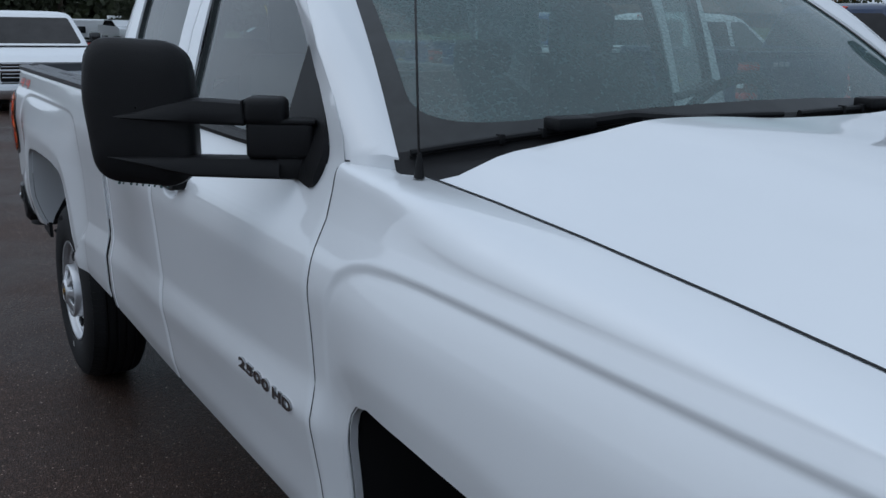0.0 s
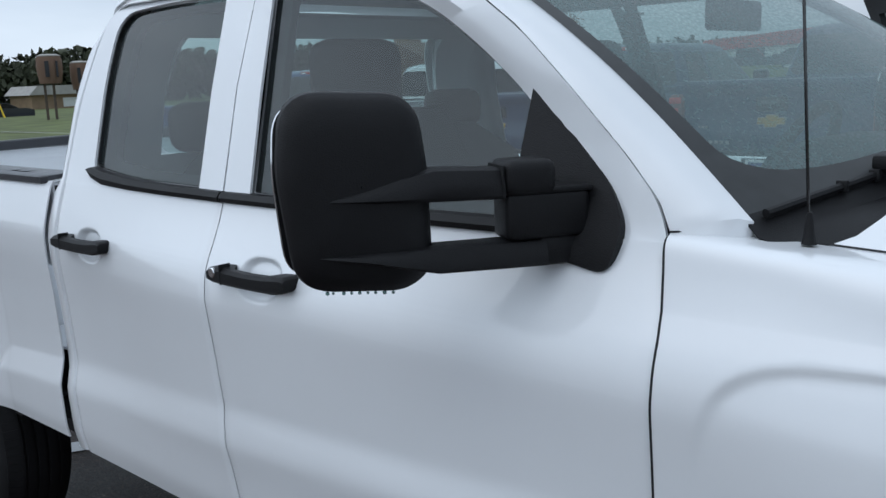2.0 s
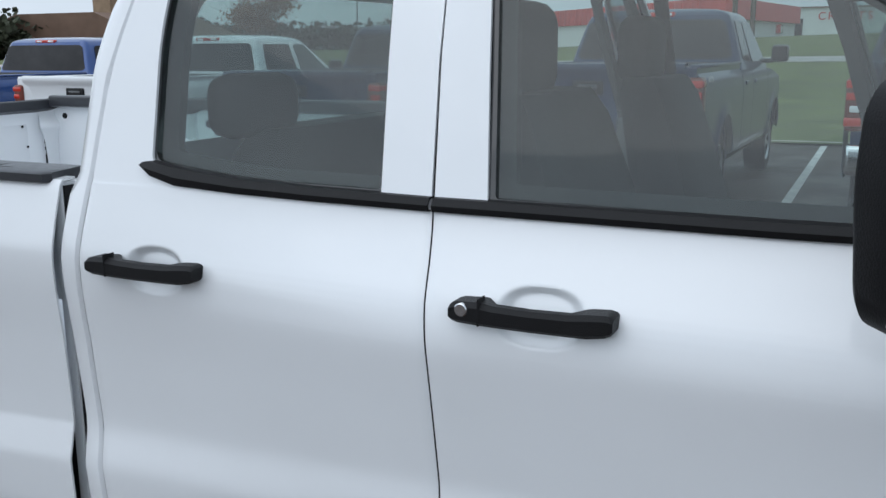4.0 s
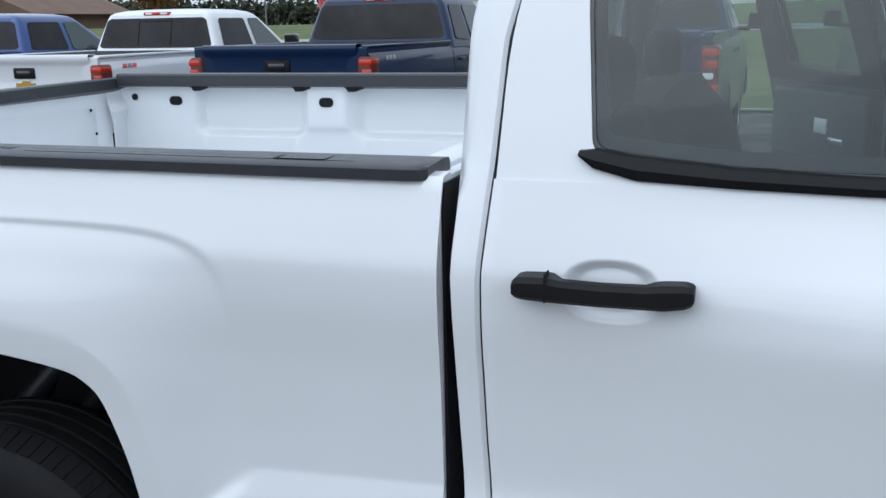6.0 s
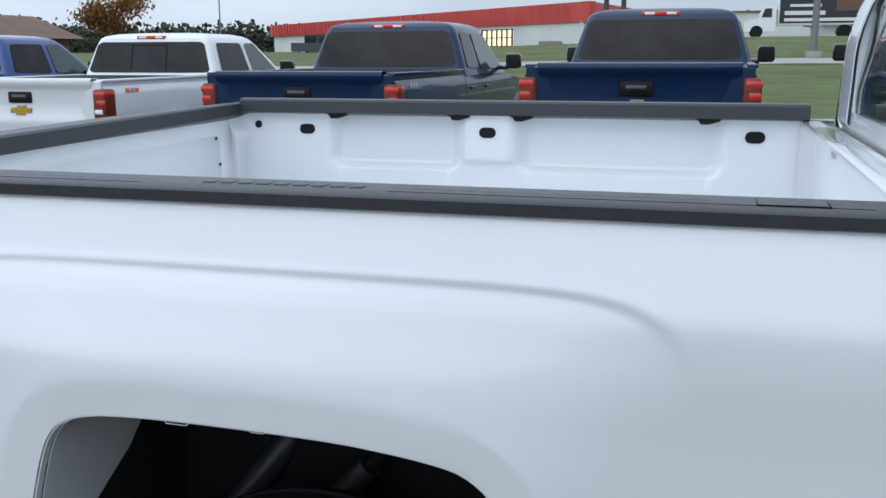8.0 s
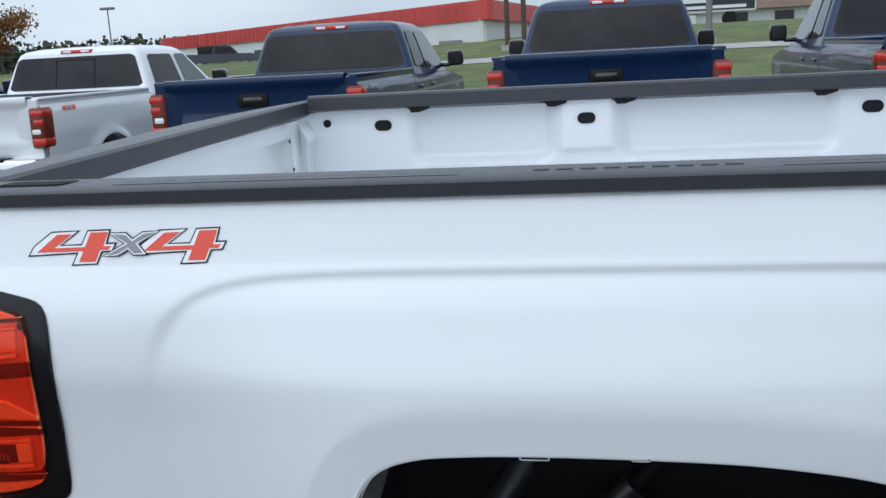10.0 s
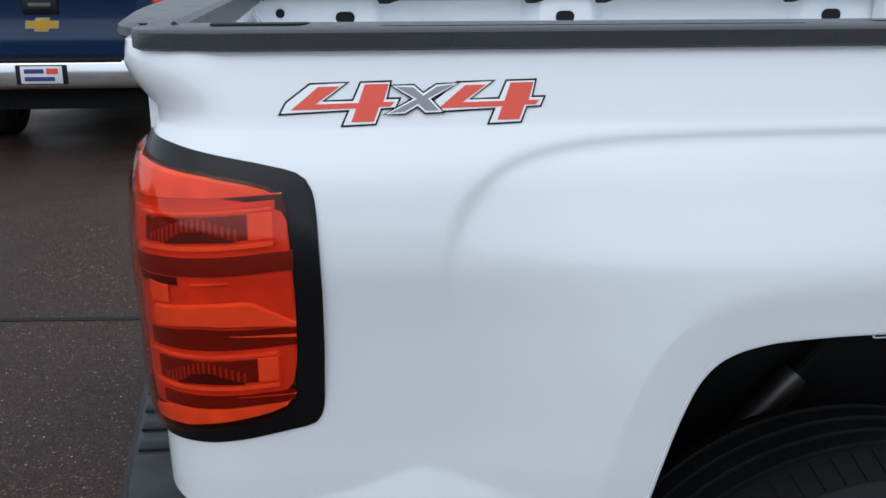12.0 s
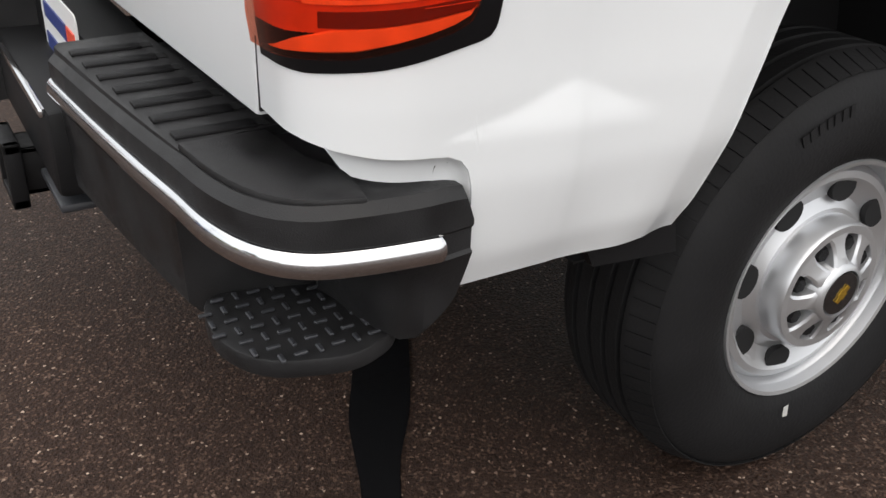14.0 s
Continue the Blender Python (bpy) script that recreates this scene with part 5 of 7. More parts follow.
for y0, y1, z0, z1 in ((0.905, 1.035, 0.558, 0.578), (0.905, 1.035, 0.452, 0.472), (0.905, 0.925, 0.452, 0.578), (1.015, 1.035, 0.452, 0.578)):
    box(-1.280, -1.250, y0, y1, z0, z1, 0.004, bm=bm)
part("receiver_tube", bm, PLASTIC, hitch, "square black receiver tube")
part("chain_plate", box(-1.225, -1.10, 0.72, 0.90, 0.515, 0.53, 0.004), CAP, hitch)


# ---- wheels ----
def wheel(cx, y0, cz, d):
    """d: +1 when the outer face looks to -y."""
    R = 0.402
    def Y(h):
        return y0 + d * h
    prof = [(0.224, 0.020), (0.236, 0.008), (0.262, 0.002), (0.30, -0.004), (0.335, 0.0), (0.362, 0.008), (0.378, 0.019), (0.387, 0.030), (0.393, 0.044)]
    tread = []
    for a in (0.075, 0.112, 0.150, 0.188):
        tread += [(0.4025, a - 0.006), (0.393, a - 0.004), (0.393, a + 0.004), (0.4025, a + 0.006)]
    back_side = [(0.400, 0.214), (0.390, 0.232), (0.362, 0.250), (0.30, 0.258), (0.24, 0.245)]
    w = part("wheel", lathe([(r, Y(h)) for r, h in [(0.215, 0.03), (0.220, 0.012), (0.227, 0.010), (0.229, 0.016), (0.219, 0.030), (0.212, 0.045), (0.205, 0.08), (0.20, 0.20), (0.235, 0.24)]], 64, center=(cx, 0, cz)), ALLOY, truck, "silver eight-lug wheel")
    part("tyre", lathe([(r, Y(h)) for r, h in prof + tread + back_side], 72, center=(cx, 0, cz)), RUBBER, w, "black highway tyre with sidewall lettering")
    for k in range(84):
        a = 2 * math.pi * (k + 0.5) / 84
        b = box(-0.0130, 0.0130, min(Y(0.017), Y(0.062)), max(Y(0.017), Y(0.062)), 0.382, 0.4022)
        for v in b.verts:
            if v.co.z > 0.39 and abs(v.co.y - Y(0.017)) < 0.001:
                v.co.z = 0.3840
        for v in b.verts:
            x, z = v.co.x, v.co.z
            v.co = (cx + x * math.cos(a) - z * math.sin(a), v.co.y, cz + x * math.sin(a) + z * math.cos(a))
        part("tread_block", b, RUBBER, w, smooth=False)
    # disc with outer openings
    part("wheel_disc", lathe([(r, Y(h)) for r, h in [(0.212, 0.050), (0.200, 0.036), (0.188, 0.034), (0.172, 0.044), (0.150, 0.052), (0.138, 0.046), (0.130, 0.040), (0.0, 0.040)]], 64, center=(cx, 0, cz)), ALLOY, w)
    # the disc is not pierced: solid black ovals stand for the shaded openings
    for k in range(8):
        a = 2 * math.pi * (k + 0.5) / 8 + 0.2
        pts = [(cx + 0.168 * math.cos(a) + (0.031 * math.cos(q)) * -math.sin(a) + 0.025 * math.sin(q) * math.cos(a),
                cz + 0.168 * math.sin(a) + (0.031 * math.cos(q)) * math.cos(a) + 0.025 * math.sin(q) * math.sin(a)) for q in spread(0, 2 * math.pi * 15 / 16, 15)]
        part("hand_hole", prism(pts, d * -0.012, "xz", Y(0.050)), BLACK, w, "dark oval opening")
    # hub: ring, eight spokes, nuts, cap
    part("hub_ring", lathe([(r, Y(h)) for r, h in [(0.122, 0.046), (0.121, 0.002), (0.117, -0.004), (0.103, -0.004), (0.100, 0.004), (0.100, 0.04)]], 48, center=(cx, 0, cz)), ALLOY, w)
    # flat black disc in place of the shade between the spokes
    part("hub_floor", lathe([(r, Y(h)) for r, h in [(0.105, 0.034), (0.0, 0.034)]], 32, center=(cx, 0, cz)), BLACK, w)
    part("hub_center", lathe([(r, Y(h)) for r, h in [(0.060, 0.036), (0.056, -0.018), (0.050, -0.026), (0.044, -0.028), (0.043, -0.02), (0.0, -0.02)]], 40, center=(cx, 0, cz)), ALLOY, w)
    part("center_cap", lathe([(r, Y(h)) for r, h in [(0.043, -0.021), (0.040, -0.027), (0.0, -0.029)]], 32, center=(cx, 0, cz)), GLOSSBLACK, w, "black centre cap")
    bow = [(-0.018, -0.005), (-0.007, -0.005), (-0.007, -0.009), (0.007, -0.009), (0.007, -0.005), (0.018, -0.005), (0.018, 0.005), (0.007, 0.005), (0.007, 0.009), (-0.007, 0.009), (-0.007, 0.005), (-0.018, 0.005)]
    c, s = math.cos(0.9), math.sin(0.9)
    part("cap_emblem", prism([(cx + x * c - z * s, cz + x * s + z * c) for x, z in bow], d * -0.002, "xz", Y(-0.0292)), GOLD, w, "gold emblem")
    for k in range(8):
        a = 2 * math.pi * k / 8 + 0.1
        rows = []
        for r, hw, h in ((0.048, 0.0200, -0.022), (0.058, 0.0165, -0.019), (0.070, 0.0145, -0.014), (0.084, 0.0150, -0.009), (0.095, 0.0195, -0.006), (0.104, 0.032, -0.004)):
            rows.append([(cx + r * math.cos(a) - q * hw * math.sin(a), Y(h + e), cz + r * math.sin(a) + q * hw * math.cos(a)) for q, e in ((-1, 0.03), (-1, 0.004), (-0.7, 0), (0.7, 0), (1, 0.004), (1, 0.03))])
        part("spoke", grid(rows), ALLOY, w)
        b = a + math.pi / 8
        part("lug_nut", lathe([(r, Y(h)) for r, h in [(0.016, 0.036), (0.0150, 0.004), (0.013, -0.003), (0.0, -0.003)]], 6, center=(cx + 0.082 * math.cos(b), 0, cz + 0.082 * math.sin(b))), PLASTIC, w, "black lug nut")
    if d > 0:
        part("balance_mark", prism([(cx - 0.034, cz - 0.250), (cx - 0.022, cz - 0.248), (cx - 0.017, cz - 0.292), (cx - 0.030, cz - 0.294)], -0.001, "xz", Y(0.001)), LINEWHITE, w, "white chalk mark")
        rng = random.Random(3)
        for k in range(7):
            a = 1.75 + 0.05 * k
            for r in (0.335, 0.30):
                hw, hr = 0.004 + 0.003 * rng.random(), 0.010
                q = [(cx + (r + v) * math.cos(a) - u * math.sin(a), cz + (r + v) * math.sin(a) + u * math.cos(a)) for u, v in ((-hw, -hr), (hw, -hr), (hw, hr), (-hw, hr))]
                part("sidewall_mark", prism(q, -0.0014, "xz", Y(-0.0015)), RUBBER, w)
    return w


wheel(-0.112, 0.040, 0.402 + GZ, 1)
wheel(-0.112, 2 * YC - 0.040, 0.402 + GZ, -1)
wheel(3.20, 0.040, 0.402 + GZ, 1)
wheel(3.20, 2 * YC - 0.040, 0.402 + GZ, -1)

# ---- under the body ----
part("chassis_rail", box(-1.0, 4.0, 0.48, 0.56, 0.50, 0.64, 0.01), BLACK, truck)
part("chassis_rail", box(-1.0, 4.0, 1.38, 1.46, 0.50, 0.64, 0.01), BLACK, truck)
part("rear_axle", tube([(-0.122, 0.30, 0.402), (-0.122, 1.64, 0.402)], 0.055, 14), BLACK, truck)
part("differential", lathe([(0.0, 0.80), (0.10, 0.84), (0.15, 0.93), (0.15, 1.01), (0.10, 1.10), (0.0, 1.14)], 20, center=(-0.122, 0, 0.402)), BLACK, truck)
for y in (0.42, 1.52):
    part("leaf_spring", grid([[(x, y - 0.03, 0.46 + 0.14 * ((x + 0.12) / 0.6) ** 2), (x, y + 0.03, 0.46 + 0.14 * ((x + 0.12) / 0.6) ** 2)] for x in spread(-0.72, 0.48, 14)], 0.03), BLACK, truck)
part("shock_absorber", tube([(-0.27, 0.42, 0.60), (-0.09, 0.42, 0.80)], 0.026, 14), PIPE, truck, "grey steel shock tube behind the wheel")
part("shock_rod", tube([(-0.09, 0.42, 0.80), (-0.03, 0.42, 0.87)], 0.012, 10), BLACK, truck)
part("tail_pipe", tube([(-0.62, 0.40, 0.60), (-0.40, 0.42, 0.66), (-0.33, 0.44, 0.75), (-0.27, 0.5, 0.84)], 0.030, 14), CAP, truck, "dull steel exhaust pipe")
part("under_floor", box(0.38, 2.70, 0.16, 1.78, 0.56, 0.60), BLACK, truck)
rows = []
for y in (0.075, 0.34, 0.46):
    rows.append([(x, y, max(0.60, z + (0.002 if y < 0.1 else 0.05))) for x, z in [(-0.66, 0.60)] + R_ARCH + [(0.40, 0.60)]])
part("wheel_liner", grid(rows, 0.004), BLACK, truck, "black wheel well liner")
rows = [[(x, bed_point(x, max(z, 0.66))[1] + k, z) for x, z in R_ARCH if z > 0.655] for k in (0.003, 0.010, 0.016)]
part("arch_flange", grid(rows, 0.003), PAINT_WHITE, truck)
rows = [[(x, fender_point(x, max(z, 0.66), 1.3)[1] + k, z) for x, z in F_ARCH if z > 0.65] for k in (0.003, 0.010, 0.018)]
part("arch_flange", grid(rows, 0.003), PAINT_WHITE, truck)
# painted inner face of the bed side behind the wheel
rows = []
for x, z in R_ARCH:
    if x < -0.3 and 0.66 < z < 1.045:
        e = lerp([(0.66, 0.06), (0.80, 0.185), (0.88, 0.29), (0.95, 0.33), (1.05, 0.34)], z)
        rows.append([(x + 0.004, bed_point(x, z)[1] + 0.018 + (e - 0.05) * k / 3, z) for k in range(4)])
part("inner_bedside", grid(rows, 0.002), PAINT_WHITE, truck)
part("well_back", box(-0.60, 0.40, 0.46, 0.47, 0.62, 1.12), BLACK, truck)
rows = [[(x, y, max(0.60, z + 0.05)) for x, z in [(2.75, 0.6)] + F_ARCH + [(3.62, 0.60)]] for y in (0.015, 0.50)]
part("wheel_liner", grid(rows, 0.004), BLACK, truck, "black wheel well liner")
part("engine_bay", box(2.72, 4.0, 0.48, 1.46, 0.55, 1.24), BLACK, truck)
part("mud_guard", prism([(-0.68, 0.658), (-0.52, 0.67), (-0.505, 0.60), (-0.66, 0.615)], 0.015, "xz", 0.035), PLASTIC, truck)
part("bed_bottom", box(-1.02, 0.86, 0.475, 1.82, 0.80, 0.855), BLACK, truck)
for x, w in ((-0.226, 0.019), (-0.095, 0.012)):
    y, z = bed_point(x, 1.07)[1] + 0.006, 1.0575
    tab = part("lip_tab", prism(rounded([(x - w, z + 0.008), (x + w, z + 0.008), (x + w, z - 0.007), (x - w, z - 0.007)], 0.003, 3), 0.002, "xz", y), PAINT_WHITE, truck)
    part("tab_face", prism([(x - w + 0.002, z + 0.008), (x + w - 0.002, z + 0.008), (x + w - 0.002, z - 0.005), (x - w + 0.002, z - 0.005)], 0.0006, "xz", y - 0.001), PLASTIC, tab)

# ---- mirror ----
for mirror in (False, True):
    def put(bm, mirror=mirror):
        if mirror:
            for v in bm.verts:
                v.co = far(v.co)
        return bm
    # head, arms and mount all lie along one line that leads back and outwards from the door
    def at(l, d, z):
        return (2.365 + 0.515 * l + 0.857 * d, -0.325 + 0.857 * l - 0.515 * d, z)
    def lay(bm):
        for v in bm.verts:
            v.co = at(*v.co)
        return put(bm)
    out = rounded([(0.010, 1.334), (0.165, 1.322), (0.206, 1.350), (0.203, 1.50), (0.190, 1.601), (0.002, 1.611), (-0.010, 1.50)], [0.05, 0.05, 0.03, 0.02, 0.065, 0.055, 0.03], 7)
    lc, zc = 0.102, 1.478
    rows = [[(lc + (l - lc) * k, d, zc + (z - zc) * k) for l, z in out] for d, k in
            ((-0.088, 0.01), (-0.090, 0.88), (-0.084, 0.93), (-0.05, 0.975), (-0.022, 1.0), (-0.008, 0.985), (0.003, 0.91), (0.010, 0.80), (0.015, 0.6), (0.017, 0.35), (0.0175, 0.1), (0.0175, 0.01))]
    m = part("side_mirror", lay(grid(rows, close=True)), PLASTIC, truck, "large black extending tow mirror")
    part("mirror_glass", put(prism([(-0.236 + (l - lc) * 0.75, zc + (z - zc) * 0.86) for l, z in out], 0.003, "yz", 2.330)), CHROME, m, "mirror glass")
    # ledges on the shell run out into the two arms
    for prof in (((0.040, 1.4610, 1.4635, 0.012), (0.07, 1.4590, 1.4680, 0.020), (0.11, 1.4565, 1.4765, 0.025), (0.16, 1.4535, 1.4880, 0.027), (0.205, 1.4515, 1.4970, 0.027), (0.25, 1.4500, 1.4950, 0.026), (0.306, 1.4485, 1.4920, 0.026)),
                 ((0.040, 1.3835, 1.3870, 0.012), (0.07, 1.3790, 1.3870, 0.020), (0.11, 1.3720, 1.3870, 0.025), (0.16, 1.3600, 1.3870, 0.027), (0.205, 1.3500, 1.3870, 0.026), (0.30, 1.3480, 1.3865, 0.025), (0.37, 1.3470, 1.3860, 0.024))):
        rows = [[(l, d - 0.003, a), (l, d, a + (b - a) * 0.12), (l, d - 0.002, a + (b - a) * 0.55), (l, d - 0.010, b - (b - a) * 0.08), (l, d - 0.018, b), (l, d - 0.052, b), (l, d - 0.052, a)] for l, a, b, d in prof]
        bm = grid(rows, close=True)
        bm.faces.new([bm.verts.new(p) for p in rows[0]])
        bm.faces.new([bm.verts.new(p) for p in rows[-1]])
        part("mirror_arm", lay(bm), PLASTIC, m, "black telescoping arm")
    part("arm_knuckle", lay(box(0.304, 0.384, -0.045, 0.030, 1.450, 1.502, 0.014, 3)), PLASTIC, m)
    part("arm_joint", lay(box(0.3015, 0.3035, -0.035, 0.0275, 1.452, 1.496)), BLACK, m)
    part("arm_base", lay(box(0.308, 0.437, -0.040, 0.024, 1.386, 1.456, 0.010, 3)), PLASTIC, m)
    part("base_lip", lay(box(0.330, 0.441, -0.038, 0.0255, 1.452, 1.461, 0.003, 2)), PLASTIC, m)
    part("arm_foot", lay(box(0.360, 0.430, -0.040, 0.016, 1.344, 1.390, 0.010, 2)), PLASTIC, m)
    sail = rounded([(2.462, 1.375), (2.52, 1.358), (2.60, 1.343), (2.650, 1.334), (2.670, 1.40), (2.642, 1.455), (2.562, 1.525), (2.467, 1.605)], [0.01, 0.02, 0.03, 0.03, 0.04, 0.05, 0.06, 0.006])
    part("sail_panel", put(pane(sail, lambda x, z: (x, upper_y(max(z, 1.36)) - 0.010 - 0.008 * sstep(1.5, 1.36, z), z), 0.02)), PLASTIC, m, "black mirror mounting panel")
    rng = random.Random(2)
    if not mirror:
        for k in range(9):
            l = 0.048 + 0.0118 * k + 0.004 * rng.random()
            bm = bmesh.new()
            bmesh.ops.create_icosphere(bm, subdivisions=1, radius=0.0022 + 0.0012 * rng.random(), matrix=Matrix.Translation(at(l, -0.015, 1.3325 - 0.0774 * (l - 0.01))))
            part("water_drop", bm, SHIELD, m)

# ---- antenna, cowl and wipers ----
ant = part("antenna", tube([(2.905, 0.098, 1.395), (2.890, 0.095, 1.70), (2.872, 0.090, 2.06)], 0.0022, 8), GLOSSBLACK, truck, "thin black whip antenna")
part("antenna_base", lathe([(0.010, 1.390), (0.008, 1.398), (0.0055, 1.42), (0.0035, 1.432), (0.0, 1.433)], 14, "z", (2.905, 0.098, 0)), PLASTIC, ant)
rows = []
for u in spread(0, 1, 30):
    a = Vector(shield(u, -0.03, 0.004))
    y = a.y
    b = (min(hood_rear(y) + 0.05, 3.1), y, hood_z(hood_rear(min(max(y, 0.13), 1.81)), y) - 0.035)
    rows.append([tuple(Vector(shield(u, 0.02, 0.006))), tuple(a), tuple(a.lerp(Vector(b), 0.5)), b])
part("cowl", grid(rows, 0.003), PLASTIC, truck, "black plastic cowl under the windshield")
for u0, u1, mid in ((0.015, 0.47, 0.18), (0.50, 0.94, 0.66)):
    pts = [shield(u0 + (u1 - u0) * k / 10, 0.004 + 0.014 * math.sin(k / 10 * math.pi), 0.014) for k in range(11)]
    wp = part("wiper", tube(pts, 0.0065, 8), PLASTIC, truck, "black wiper resting at the windshield base")
    part("wiper_rubber", tube([Vector(p) - Vector((0.004, 0, 0.008)) for p in pts], 0.0035, 6), BLACK, wp)
    a = Vector(shield(mid, 0.018, 0.026))
    b = Vector((hood_rear(a.y + 0.25) - 0.02, a.y + 0.28, hood_z(3.0, a.y + 0.28) - 0.012))
    part("wiper_arm", tube([a, a.lerp(b, 0.4) + Vector((0, 0, 0.012)), b], 0.010, 8), PLASTIC, wp)
    c = box(-0.025, 0.025, -0.045, 0.045, -0.010, 0.014, 0.006)
    for v in c.verts:
        v.co += a
    part("wiper_clip", c, PLASTIC, wp)
    for k in (2, 3):
        c = box(-0.008, 0.008, -0.006, 0.006, -0.009, 0.009, 0.002)
        for v in c.verts:
            v.co += Vector(pts[k])
        part("wiper_joint", c, PLASTIC, wp)

# ---- cabin ----
def seat(cx, cy, w, tall, name, label):
    st = thing(name, label, "seat")
    part("cushion", box(cx - 0.05, cx + 0.45, cy - w / 2, cy + w / 2, 0.88, 1.04, 0.05, 3), SEAT, st)
    rows = []
    for z, x0, x1, k in ((0.98, 0.0, 0.16, 1.0), (1.15, -0.03, 0.13, 1.0), (1.35, -0.07, 0.07, 0.95), (tall - 0.05, -0.10, 0.02, 0.85), (tall, -0.10, -0.01, 0.75)):
        h = w / 2 * k
        rows.append([(cx + x0, cy - h + 0.03, z), (cx + x0 + 0.03, cy - h, z), (cx + x1, cy - h, z), (cx + x1 + 0.02, cy - h + 0.04, z), (cx + x1, cy, z), (cx + x1 + 0.02, cy + h - 0.04, z), (cx + x1, cy + h, z), (cx + x0 + 0.03, cy + h, z), (cx + x0, cy + h - 0.03, z)])
    bm = grid(rows, close=True)
    bm.faces.new([bm.verts.new(p) for p in rows[-1]])
    part("backrest", bm, SEAT, st)
    for q in ((-0.13, 0.13) if w > 0.8 else (0,)):
        part("headrest", box(cx - 0.14, cx - 0.04, cy + q * 4.0 - 0.13, cy + q * 4.0 + 0.13, tall - 0.02, tall + (0.12 if w > 0.8 else 0.17), 0.045, 3), SEAT, st)


seat(1.75, 0.46, 0.54, 1.55, "front_seat", "grey cloth front seat with headrest inside the cab")
seat(1.75, 1.48, 0.54, 1.55, "front_seat", "grey cloth front seat with headrest inside the cab")
seat(1.13, 0.97, 1.45, 1.46, "rear_bench", "grey cloth rear bench with two headrests inside the cab")
dash = part("dashboard", box(2.42, 2.86, 0.10, 1.84, 1.10, 1.37, 0.06, 3), TRIMGREY, truck, "dark grey dashboard")
part("dash_hood", box(2.40, 2.60, 1.25, 1.65, 1.36, 1.43, 0.03, 3), TRIMGREY, dash)
sw = part("steering_wheel", lathe([(0.19 + 0.016 * math.cos(a), 0.016 * math.sin(a)) for a in spread(0, 2 * math.pi, 10)], 36), PLASTIC, truck, "black steering wheel")
sw.matrix_world = pose(2.33, 1.45, 1.34, 0, 0, 90) @ pose(0, 0, 0, 28, 0, 0)
part("wheel_hub", box(-0.17, 0.17, -0.01, 0.02, -0.05, 0.05, 0.015), PLASTIC, sw)
part("rearview_mirror", box(2.37, 2.39, 0.84, 1.10, 1.70, 1.77, 0.01), PLASTIC, truck)
part("headliner", box(1.02, 2.2, 0.24, 1.70, 1.862, 1.872), TRIMGREY, truck)
part("center_console", box(1.9, 2.5, 0.86, 1.08, 0.7, 1.02, 0.03), TRIMGREY, truck)

# dark glossy streak on the asphalt under the bumper
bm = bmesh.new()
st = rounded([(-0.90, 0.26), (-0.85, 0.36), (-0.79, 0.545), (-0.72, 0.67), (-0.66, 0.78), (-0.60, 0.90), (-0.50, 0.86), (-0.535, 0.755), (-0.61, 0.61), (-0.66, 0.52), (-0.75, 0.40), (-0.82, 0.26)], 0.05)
tagged(obj("dark_streak", prism(st, 0.002, "xy", GZ + 0.002), GLOSSBLACK, smooth=False), "dark glossy streak on the asphalt", "stain", kind="structure")


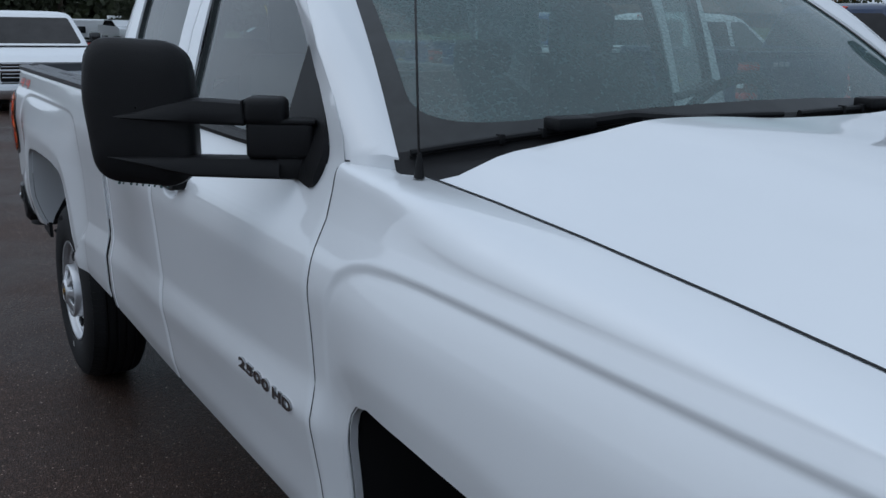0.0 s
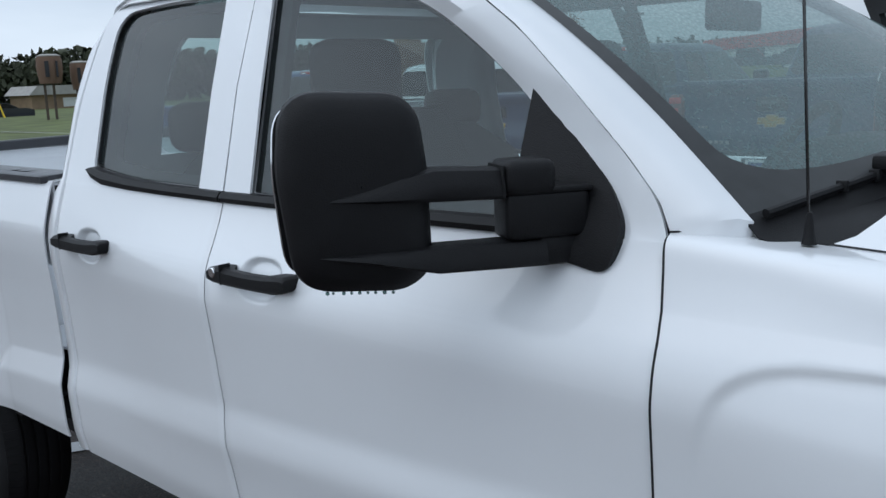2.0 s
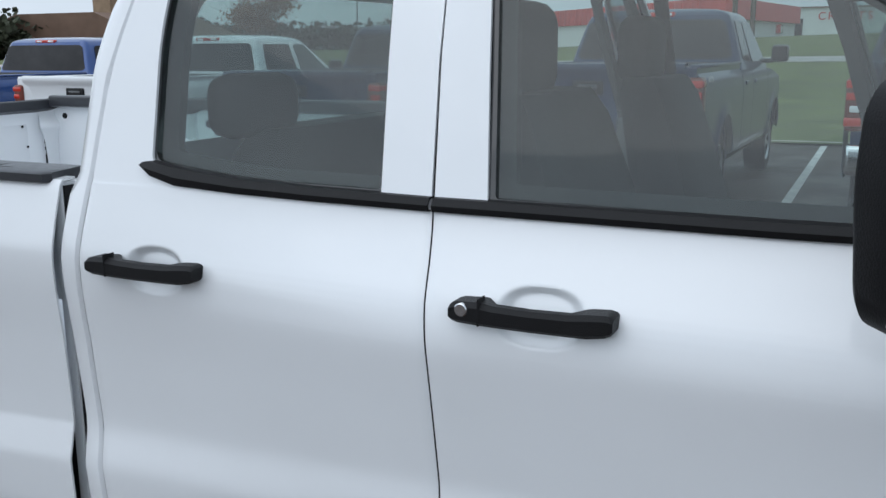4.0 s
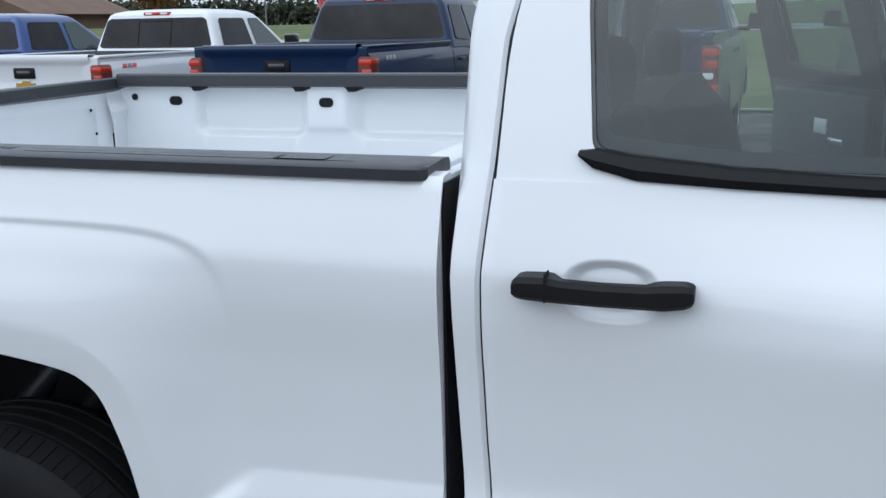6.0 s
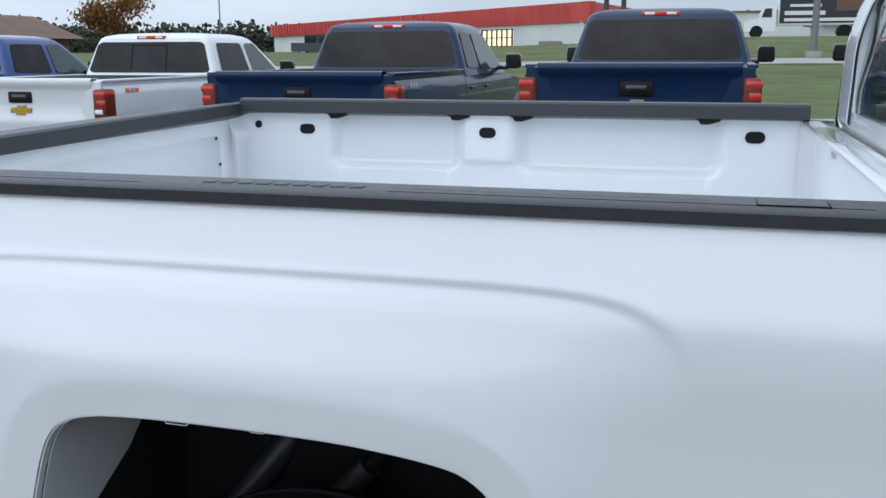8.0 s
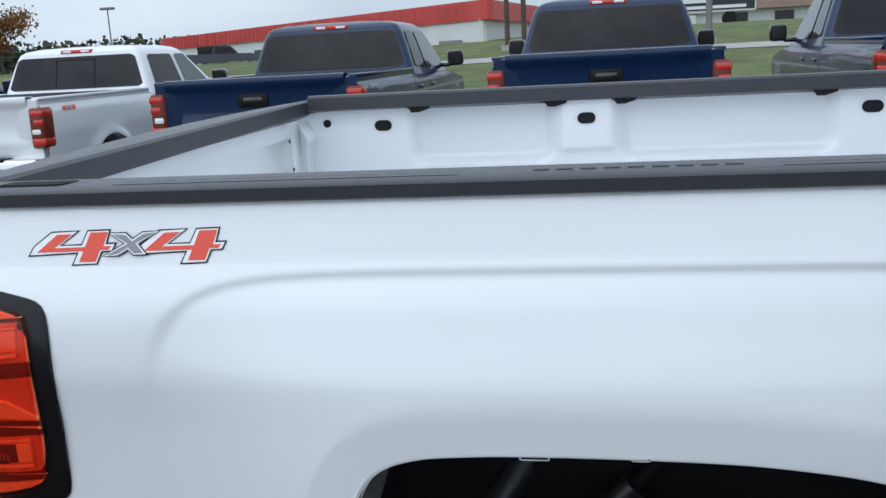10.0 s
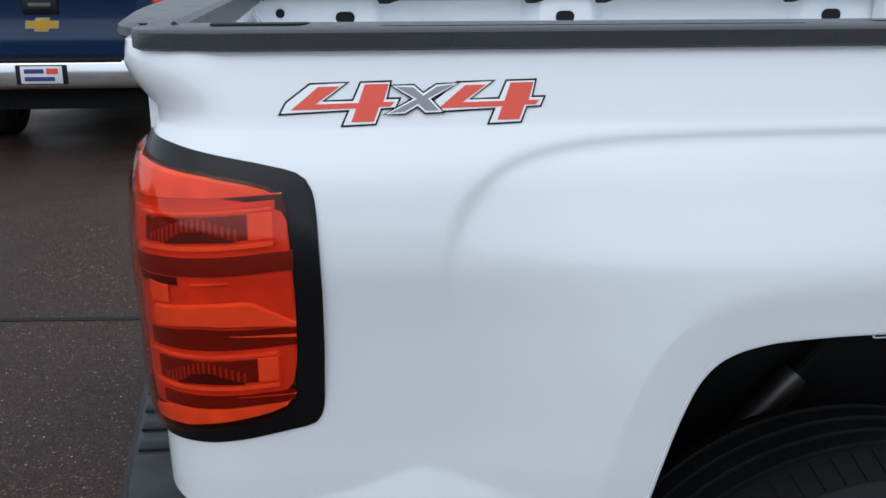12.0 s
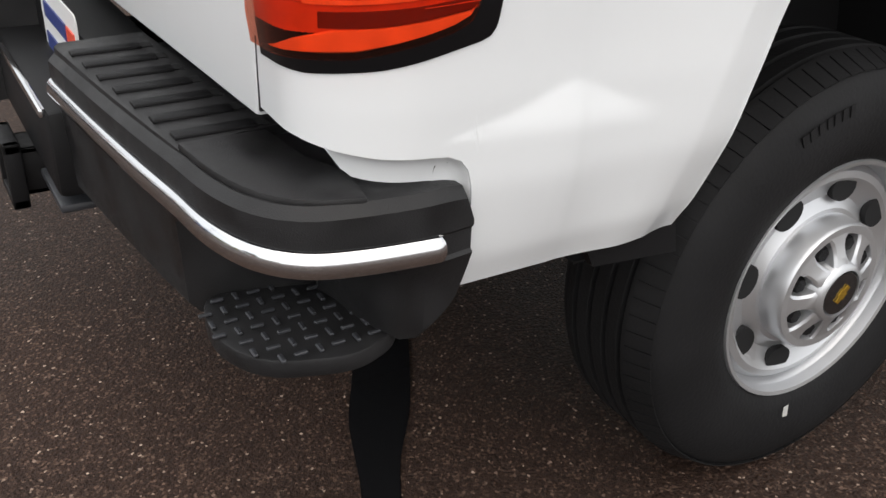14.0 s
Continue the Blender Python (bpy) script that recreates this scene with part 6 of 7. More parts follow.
# ---- the row of parked pickups behind ----
def parked_pickup(x, y, turn, paint, label, crew=True):
    """A pickup with its tail at the origin, nose to +y."""
    tk = thing("parked_pickup", label, "pickup truck", "pickups parked in a row")
    def p(name, bm, mt, lb="", parent=None, sm=True):
        return part(name, bm, mt, parent or tk, lb, sm)
    W, cab0, nose = 0.985, 2.30, 5.75
    RW, FW = 1.22, 4.90
    arch = lambda c: [(c + 0.46 * math.cos(a), 0.46 + 0.46 * math.sin(a)) for a in spread(math.pi, 0, 12)]
    low = [(0.02, 0.60), (0.70, 0.54)] + arch(RW) + [(1.75, 0.50), (4.35, 0.47)] + arch(FW) + \
          [(5.4, 0.50), (nose, 0.62), (nose + 0.02, 1.06), (5.60, 1.18), (4.30, 1.27), (4.2, 1.32), (cab0, 1.32), (cab0 - 0.03, 1.372), (0.03, 1.372), (0.0, 1.36), (0.0, 0.9)]
    p("body", prism(low, 2 * W - 0.08, "yz", -W + 0.04), paint)

    # flanks: bowed panels with arches, split at the door gaps
    def flank(s, q, z):
        u = (z - 0.50) / 0.87
        w = W - 0.020 + 0.040 * math.sin(math.pi * min(1, max(0, u)) ** 0.8) - 0.05 * sstep(1.24, 1.38, z) - 0.010 * sstep(1.02, 0.92, z) + 0.012 * sstep(0.72, 0.60, z)
        for c in (RW, FW):
            d = math.hypot((q - c) / 1.06, z - 0.46) - 0.46
            w += 0.030 * math.exp(-(d / 0.075) ** 2)
        return (s * (w - 0.07 * sstep(5.3, 5.75, q) ** 2), q, z)

    def bottom(q):
        b = 0.52
        for c in (RW, FW):
            if abs(q - c) < 0.46:
                b = max(b, 0.46 + math.sqrt(0.46 ** 2 - (q - c) ** 2))
        return b
    mid = 3.28 if crew else 3.02
    panels = (("bed_side", 0.03, cab0 - 0.012, 1.372), ("rear_door", cab0 + 0.006, mid, 1.35), ("front_door", mid + 0.008, 4.26, 1.35), ("fender", 4.268, nose, 1.28))
    for s in (-1, 1):
        for nm, qa, qb, top in panels:
            qs = sorted(set(spread(qa, qb, 26) + [q for c in (RW, FW) for q in spread(c - 0.46, c + 0.46, 14) if qa < q < qb]))
            rows = [[flank(s, q, bottom(q) + (top - (0.13 * sstep(4.3, 5.75, q)) - bottom(q)) * k / 16) for k in range(17)] for q in qs]
            p(nm, grid(rows, 0.004 * s), paint)
        p("bed_rail", box(min(s * (W - 0.02), s * (W - 0.11)), max(s * (W - 0.02), s * (W - 0.11)), 0.02, cab0 - 0.03, 1.355, 1.386, 0.012), paint)
    p("bed_liner", box(-W + 0.12, W - 0.12, 0.10, cab0 - 0.10, 1.34, 1.3745), BLACK, "dark open load bed")
    # tailgate with a spoiler lip, a hollow below it and a lower crease
    prof = [(0.82, -0.012), (0.90, -0.020), (0.955, -0.028), (0.985, -0.016), (1.12, -0.014), (1.26, -0.020), (1.30, -0.030), (1.325, -0.046), (1.372, -0.052), (1.394, -0.044), (1.400, -0.02), (1.398, 0.07), (1.36, 0.09)]
    rows = [[(a, q + 0.03 * abs(a / 0.845) ** 4, z) for z, q in prof] for a in spread(-0.845, 0.845, 14)]
    gt = p("tailgate", grid(rows, 0.004), paint)
    p("tailgate_handle", box(-0.14, 0.14, -0.034, -0.01, 1.135, 1.255, 0.016), PLASTIC, "black tailgate handle", gt)
    p("handle_grip", box(-0.09, 0.09, -0.042, -0.03, 1.165, 1.225, 0.008), GLOSSBLACK, parent=gt)
    bow = [(-0.085, -0.016), (-0.035, -0.016), (-0.035, -0.032), (0.035, -0.032), (0.035, -0.016), (0.085, -0.016), (0.085, 0.016), (0.035, 0.016), (0.035, 0.032), (-0.035, 0.032), (-0.035, 0.016), (-0.085, 0.016)]
    slant = lambda k, e: [(a * k + 0.35 * b + (e if a > 0 else -e), 1.055 + b * k + (e if b > 0 else -e)) for a, b in bow]
    p("emblem_border", prism(slant(1.45, 0.007), -0.006, "xz", -0.016), CHROME, "chrome border", gt)
    p("emblem", prism(slant(1.45, 0.0), -0.004, "xz", -0.023), GOLD, "gold emblem shape", gt)
    for k in range(6):
        p("name_mark", box(-0.70 + 0.055 * k, -0.662 + 0.055 * k, -0.032, -0.018, 0.855, 0.885), CHROME, parent=gt)
    for k in range(3):
        p("trim_bar", box(-0.70 + 0.035 * k, -0.675 + 0.035 * k, -0.022, -0.014, 0.99, 1.012), CHROME, parent=gt)
    for s in (-1, 1):
        lp = p("tail_lamp", box(min(s * 0.852, s * 1.003), max(s * 0.852, s * 1.003), -0.030, 0.17, 0.88, 1.285, 0.035, 4), DEEPRED, "red tail lamp")
        for z0, z1 in ((1.20, 1.262), (0.915, 0.985)):
            p("lamp_chamber", box(min(s * 0.872, s * 1.006), max(s * 0.872, s * 1.006), -0.034, 0.15, z0, z1, 0.014), LAMPRED, parent=lp)
        p("lamp_chamber", box(min(s * 0.90, s * 1.0), max(s * 0.90, s * 1.0), -0.034, 0.05, 1.11, 1.17, 0.012), LAMPRED, parent=lp)
        p("reverse_lamp", box(min(s * 0.876, s * 0.97), max(s * 0.876, s * 0.97), -0.034, 0.0, 1.02, 1.075, 0.012), SILVER, parent=lp)
    bp = p("rear_bumper", box(-W + 0.01, W - 0.01, -0.17, 0.06, 0.56, 0.79, 0.04, 3), CHROME, "chrome rear bumper")
    p("bumper_step", box(-0.62, 0.62, -0.175, 0.02, 0.775, 0.80, 0.008), PLASTIC, parent=bp)
    p("plate_recess", box(-0.2, 0.2, -0.176, -0.14, 0.60, 0.755, 0.01), PLASTIC, parent=bp)
    pl = p("dealer_plate", box(-0.16, 0.16, -0.182, -0.176, 0.61, 0.745, 0.004), PAPERWHITE, "white dealer plate with dark and red bars")
    for a0, a1, c0, c1, mm in ((-0.13, 0.02, 0.690, 0.722, PLATEBLUE), (-0.13, 0.10, 0.63, 0.662, PLATEBLUE), (0.04, 0.13, 0.685, 0.727, DECALRED)):
        p("plate_bar", box(a0, a1, -0.185, -0.182, c0, c1), mm, parent=pl)
    p("underside", box(-0.8, 0.8, 0.2, 5.5, 0.36, 0.60), BLACK)
    # cab
    z0, z1 = 1.30, 1.865
    b0, b1, t0, t1 = cab0, 4.36, cab0 + 0.15, 3.62
    bw, tw = 0.965, 0.775
    def side(s):
        return lambda q, z: (s * (bw + (tw - bw) * (z - z0) / (z1 - z0)), q, z)
    rows = []
    for w, z, dx in ((0, z0, 0), (0.3, z0 + 0.17, 0.006), (0.6, z0 + 0.339, 0.008), (0.85, z0 + 0.48, 0.004), (0.97, z0 + 0.548, -0.012), (1.0, z1 + 0.018, -0.055), (1.0, z1 + 0.045, -0.16), (1.0, z1 + 0.06, -0.40)):
        xw = bw + (tw - bw) * w + dx
        f, r = b1 + (t1 - b1) * w, b0 + (t0 - b0) * w
        if dx < -0.02:
            f, r = f + dx, r - dx * 0.7
        rad = 0.10 if dx > -0.1 else 0.16
        rows.append([(a, b, z) for a, b in rounded([(-xw, r), (xw, r), (xw, f), (-xw, f)], [rad] * 4, 5)])
    bm = bmesh.new()
    vs = [[bm.verts.new(c) for c in r] for r in rows]
    n = len(vs[0])
    for a, b in zip(vs, vs[1:]):
        for i in range(n):
            bm.faces.new((a[i], a[(i + 1) % n], b[(i + 1) % n], b[i]))
    bm.faces.new(vs[-1])
    p("cab", bm, paint)
    def quad_on(f, pts, rad):
        return pane(rounded(pts, rad), f, 0.004)
    rear = lambda a, z: (a, b0 + (t0 - b0) * (z - z0) / (z1 - z0) - 0.006 + 0.10 * max(0, abs(a) - 0.74), z)
    # wide window, split in strips so that it wraps round the corners
    cols = [(-0.865, -0.745), (-0.83, -0.715)] + [(0.79 * k, 0.69 * k) for k in (-1, -0.5, 0, 0.5, 1)] + [(0.83, 0.715), (0.865, 0.745)]
    rows = []
    for i, (a, c) in enumerate(cols):
        e = 0.035 if i in (0, len(cols) - 1) else (0.008 if i in (1, len(cols) - 2) else 0)
        za, zc = 1.405 + e, 1.802 - e
        rows.append([rear(a + (c - a) * (z - 1.405) / 0.397, z) for z in spread(za, zc, 6)])
    rw = p("rear_window", grid(rows, 0.004), DARKGLASS, "dark rear window")
    if paint is PAINT_WHITE:
        for a0, a1, c0, c1 in ((-0.25, -0.242, 1.43, 1.765), (0.242, 0.25, 1.43, 1.765), (-0.242, 0.242, 1.757, 1.765)):
            p("slider_frame", quad_on(lambda a, z: (a, rear(a, z)[1] - 0.006, z), [(a0, c0), (a1, c0), (a1, c1), (a0, c1)], 0.002), BLACK, parent=rw)
    front = lambda a, z: (a, b1 + (t1 - b1) * (z - z0) / (z1 - z0) + 0.006, z)
    p("windshield", quad_on(front, [(-0.84, 1.34), (0.84, 1.34), (0.71, 1.80), (-0.71, 1.80)], 0.05), DARKGLASS, "dark windshield")
    for s in (-1, 1):
        f = side(s)
        g = (lambda f, s: lambda q, z: (f(q, z)[0] + s * 0.016, q, z))(f, s)
        p("side_window", quad_on(g, [(2.50, 1.40), (mid - 0.04, 1.375), (mid - 0.05, 1.79), (2.60, 1.79)], 0.05), DARKGLASS, "dark rear side window")
        p("side_window", quad_on(g, [(mid + 0.06, 1.375), (4.08, 1.365), (3.60, 1.79), (mid + 0.05, 1.79)], 0.05), SIDEGLASS, "front side window")
        for q in (2.46, mid + 0.12):
            hx = flank(s, q + 0.1, 1.16)[0]
            p("door_handle", box(hx - 0.016, hx + 0.016, q, q + 0.20, 1.145, 1.185, 0.010), CHROME if paint is PAINT_WHITE else paint)
        m = p("side_mirror", box(s * 1.15 - 0.10, s * 1.15 + 0.10, 3.90, 4.03, 1.36, 1.55, 0.045, 3), GLOSSBLACK, "black side mirror")
        p("mirror_arm", box(min(s * 0.93, s * 1.08), max(s * 0.93, s * 1.08), 3.94, 4.02, 1.345, 1.40, 0.018), GLOSSBLACK, parent=m)
        p("mirror_glass", box(s * 1.15 - 0.08, s * 1.15 + 0.08, 3.896, 3.902, 1.38, 1.53), DARKGLASS, parent=m)
        for c in (RW, FW):
            w = p("wheel", lathe([(r, s * h) for r, h in ((0.0, 0.90), (0.06, 0.925), (0.10, 0.90), (0.23, 0.93), (0.245, 0.955), (0.255, 0.95), (0.255, 0.75))], 32), ALLOY, "alloy wheel")
            t = p("tyre", lathe([(r, s * h) for r, h in ((0.25, 0.94), (0.30, 0.962), (0.36, 0.955), (0.39, 0.93), (0.392, 0.74), (0.37, 0.70), (0.25, 0.70))], 36), RUBBER, parent=w)
            for ob in (w, t):
                for v in ob.data.vertices:
                    v.co = (v.co.y, c + v.co.x, 0.392 + v.co.z)
            for k in range(5):
                a = k * math.tau / 5 + 0.3
                for d0 in (-0.30, 0.30):
                    pts = [(c + r * math.cos(a + d0 + d), 0.392 + r * math.sin(a + d0 + d)) for r, d in ((0.10, -0.10), (0.222, -0.20), (0.222, 0.20), (0.10, 0.10))]
                    p("wheel_opening", prism(pts, 0.004 * s, "yz", s * 0.928), BLACK, parent=w)
    b = p("brake_lamp", box(-0.20, 0.20, t0 - 0.016, t0 + 0.06, 1.838, 1.886, 0.014), LAMPRED, "red third brake lamp with clear ends")
    for s in (-0.115, 0.115):
        p("cargo_lamp", box(s - 0.055, s + 0.055, t0 - 0.020, t0, 1.848, 1.876, 0.008), SILVER, parent=b)
    # mark on the bed side: slanting bars
    for k, mm in enumerate((DECALRED, DECALGREY, DECALRED)):
        q = 0.36 + 0.085 * k
        for s in (-1, 1):
            rows = [[flank(s, q + d + 0.02 * (z - 1.24) / 0.05, z) for z in spread(1.235, 1.280, 4)] for d in (0, 0.07)]
            for r in rows:
                r[:] = [(a + s * 0.004, b2, c2) for a, b2, c2 in r]
            p("trim_mark", grid(rows, 0.001), mm if paint is PAINT_WHITE else DECALGREY)
    tk.matrix_world = pose(x, y, GZ, 0, 0, turn)
    return tk


LAMPRED = mat("parked_lamp_red", (0.58, 0.035, 0.018), 0.2, coat=0.6)
DARKGLASS = mat("parked_dark_glass", (0.020, 0.019, 0.020), 0.08, spec=0.30, vary=0.5, vscale=2.5)
SIDEGLASS = mat("parked_side_glass", (0.07, 0.09, 0.09), 0.06, spec=0.7)
PAINT_BLUE2 = mat("bright_blue_paint", (0.015, 0.06, 0.22), 0.3, metal=0.3, coat=1.0)

lower = Matrix.Diagonal((1.0, 1.0, 0.945, 1.0))
white = parked_pickup(0, 0, 0, PAINT_WHITE, "white crew cab pickup with dark windows, tail to the lot lane")
white.matrix_world = pose(-6.30, 6.97, GZ, 0, 0, 0.4) @ lower
base = parked_pickup(-3.20, 6.93, -1.2, PAINT_BLUE, "dark blue pickup with gold emblem, parked tail first in the row", crew=False)
for bx, turn, tall in ((-0.10, -0.9, 1.055), (3.02, -1.2, 1.065), (6.10, -1.0, 1.06)):
    copy_thing(base, pose(bx, 6.93, GZ, 0, 0, turn) @ Matrix.Diagonal((1.0, 1.0, tall, 1.0)))
end = parked_pickup(0, 0, 0, PAINT_BLUE2, "bright blue pickup at the end of the parked row")
end.matrix_world = pose(-9.35, 6.95, GZ, 0, 0, 0.8) @ lower
wf = parked_pickup(0, 0, 0, PAINT_WHITE, "white pickup facing the lane, chrome grille")
wf.matrix_world = pose(-18.9, 2.32, GZ - 0.22, 0, 0, -92)
# its grille: the nose shows
gr = part("grille", box(-0.72, 0.72, 5.74, 5.80, 0.74, 1.06, 0.02), PLASTIC, wf, "black grille with chrome bars")
for z in (0.80, 0.86, 0.98, 1.03):
    part("grille_bar", box(-0.70, 0.70, 5.79, 5.815, z, z + 0.02, 0.004), CHROME, gr)
part("grille_bar", box(-0.74, 0.74, 5.79, 5.83, 0.90, 0.95, 0.008), CHROME, gr)
part("front_emblem", box(-0.10, 0.10, 5.82, 5.84, 0.895, 0.955, 0.01), GOLD, gr)
for s in (-1, 1):
    part("headlamp", box(s * 0.83 - 0.13, s * 0.83 + 0.13, 5.70, 5.79, 0.84, 1.05, 0.02), SILVER, wf)
part("front_bumper", box(-0.96, 0.96, 5.70, 5.88, 0.45, 0.72, 0.04), CHROME, wf)

# parking lines
for x in (-7.75, -4.72, -1.65, 1.45, 4.5, 7.55):
    tagged(obj("parking_line", box(x - 0.05, x + 0.05, 8.2, 15.4, GZ + 0.001, GZ + 0.005), LINEWHITE, smooth=False), "worn white parking line on asphalt", "road marking", "parking lines", "structure")
tagged(obj("crack", prism([(-3.6, 3.00), (-2.4, 2.97), (-1.5, 2.90), (-1.5, 2.93), (-2.4, 3.01), (-3.6, 3.04)], 0.002, "xy", GZ + 0.001), BLACK, smooth=False), "tar sealed crack in the asphalt", "crack", kind="structure")


# ---- lawns, road, buildings ----
def lie(x, y):
    """Height of the land behind the lot."""
    return GZ + sstep(18, 75, y) * (1.6 + 1.0 * sstep(-30, 5, x)) * (1 if y > 16 else 0)


def land(name, x0, x1, y0, y1, up, mt, label, nx=24, ny=24):
    rows = [[(x, y, lie(x, y) + up) for x in spread(x0, x1, nx)] for y in spread(y0, y1, ny)]
    tagged(obj(name, grid(rows), mt), label, "lawn" if mt is GRASS else "path", kind="structure")


land("lawn", -60, 90, 15.6, 190, 0.02, GRASS, "wet green lawn beyond the parking lot", 40, 50)
land("path", -60, 90, 42.0, 45.0, 0.05, CONCRETE, "pale concrete path across the lawn", 40, 3)
land("kerb", -60, 90, 15.45, 15.6, 0.06, CONCRETE, "concrete kerb along the lawn", 40, 1)
# land to the side of the lot
tagged(obj("lawn", grid([[(x, y, GZ + 0.02) for x in (-150, -90, -66, -55)] for y in spread(4, 16, 4)] ), GRASS, smooth=False), "green lawn strip by the road", "lawn", kind="structure")
tagged(obj("lawn", prism([(-33, 10.5), (-52, 17.5), (-58, 60), (-24, 15.6)], 0.02, "xy", GZ), GRASS, smooth=False), "green lawn strip beside the lot", "lawn", kind="structure")
tagged(obj("road", prism([(-52, 17.5), (-56, 19.2), (-64, 60), (-58, 60)], 0.03, "xy", GZ), CONCRETE, smooth=False), "pale wet road past the lawn", "road", kind="structure")
tagged(obj("lawn", prism([(-56, 19.2), (-56, 2), (-170, 2), (-170, 120), (-64, 60)], 0.02, "xy", GZ), GRASS, smooth=False), "green verge in front of the woods", "lawn", kind="structure")

shop = thing("shop_building", "long white shop with a red metal fascia", "building")


def wall_quad(a, b, z0, z1, thick=0.3):
    """An upright slab from a to b in plan."""
    (x0, y0), (x1, y1) = a, b
    d = Vector((x1 - x0, y1 - y0)).normalized()
    n = Vector((-d.y, d.x)) * thick
    pts = [(x0, y0), (x1, y1), (x1 + n.x, y1 + n.y), (x0 + n.x, y0 + n.y)]
    return prism(pts, z1 - z0, "xy", z0)


A, B, C = (-53.4, 110.0), (-8.2, 65.0), (-5.2, 85.0)
part("wall", wall_quad(A, B, 0.5, 3.7), SIDING, shop)
part("wall", wall_quad(B, C, 0.5, 3.7), SIDING, shop)
part("fascia", wall_quad((A[0] - 0.5, A[1]), (B[0] + 0.4, B[1] - 0.6), 3.6, 4.95, 0.5), REDROOF, shop, "red ribbed metal fascia")
part("fascia", wall_quad((B[0] + 0.4, B[1] - 0.6), (C[0] + 0.4, C[1]), 3.6, 4.95, 0.5), REDROOF, shop, "red ribbed metal fascia")
d = (Vector(B) - Vector(A)).normalized()
for k in range(62):
    q = Vector(A) + d * (k + 0.5) - Vector((0.02, 0.55))
    part("fascia_rib", box(q.x - 0.05, q.x + 0.05, q.y - 0.06, q.y + 0.05, 3.62, 4.94), REDROOF, shop)
q0, q1 = Vector(B) - d * 13.2, Vector(B) - d * 8.8
off = Vector((d.y, -d.x)) * 0.08
win = part("window", wall_quad(tuple(q0 + off), tuple(q1 + off), 2.05, 3.25, 0.1), WARMLIGHT, shop, "lit shop window")
for k in range(7):
    q = q0 + (q1 - q0) * k / 6 + off * 1.6
    part("mullion", box(q.x - 0.06, q.x + 0.06, q.y - 0.05, q.y + 0.05, 2.0, 3.3), PLASTIC, win)
for z in (2.0, 2.65, 3.27):
    part("mullion", wall_quad(tuple(q0 + off * 1.7), tuple(q1 + off * 1.7), z, z + 0.06, 0.06), PLASTIC, win)
part("doorway", wall_quad(tuple(Vector(B) - d * 53 + off), tuple(Vector(B) - d * 44.6 + off), 1.0, 3.5, 0.1), WINDARK, shop, "dark open garage doorway")
for k in (3.0, 4.0, 17.0, 30.0):
    q = Vector(B) - d * k + off * 4
    tagged(obj("utility_box", box(q.x - 0.5, q.x + 0.5, q.y - 0.4, q.y + 0.4, 1.2, 2.35, 0.05), POLE), "grey utility box by the shop wall", "utility box")

craft = thing("store_building", "white store with red lettering on its wall", "building")
part("wall", box(-14.5, 26, 118, 140, 1.5, 6.1), SIDING, craft)
part("roof", box(-14.8, 26.3, 117.7, 140.3, 6.1, 6.25), BROWNROOF, craft)
part("doorway", box(-10.5, -7.2, 117.9, 118.1, 2.5, 4.9), WINDARK, craft, "dark store entrance")


def letters(text, x, y, z, size, mt, parent, face=0.0, depth=0.05):
    cu = bpy.data.curves.new("letters", "FONT")
    cu.body, cu.size, cu.extrude = text, size, depth
    ob = new("tmp", cu)
    me = bpy.data.meshes.new_from_object(ob.evaluated_get(bpy.context.evaluated_depsgraph_get()))
    bpy.data.objects.remove(ob)
    bm = bmesh.new()
    bm.from_mesh(me)
    bpy.data.meshes.remove(me)
    m = pose(x, y, z, 90, 0, face)
    for v in bm.verts:
        v.co = m @ v.co
    return part("letter", bm, mt, parent, smooth=False)


for k, ch in enumerate("CRAFTS"):
    letters(ch, -5.6 + 1.05 * k, 117.9, 4.75, 1.25, REDROOF, craft)

brown = thing("low_building", "low pale building with a brown shingle roof", "building")
part("wall", box(10.5, 40, 99, 112, 2.0, 4.3), SIDING, brown)
part("roof", prism([(98, 4.2), (113, 4.2), (106, 6.6)], 31, "yz", 9.8), BROWNROOF, brown)
for k in range(5):
    part("window", box(12.5 + 4.4 * k, 14.3 + 4.4 * k, 98.9, 99.05, 2.9, 3.9), WINDARK, brown)

tan = thing("tan_house", "tan brick house with a brown roof and chimney", "house")
part("wall", box(-112, -84, 92, 110, 0, 3.6), TAN, tan)
part("roof", prism([(-114, 3.5), (-82, 3.5), (-90, 6.6), (-104, 6.6)], 20, "xz", 91), BROWNROOF, tan)
part("chimney", box(-94, -91, 95, 97.5, 4.8, 8.6), TAN, tan)

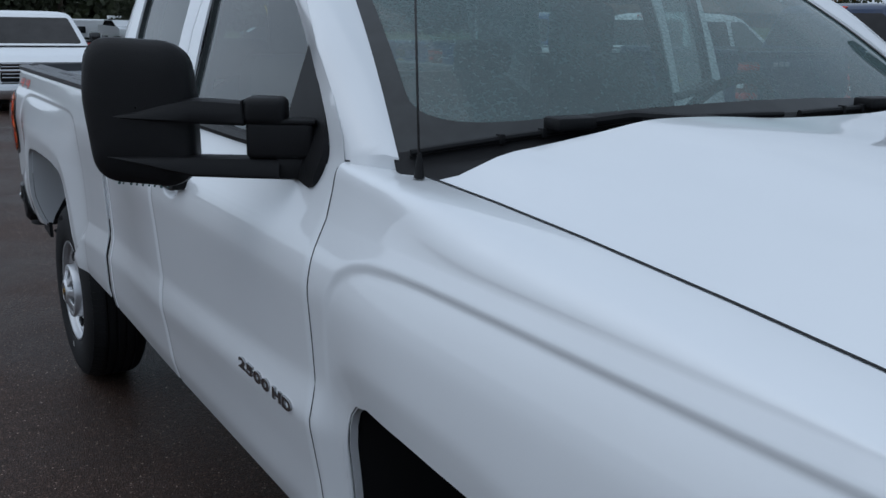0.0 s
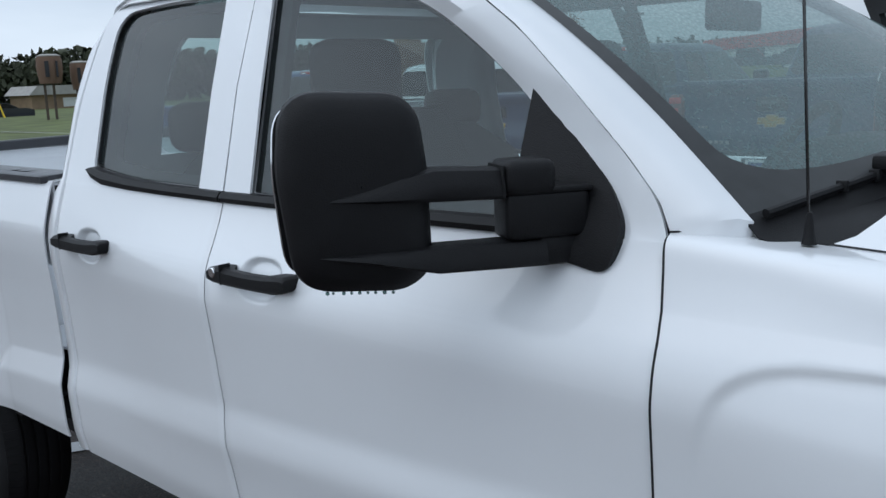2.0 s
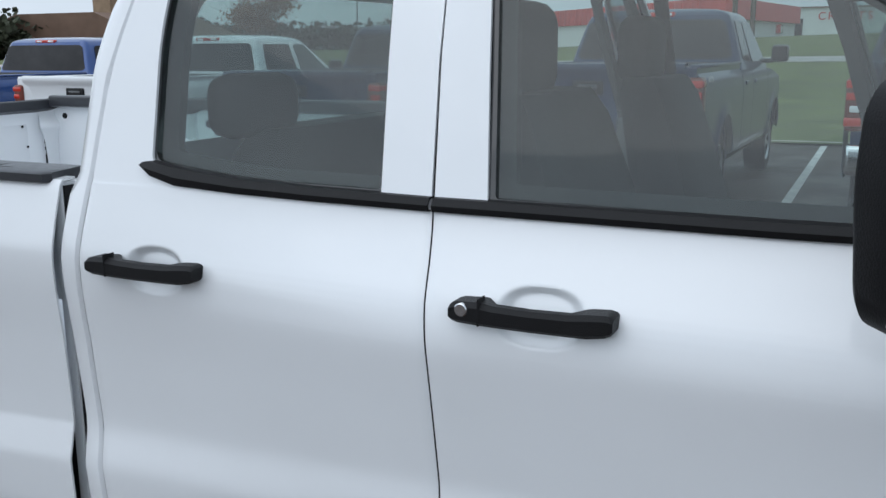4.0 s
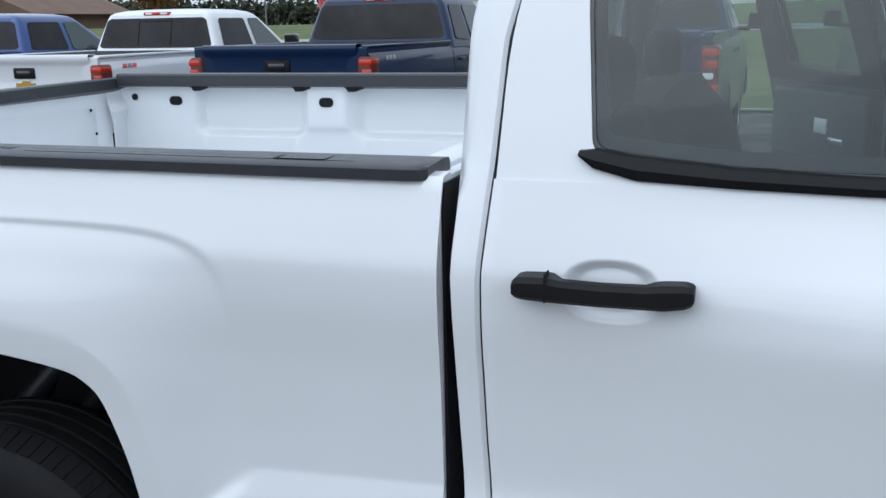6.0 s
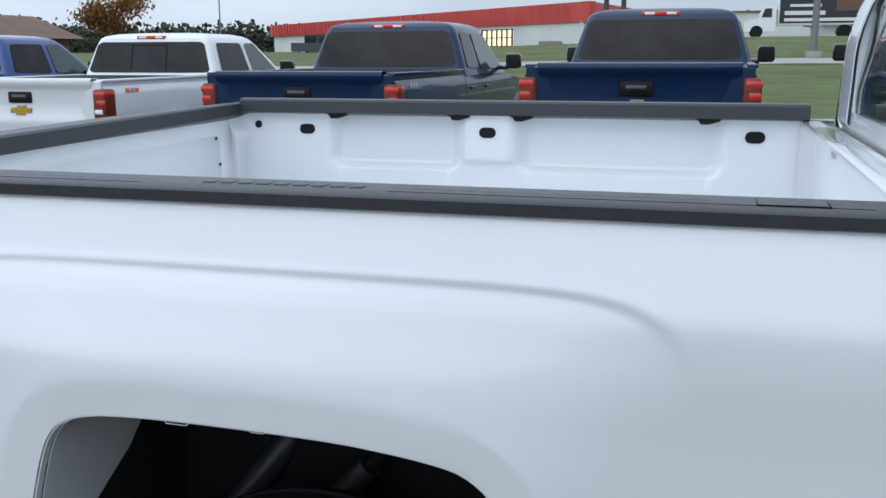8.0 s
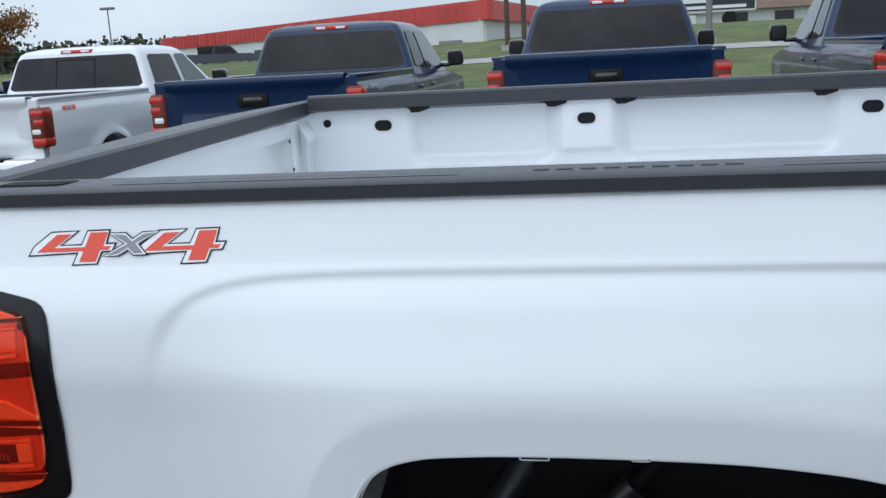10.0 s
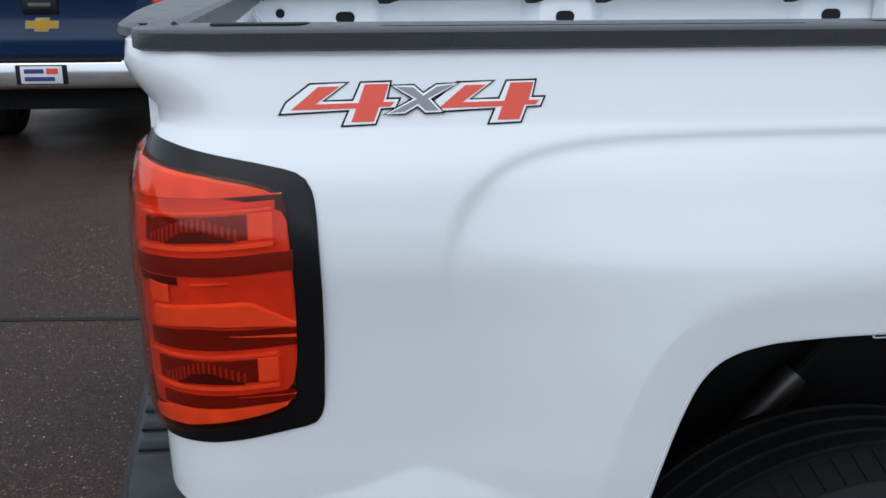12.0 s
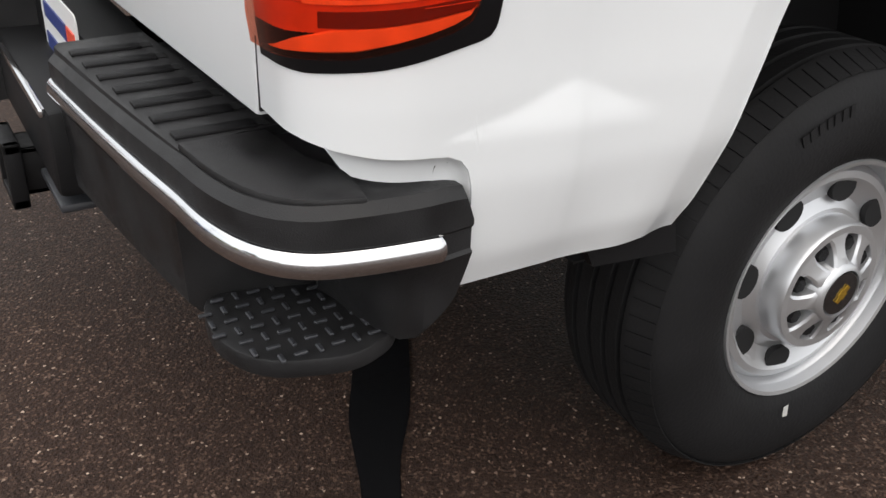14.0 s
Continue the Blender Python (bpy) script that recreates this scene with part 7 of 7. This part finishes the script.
# small vehicles far off
def car(x, y, z, turn, paint, label, kind="pickup"):
    c = thing("distant_car", label, "car")
    L = 5.4 if kind == "pickup" else 4.6
    body = prism(rounded([(-L / 2, 0.42), (L / 2, 0.42), (L / 2, 0.92), (L / 2 - 0.5, 1.05), (-L / 2, 1.12)], 0.12), 1.8, "xz", -0.9, 0.0)
    part("body", body, paint, c)
    cab = [(-0.75, 1.0), (1.35, 1.0), (0.7, 1.68), (-0.6, 1.70)] if kind == "pickup" else [(-2.0, 1.0), (1.4, 1.0), (0.5, 1.46), (-1.3, 1.46)]
    part("cab", prism(rounded(cab, 0.12), 1.56, "xz", -0.78), paint, c)
    gl = [(a * 0.86 + 0.04, 1.0 + (b - 1.0) * 0.84 + 0.03) for a, b in cab]
    part("windows", prism(rounded(gl, 0.08), 1.60, "xz", -0.80), DARKGLASS, c)
    for q in (-L / 2 + 0.95, L / 2 - 0.95):
        for s in (-0.86, 0.66):
            part("wheel", lathe([(0.0, s), (0.34, s), (0.36, s + 0.03), (0.36, s + 0.2), (0.0, s + 0.2)], 20, center=(q, 0, 0.36)), RUBBER, c)
            part("rim", lathe([(0.0, s - 0.01 if s < 0 else s + 0.21), (0.2, s - 0.01 if s < 0 else s + 0.21), (0.2, s + 0.1)], 14, center=(q, 0, 0.36)), ALLOY, c)
    c.matrix_world = pose(x, y, z, 0, 0, turn)
    return c


car(-8.4, 80, lie(-8.4, 80) + 0.02, 180, PAINT_RED, "red pickup parked on the lawn by the store")
car(-29.5, 70, lie(-29.5, 70) - 0.35, 20, PAINT_DARK, "dark pickup parked beside the red fascia shop")
car(-20.5, 60, lie(-20.5, 60) - 0.3, 10, PAINT_DARK, "dark sedan on the far lot", "sedan")
car(-66, 27.2, GZ - 0.45, 80, PAINT_DARK, "dark blue sedan on the road by the woods", "sedan")
car(-66, 18.8, GZ - 0.06, 160, PAINT_DARK, "dark pickup beside the billboard")
car(-26.5, 3.5, GZ - 0.15, 84, PAINT_RED, "red off-road car on the neighbouring lot")
car(-62, 15.0, GZ - 0.05, 4, PAINT_WHITE, "white car on the neighbouring lot", "sedan")

# box truck by the road
bt = thing("box_truck", "white box truck with a dark printed side", "truck")
part("box", box(0, 7.2, -1.2, 1.2, 1.0, 3.75, 0.03), PAINT_WHITE, bt)
part("printed_side", box(0.12, 7.08, -1.22, -1.2, 1.15, 3.6), WINDARK, bt, "dark printed panel")
part("picture", box(4.4, 6.9, -1.24, -1.22, 2.1, 3.45), BROWNROOF, bt)
for x0, x1, z0, z1 in ((0.5, 3.6, 1.80, 2.12), (0.5, 6.4, 1.30, 1.55), (0.9, 3.3, 2.45, 2.65), (1.2, 3.0, 3.05, 3.3)):
    part("lettering_bar", box(x0, x1, -1.235, -1.22, z0, z1), PAPERWHITE, bt)
part("cab", prism(rounded([(-2.6, 0.5), (-0.15, 0.5), (-0.15, 2.6), (-1.1, 2.6), (-1.5, 1.6), (-2.6, 1.35)], 0.1), 2.2, "xz", -1.1), PAINT_WHITE, bt)
part("cab_window", prism([(-1.25, 1.65), (-0.45, 1.65), (-0.45, 2.35), (-1.0, 2.35)], 2.24, "xz", -1.12), WINDARK, bt)
for q in (-1.6, 5.2):
    part("wheel", lathe([(0.0, -1.2), (0.48, -1.2), (0.5, -1.1), (0.5, 1.1), (0.48, 1.2), (0.0, 1.2)], 24, center=(q, 0, 0.5)), RUBBER, bt)
bt.matrix_world = pose(5.3, 83, lie(5.3, 83) + 0.02, 0, 0, 0)
# poles and signs
def pole(x, y, z, h, r, label, arms=0, mt=None, turn=0, name="light_pole"):
    p = thing(name, label, "pole")
    part("shaft", tube([(0, 0, 0), (0, 0, h)], r, 12, r2=r * 0.7), mt or POLE, p)
    if arms == 1:
        part("lamp_head", box(-0.5, 0.5, -0.15, 0.15, h - 0.05, h + 0.12, 0.04), POLE, p)
    for k in range(arms if arms > 1 else 0):
        part("cross_arm", box(-1.2, 1.2, -0.06, 0.06, h - 0.5 - 0.75 * k, h - 0.38 - 0.75 * k), BARK, p)
        for q in (-1.05, -0.5, 0.5, 1.05):
            part("insulator", box(q - 0.05, q + 0.05, -0.05, 0.05, h - 0.62 - 0.75 * k, h - 0.5 - 0.75 * k), POLE, p)
    part("footing", lathe([(r * 2.4, 0), (r * 2.4, 0.3), (0, 0.3)], 14, "z"), CONCRETE, p)
    p.matrix_world = pose(x, y, z, 0, 0, turn)


pole(-33.3, 60, 1.2, 4.4, 0.06, "thin grey lot light pole", 1)
pole(4.9, 46, lie(4.9, 46), 14, 0.16, "tall grey light pole on the lawn")
pole(-4.2, 50, lie(-4.2, 50), 12, 0.14, "tall brown sign pole", mt=BARK)
pole(-5.1, 50, lie(-5.1, 50), 12, 0.14, "tall brown sign pole", mt=BARK)
pole(-70, 23.9, GZ, 9.5, 0.17, "wooden utility pole with cross arms", 3, BARK, 75, "utility_pole")
pole(-20, 15.8, GZ, 9, 0.12, "wooden pole beside the lot", mt=BARK, name="utility_pole")
sg = thing("billboard", "yellow billboard with blue lettering on posts", "sign")
part("panel", box(-2.1, 2.1, -0.1, 0.1, 2.2, 4.55, 0.03), SIGNYELLOW, sg, "yellow panel")
for k in range(7):
    part("lettering_bar", box(-1.6 + 0.42 * k, -1.28 + 0.42 * k, -0.14, -0.1, 3.55 + 0.04 * k, 4.15 + 0.04 * k), SIGNBLUE, sg)
part("sign_stripe", box(-2.0, 2.0, -0.13, -0.1, 2.45, 2.68), SIGNBLUE, sg)
part("car_picture", box(0.2, 1.8, -0.13, -0.1, 2.85, 3.3, 0.02), REDROOF, sg)
letters("AUTO SALES", -1.75, -0.12, 2.95, 0.34, WINDARK, sg, 0, 0.02)
for q in (-1.3, 1.3):
    part("post", tube([(q, 0.1, 0), (q, 0.1, 2.3)], 0.1, 8), POLE, sg)
sg.matrix_world = pose(-70.6, 22.9, GZ - 0.28, 0, 0, 70)
for bx, by, bz, k in ((-50, 23.85, 2.15, 1.0), (-50, 25.7, 1.75, 0.85)):
    br = thing("barrel_sign", "brown wooden barrel-shaped sign on two posts", "sign", "barrel signs")
    part("barrel", lathe([(0.0, 0.0), (0.60, 0.0), (0.68, 0.5), (0.72, 0.9), (0.69, 1.35), (0.62, 1.58), (0.0, 1.60)], 18, "z"), BROWNROOF, br)
    part("lid", lathe([(0.0, 1.66), (0.45, 1.64), (0.66, 1.56), (0.66, 1.52), (0.0, 1.5)], 18, "z"), CONCRETE, br, "pale rounded lid")
    part("slot", box(0.66, 0.74, -0.28, -0.06, 0.35, 1.25), WINDARK, br)
    part("slot", box(0.60, 0.70, 0.30, 0.42, 0.35, 1.25), WINDARK, br)
    for q in (-0.35, 0.12):
        part("post", box(-0.08, 0.08, q - 0.07, q + 0.07, -bz, 0.02), BARK, br)
    br.matrix_world = pose(bx, by, bz, 0, 0, -22) @ Matrix.Diagonal((k, k, 1.0, 1.0))
sh = thing("small_house", "small tan house with a grey roof", "house")
part("wall", box(-95, -90, 40.4, 46.5, 0.0, 1.5), TAN, sh)
part("roof", prism([(40.0, 1.45), (47.0, 1.45), (46.2, 2.35), (40.9, 2.35)], 6, "yz", -95.5), CONCRETE, sh)
part("garage_door", box(-90.1, -89.95, 43.6, 45.2, 0.2, 1.1), SIDING, sh)
gy = part("guy_guard", tube([(-60, 25.2, 0.0), (-61, 24.8, 2.6)], 0.06, 8), SIGNYELLOW, None)
tagged(gy, "yellow guard on a slanting guy wire", "guy wire")
rv = thing("camper", "white camper trailer with small windows", "camper")
part("body", box(-4.2, 4.2, -1.2, 1.2, 0.5, 2.35, 0.15, 3), PAINT_WHITE, rv)
for q in (-2.8, -0.4, 2.2):
    part("window", box(q - 0.5, q + 0.5, -1.23, -1.19, 1.3, 1.8, 0.01), WINDARK, rv)
part("roof_unit", box(-0.5, 0.5, -0.4, 0.4, 2.35, 2.65, 0.06), SIDING, rv)
for q in (-0.6, 0.6):
    part("wheel", lathe([(0, -1.22), (0.35, -1.22), (0.36, -1.1), (0.36, 1.1), (0.35, 1.22), (0, 1.22)], 18, center=(q, 0, 0.36)), RUBBER, rv)
rv.matrix_world = pose(-74, 17.3, GZ - 0.95, 0, 0, 84)
st = thing("slatted_sign", "weathered grey wooden slatted sign on the grass", "sign")
for q in (-0.22, 0.22):
    part("post", box(-0.04, 0.04, q - 0.035, q + 0.035, 0, 1.32), CONCRETE, st)
for k in range(6):
    part("slat", box(0.041, 0.065, -0.29, 0.29, 0.18 + 0.195 * k, 0.34 + 0.195 * k, 0.004), CONCRETE, st)
st.matrix_world = pose(-40, 10.95, GZ, 0, 0, 8)


# ---- trees ----
def leaf_mass(rng, count, place, size):
    """Many small leaf clumps, each a bent quad pair."""
    bm = bmesh.new()
    for _ in range(count):
        c = Vector(place(rng))
        s = size * (0.6 + 0.8 * rng.random())
        m = Euler((rng.random() * 6.3, rng.random() * 6.3, rng.random() * 6.3)).to_matrix()
        v = [bm.verts.new(c + m @ Vector(p) * s) for p in ((-1, -0.6, 0), (0.1, -0.8, 0.25), (1, -0.3, 0), (0.8, 0.7, 0.2), (-0.3, 0.9, -0.2))]
        bm.faces.new(v)
    return bm


def tree(x, y, z, h, w, seed, leaf, count, size, label, bare=False):
    rng = random.Random(seed)
    t = thing("tree", label, "tree")
    part("trunk", tube([(0, 0, 0), (0.05 * h * rng.uniform(-1, 1), 0, h * 0.35), (0.04 * h * rng.uniform(-1, 1), 0, h * 0.8)], h * 0.028, 8, r2=h * 0.008), BARK, t)
    ends = []
    for k in range(11):
        a = rng.random() * 6.3
        z0 = h * rng.uniform(0.25, 0.7)
        r = w * rng.uniform(0.35, 0.85)
        e = (r * math.cos(a), r * math.sin(a), min(h * 0.97, z0 + h * rng.uniform(0.12, 0.35)))
        ends.append(e)
        part("limb", tube([(0, 0, z0), (e[0] * 0.5, e[1] * 0.5, (z0 + e[2]) / 2 + 0.04 * h), e], h * 0.010, 6, r2=h * 0.003), BARK, t)
    def place(r):
        e = r.choice(ends)
        k = w * 0.38
        return (e[0] + r.gauss(0, k * 0.55), e[1] + r.gauss(0, k * 0.55), max(h * 0.22, e[2] + r.gauss(0, h * 0.085)))
    part("crown", leaf_mass(rng, count, place, size), leaf, t, smooth=False)
    t.matrix_world = pose(x, y, z, 0, 0, 0)
    return t


def conifer(x, y, z, h, w, seed, count, size):
    rng = random.Random(seed)
    t = thing("conifer", "tall dark pine with drooping open branches", "tree")
    part("trunk", tube([(0, 0, 0), (0, 0, h)], h * 0.02, 8, r2=h * 0.004), BARK, t)
    tiers = [(h * (0.22 + 0.76 * k / 11), w * (1.0 - 0.88 * k / 11) * rng.uniform(0.75, 1.15)) for k in range(12)]
    def place(r):
        zz, ww = r.choice(tiers)
        a, d = r.random() * 6.3, ww * math.sqrt(r.random())
        return (d * math.cos(a), d * math.sin(a), zz - 0.12 * d + r.gauss(0, h * 0.012))
    part("crown", leaf_mass(rng, count, place, size), EVERGREEN, t, smooth=False)
    t.matrix_world = pose(x, y, z, 0, 0, 0)


tree(-48.5, 70, 1.4, 4.9, 2.9, 4, FOLIAGE, 5200, 0.09, "small maple with thin orange autumn leaves")
tree(-82, 26.2, GZ, 8.2, 3.6, 7, EVERGREEN, 11000, 0.10, "broad dark leafy tree behind the billboard")
tree(-78, 21.2, GZ, 3.9, 2.2, 8, EVERGREEN, 7000, 0.09, "dark bushy tree by the billboard")
conifer(-66, 16.9, GZ, 5.5, 2.0, 3, 7000, 0.075)
tree(-62, 11.2, GZ, 8.5, 3.2, 9, EVERGREEN, 15000, 0.115, "dense dark tree beside the lot")
tree(-58, 6.4, GZ, 10.0, 4.4, 10, EVERGREEN, 15000, 0.12, "dense dark tree beside the lot")
tree(-60, 1.8, GZ, 10.0, 4.6, 12, EVERGREEN, 13000, 0.12, "dense dark tree beside the lot")
rng = random.Random(11)


def wood_place(x0, x1, y0, y1, h):
    def f(r):
        u = r.random()
        x, y = x0 + (x1 - x0) * u, y0 + (y1 - y0) * u
        top = h * (0.78 + 0.16 * math.sin(u * 37.0) + 0.10 * math.sin(u * 91.0 + 1) + 0.06 * math.sin(u * 230))
        return (x + r.gauss(0, 2.2), y + r.gauss(0, 2.2), GZ + top * math.sqrt(r.random()))
    return f


for k, (x0, x1, y0, y1, h, n) in enumerate(((-112, -100, 34, 130, 6.6, 20000), (-96, -100, -40, 36, 5.6, 14000), (-120, -60, 150, 175, 7.0, 9000), (-60, 60, 180, 190, 8.0, 12000))):
    ob = obj("woods", leaf_mass(rng, n, wood_place(x0, x1, y0, y1, h), 0.40), EVERGREEN, smooth=False)
    tagged(ob, "dense dark mixed woods in the distance", "woods", kind="stuff")
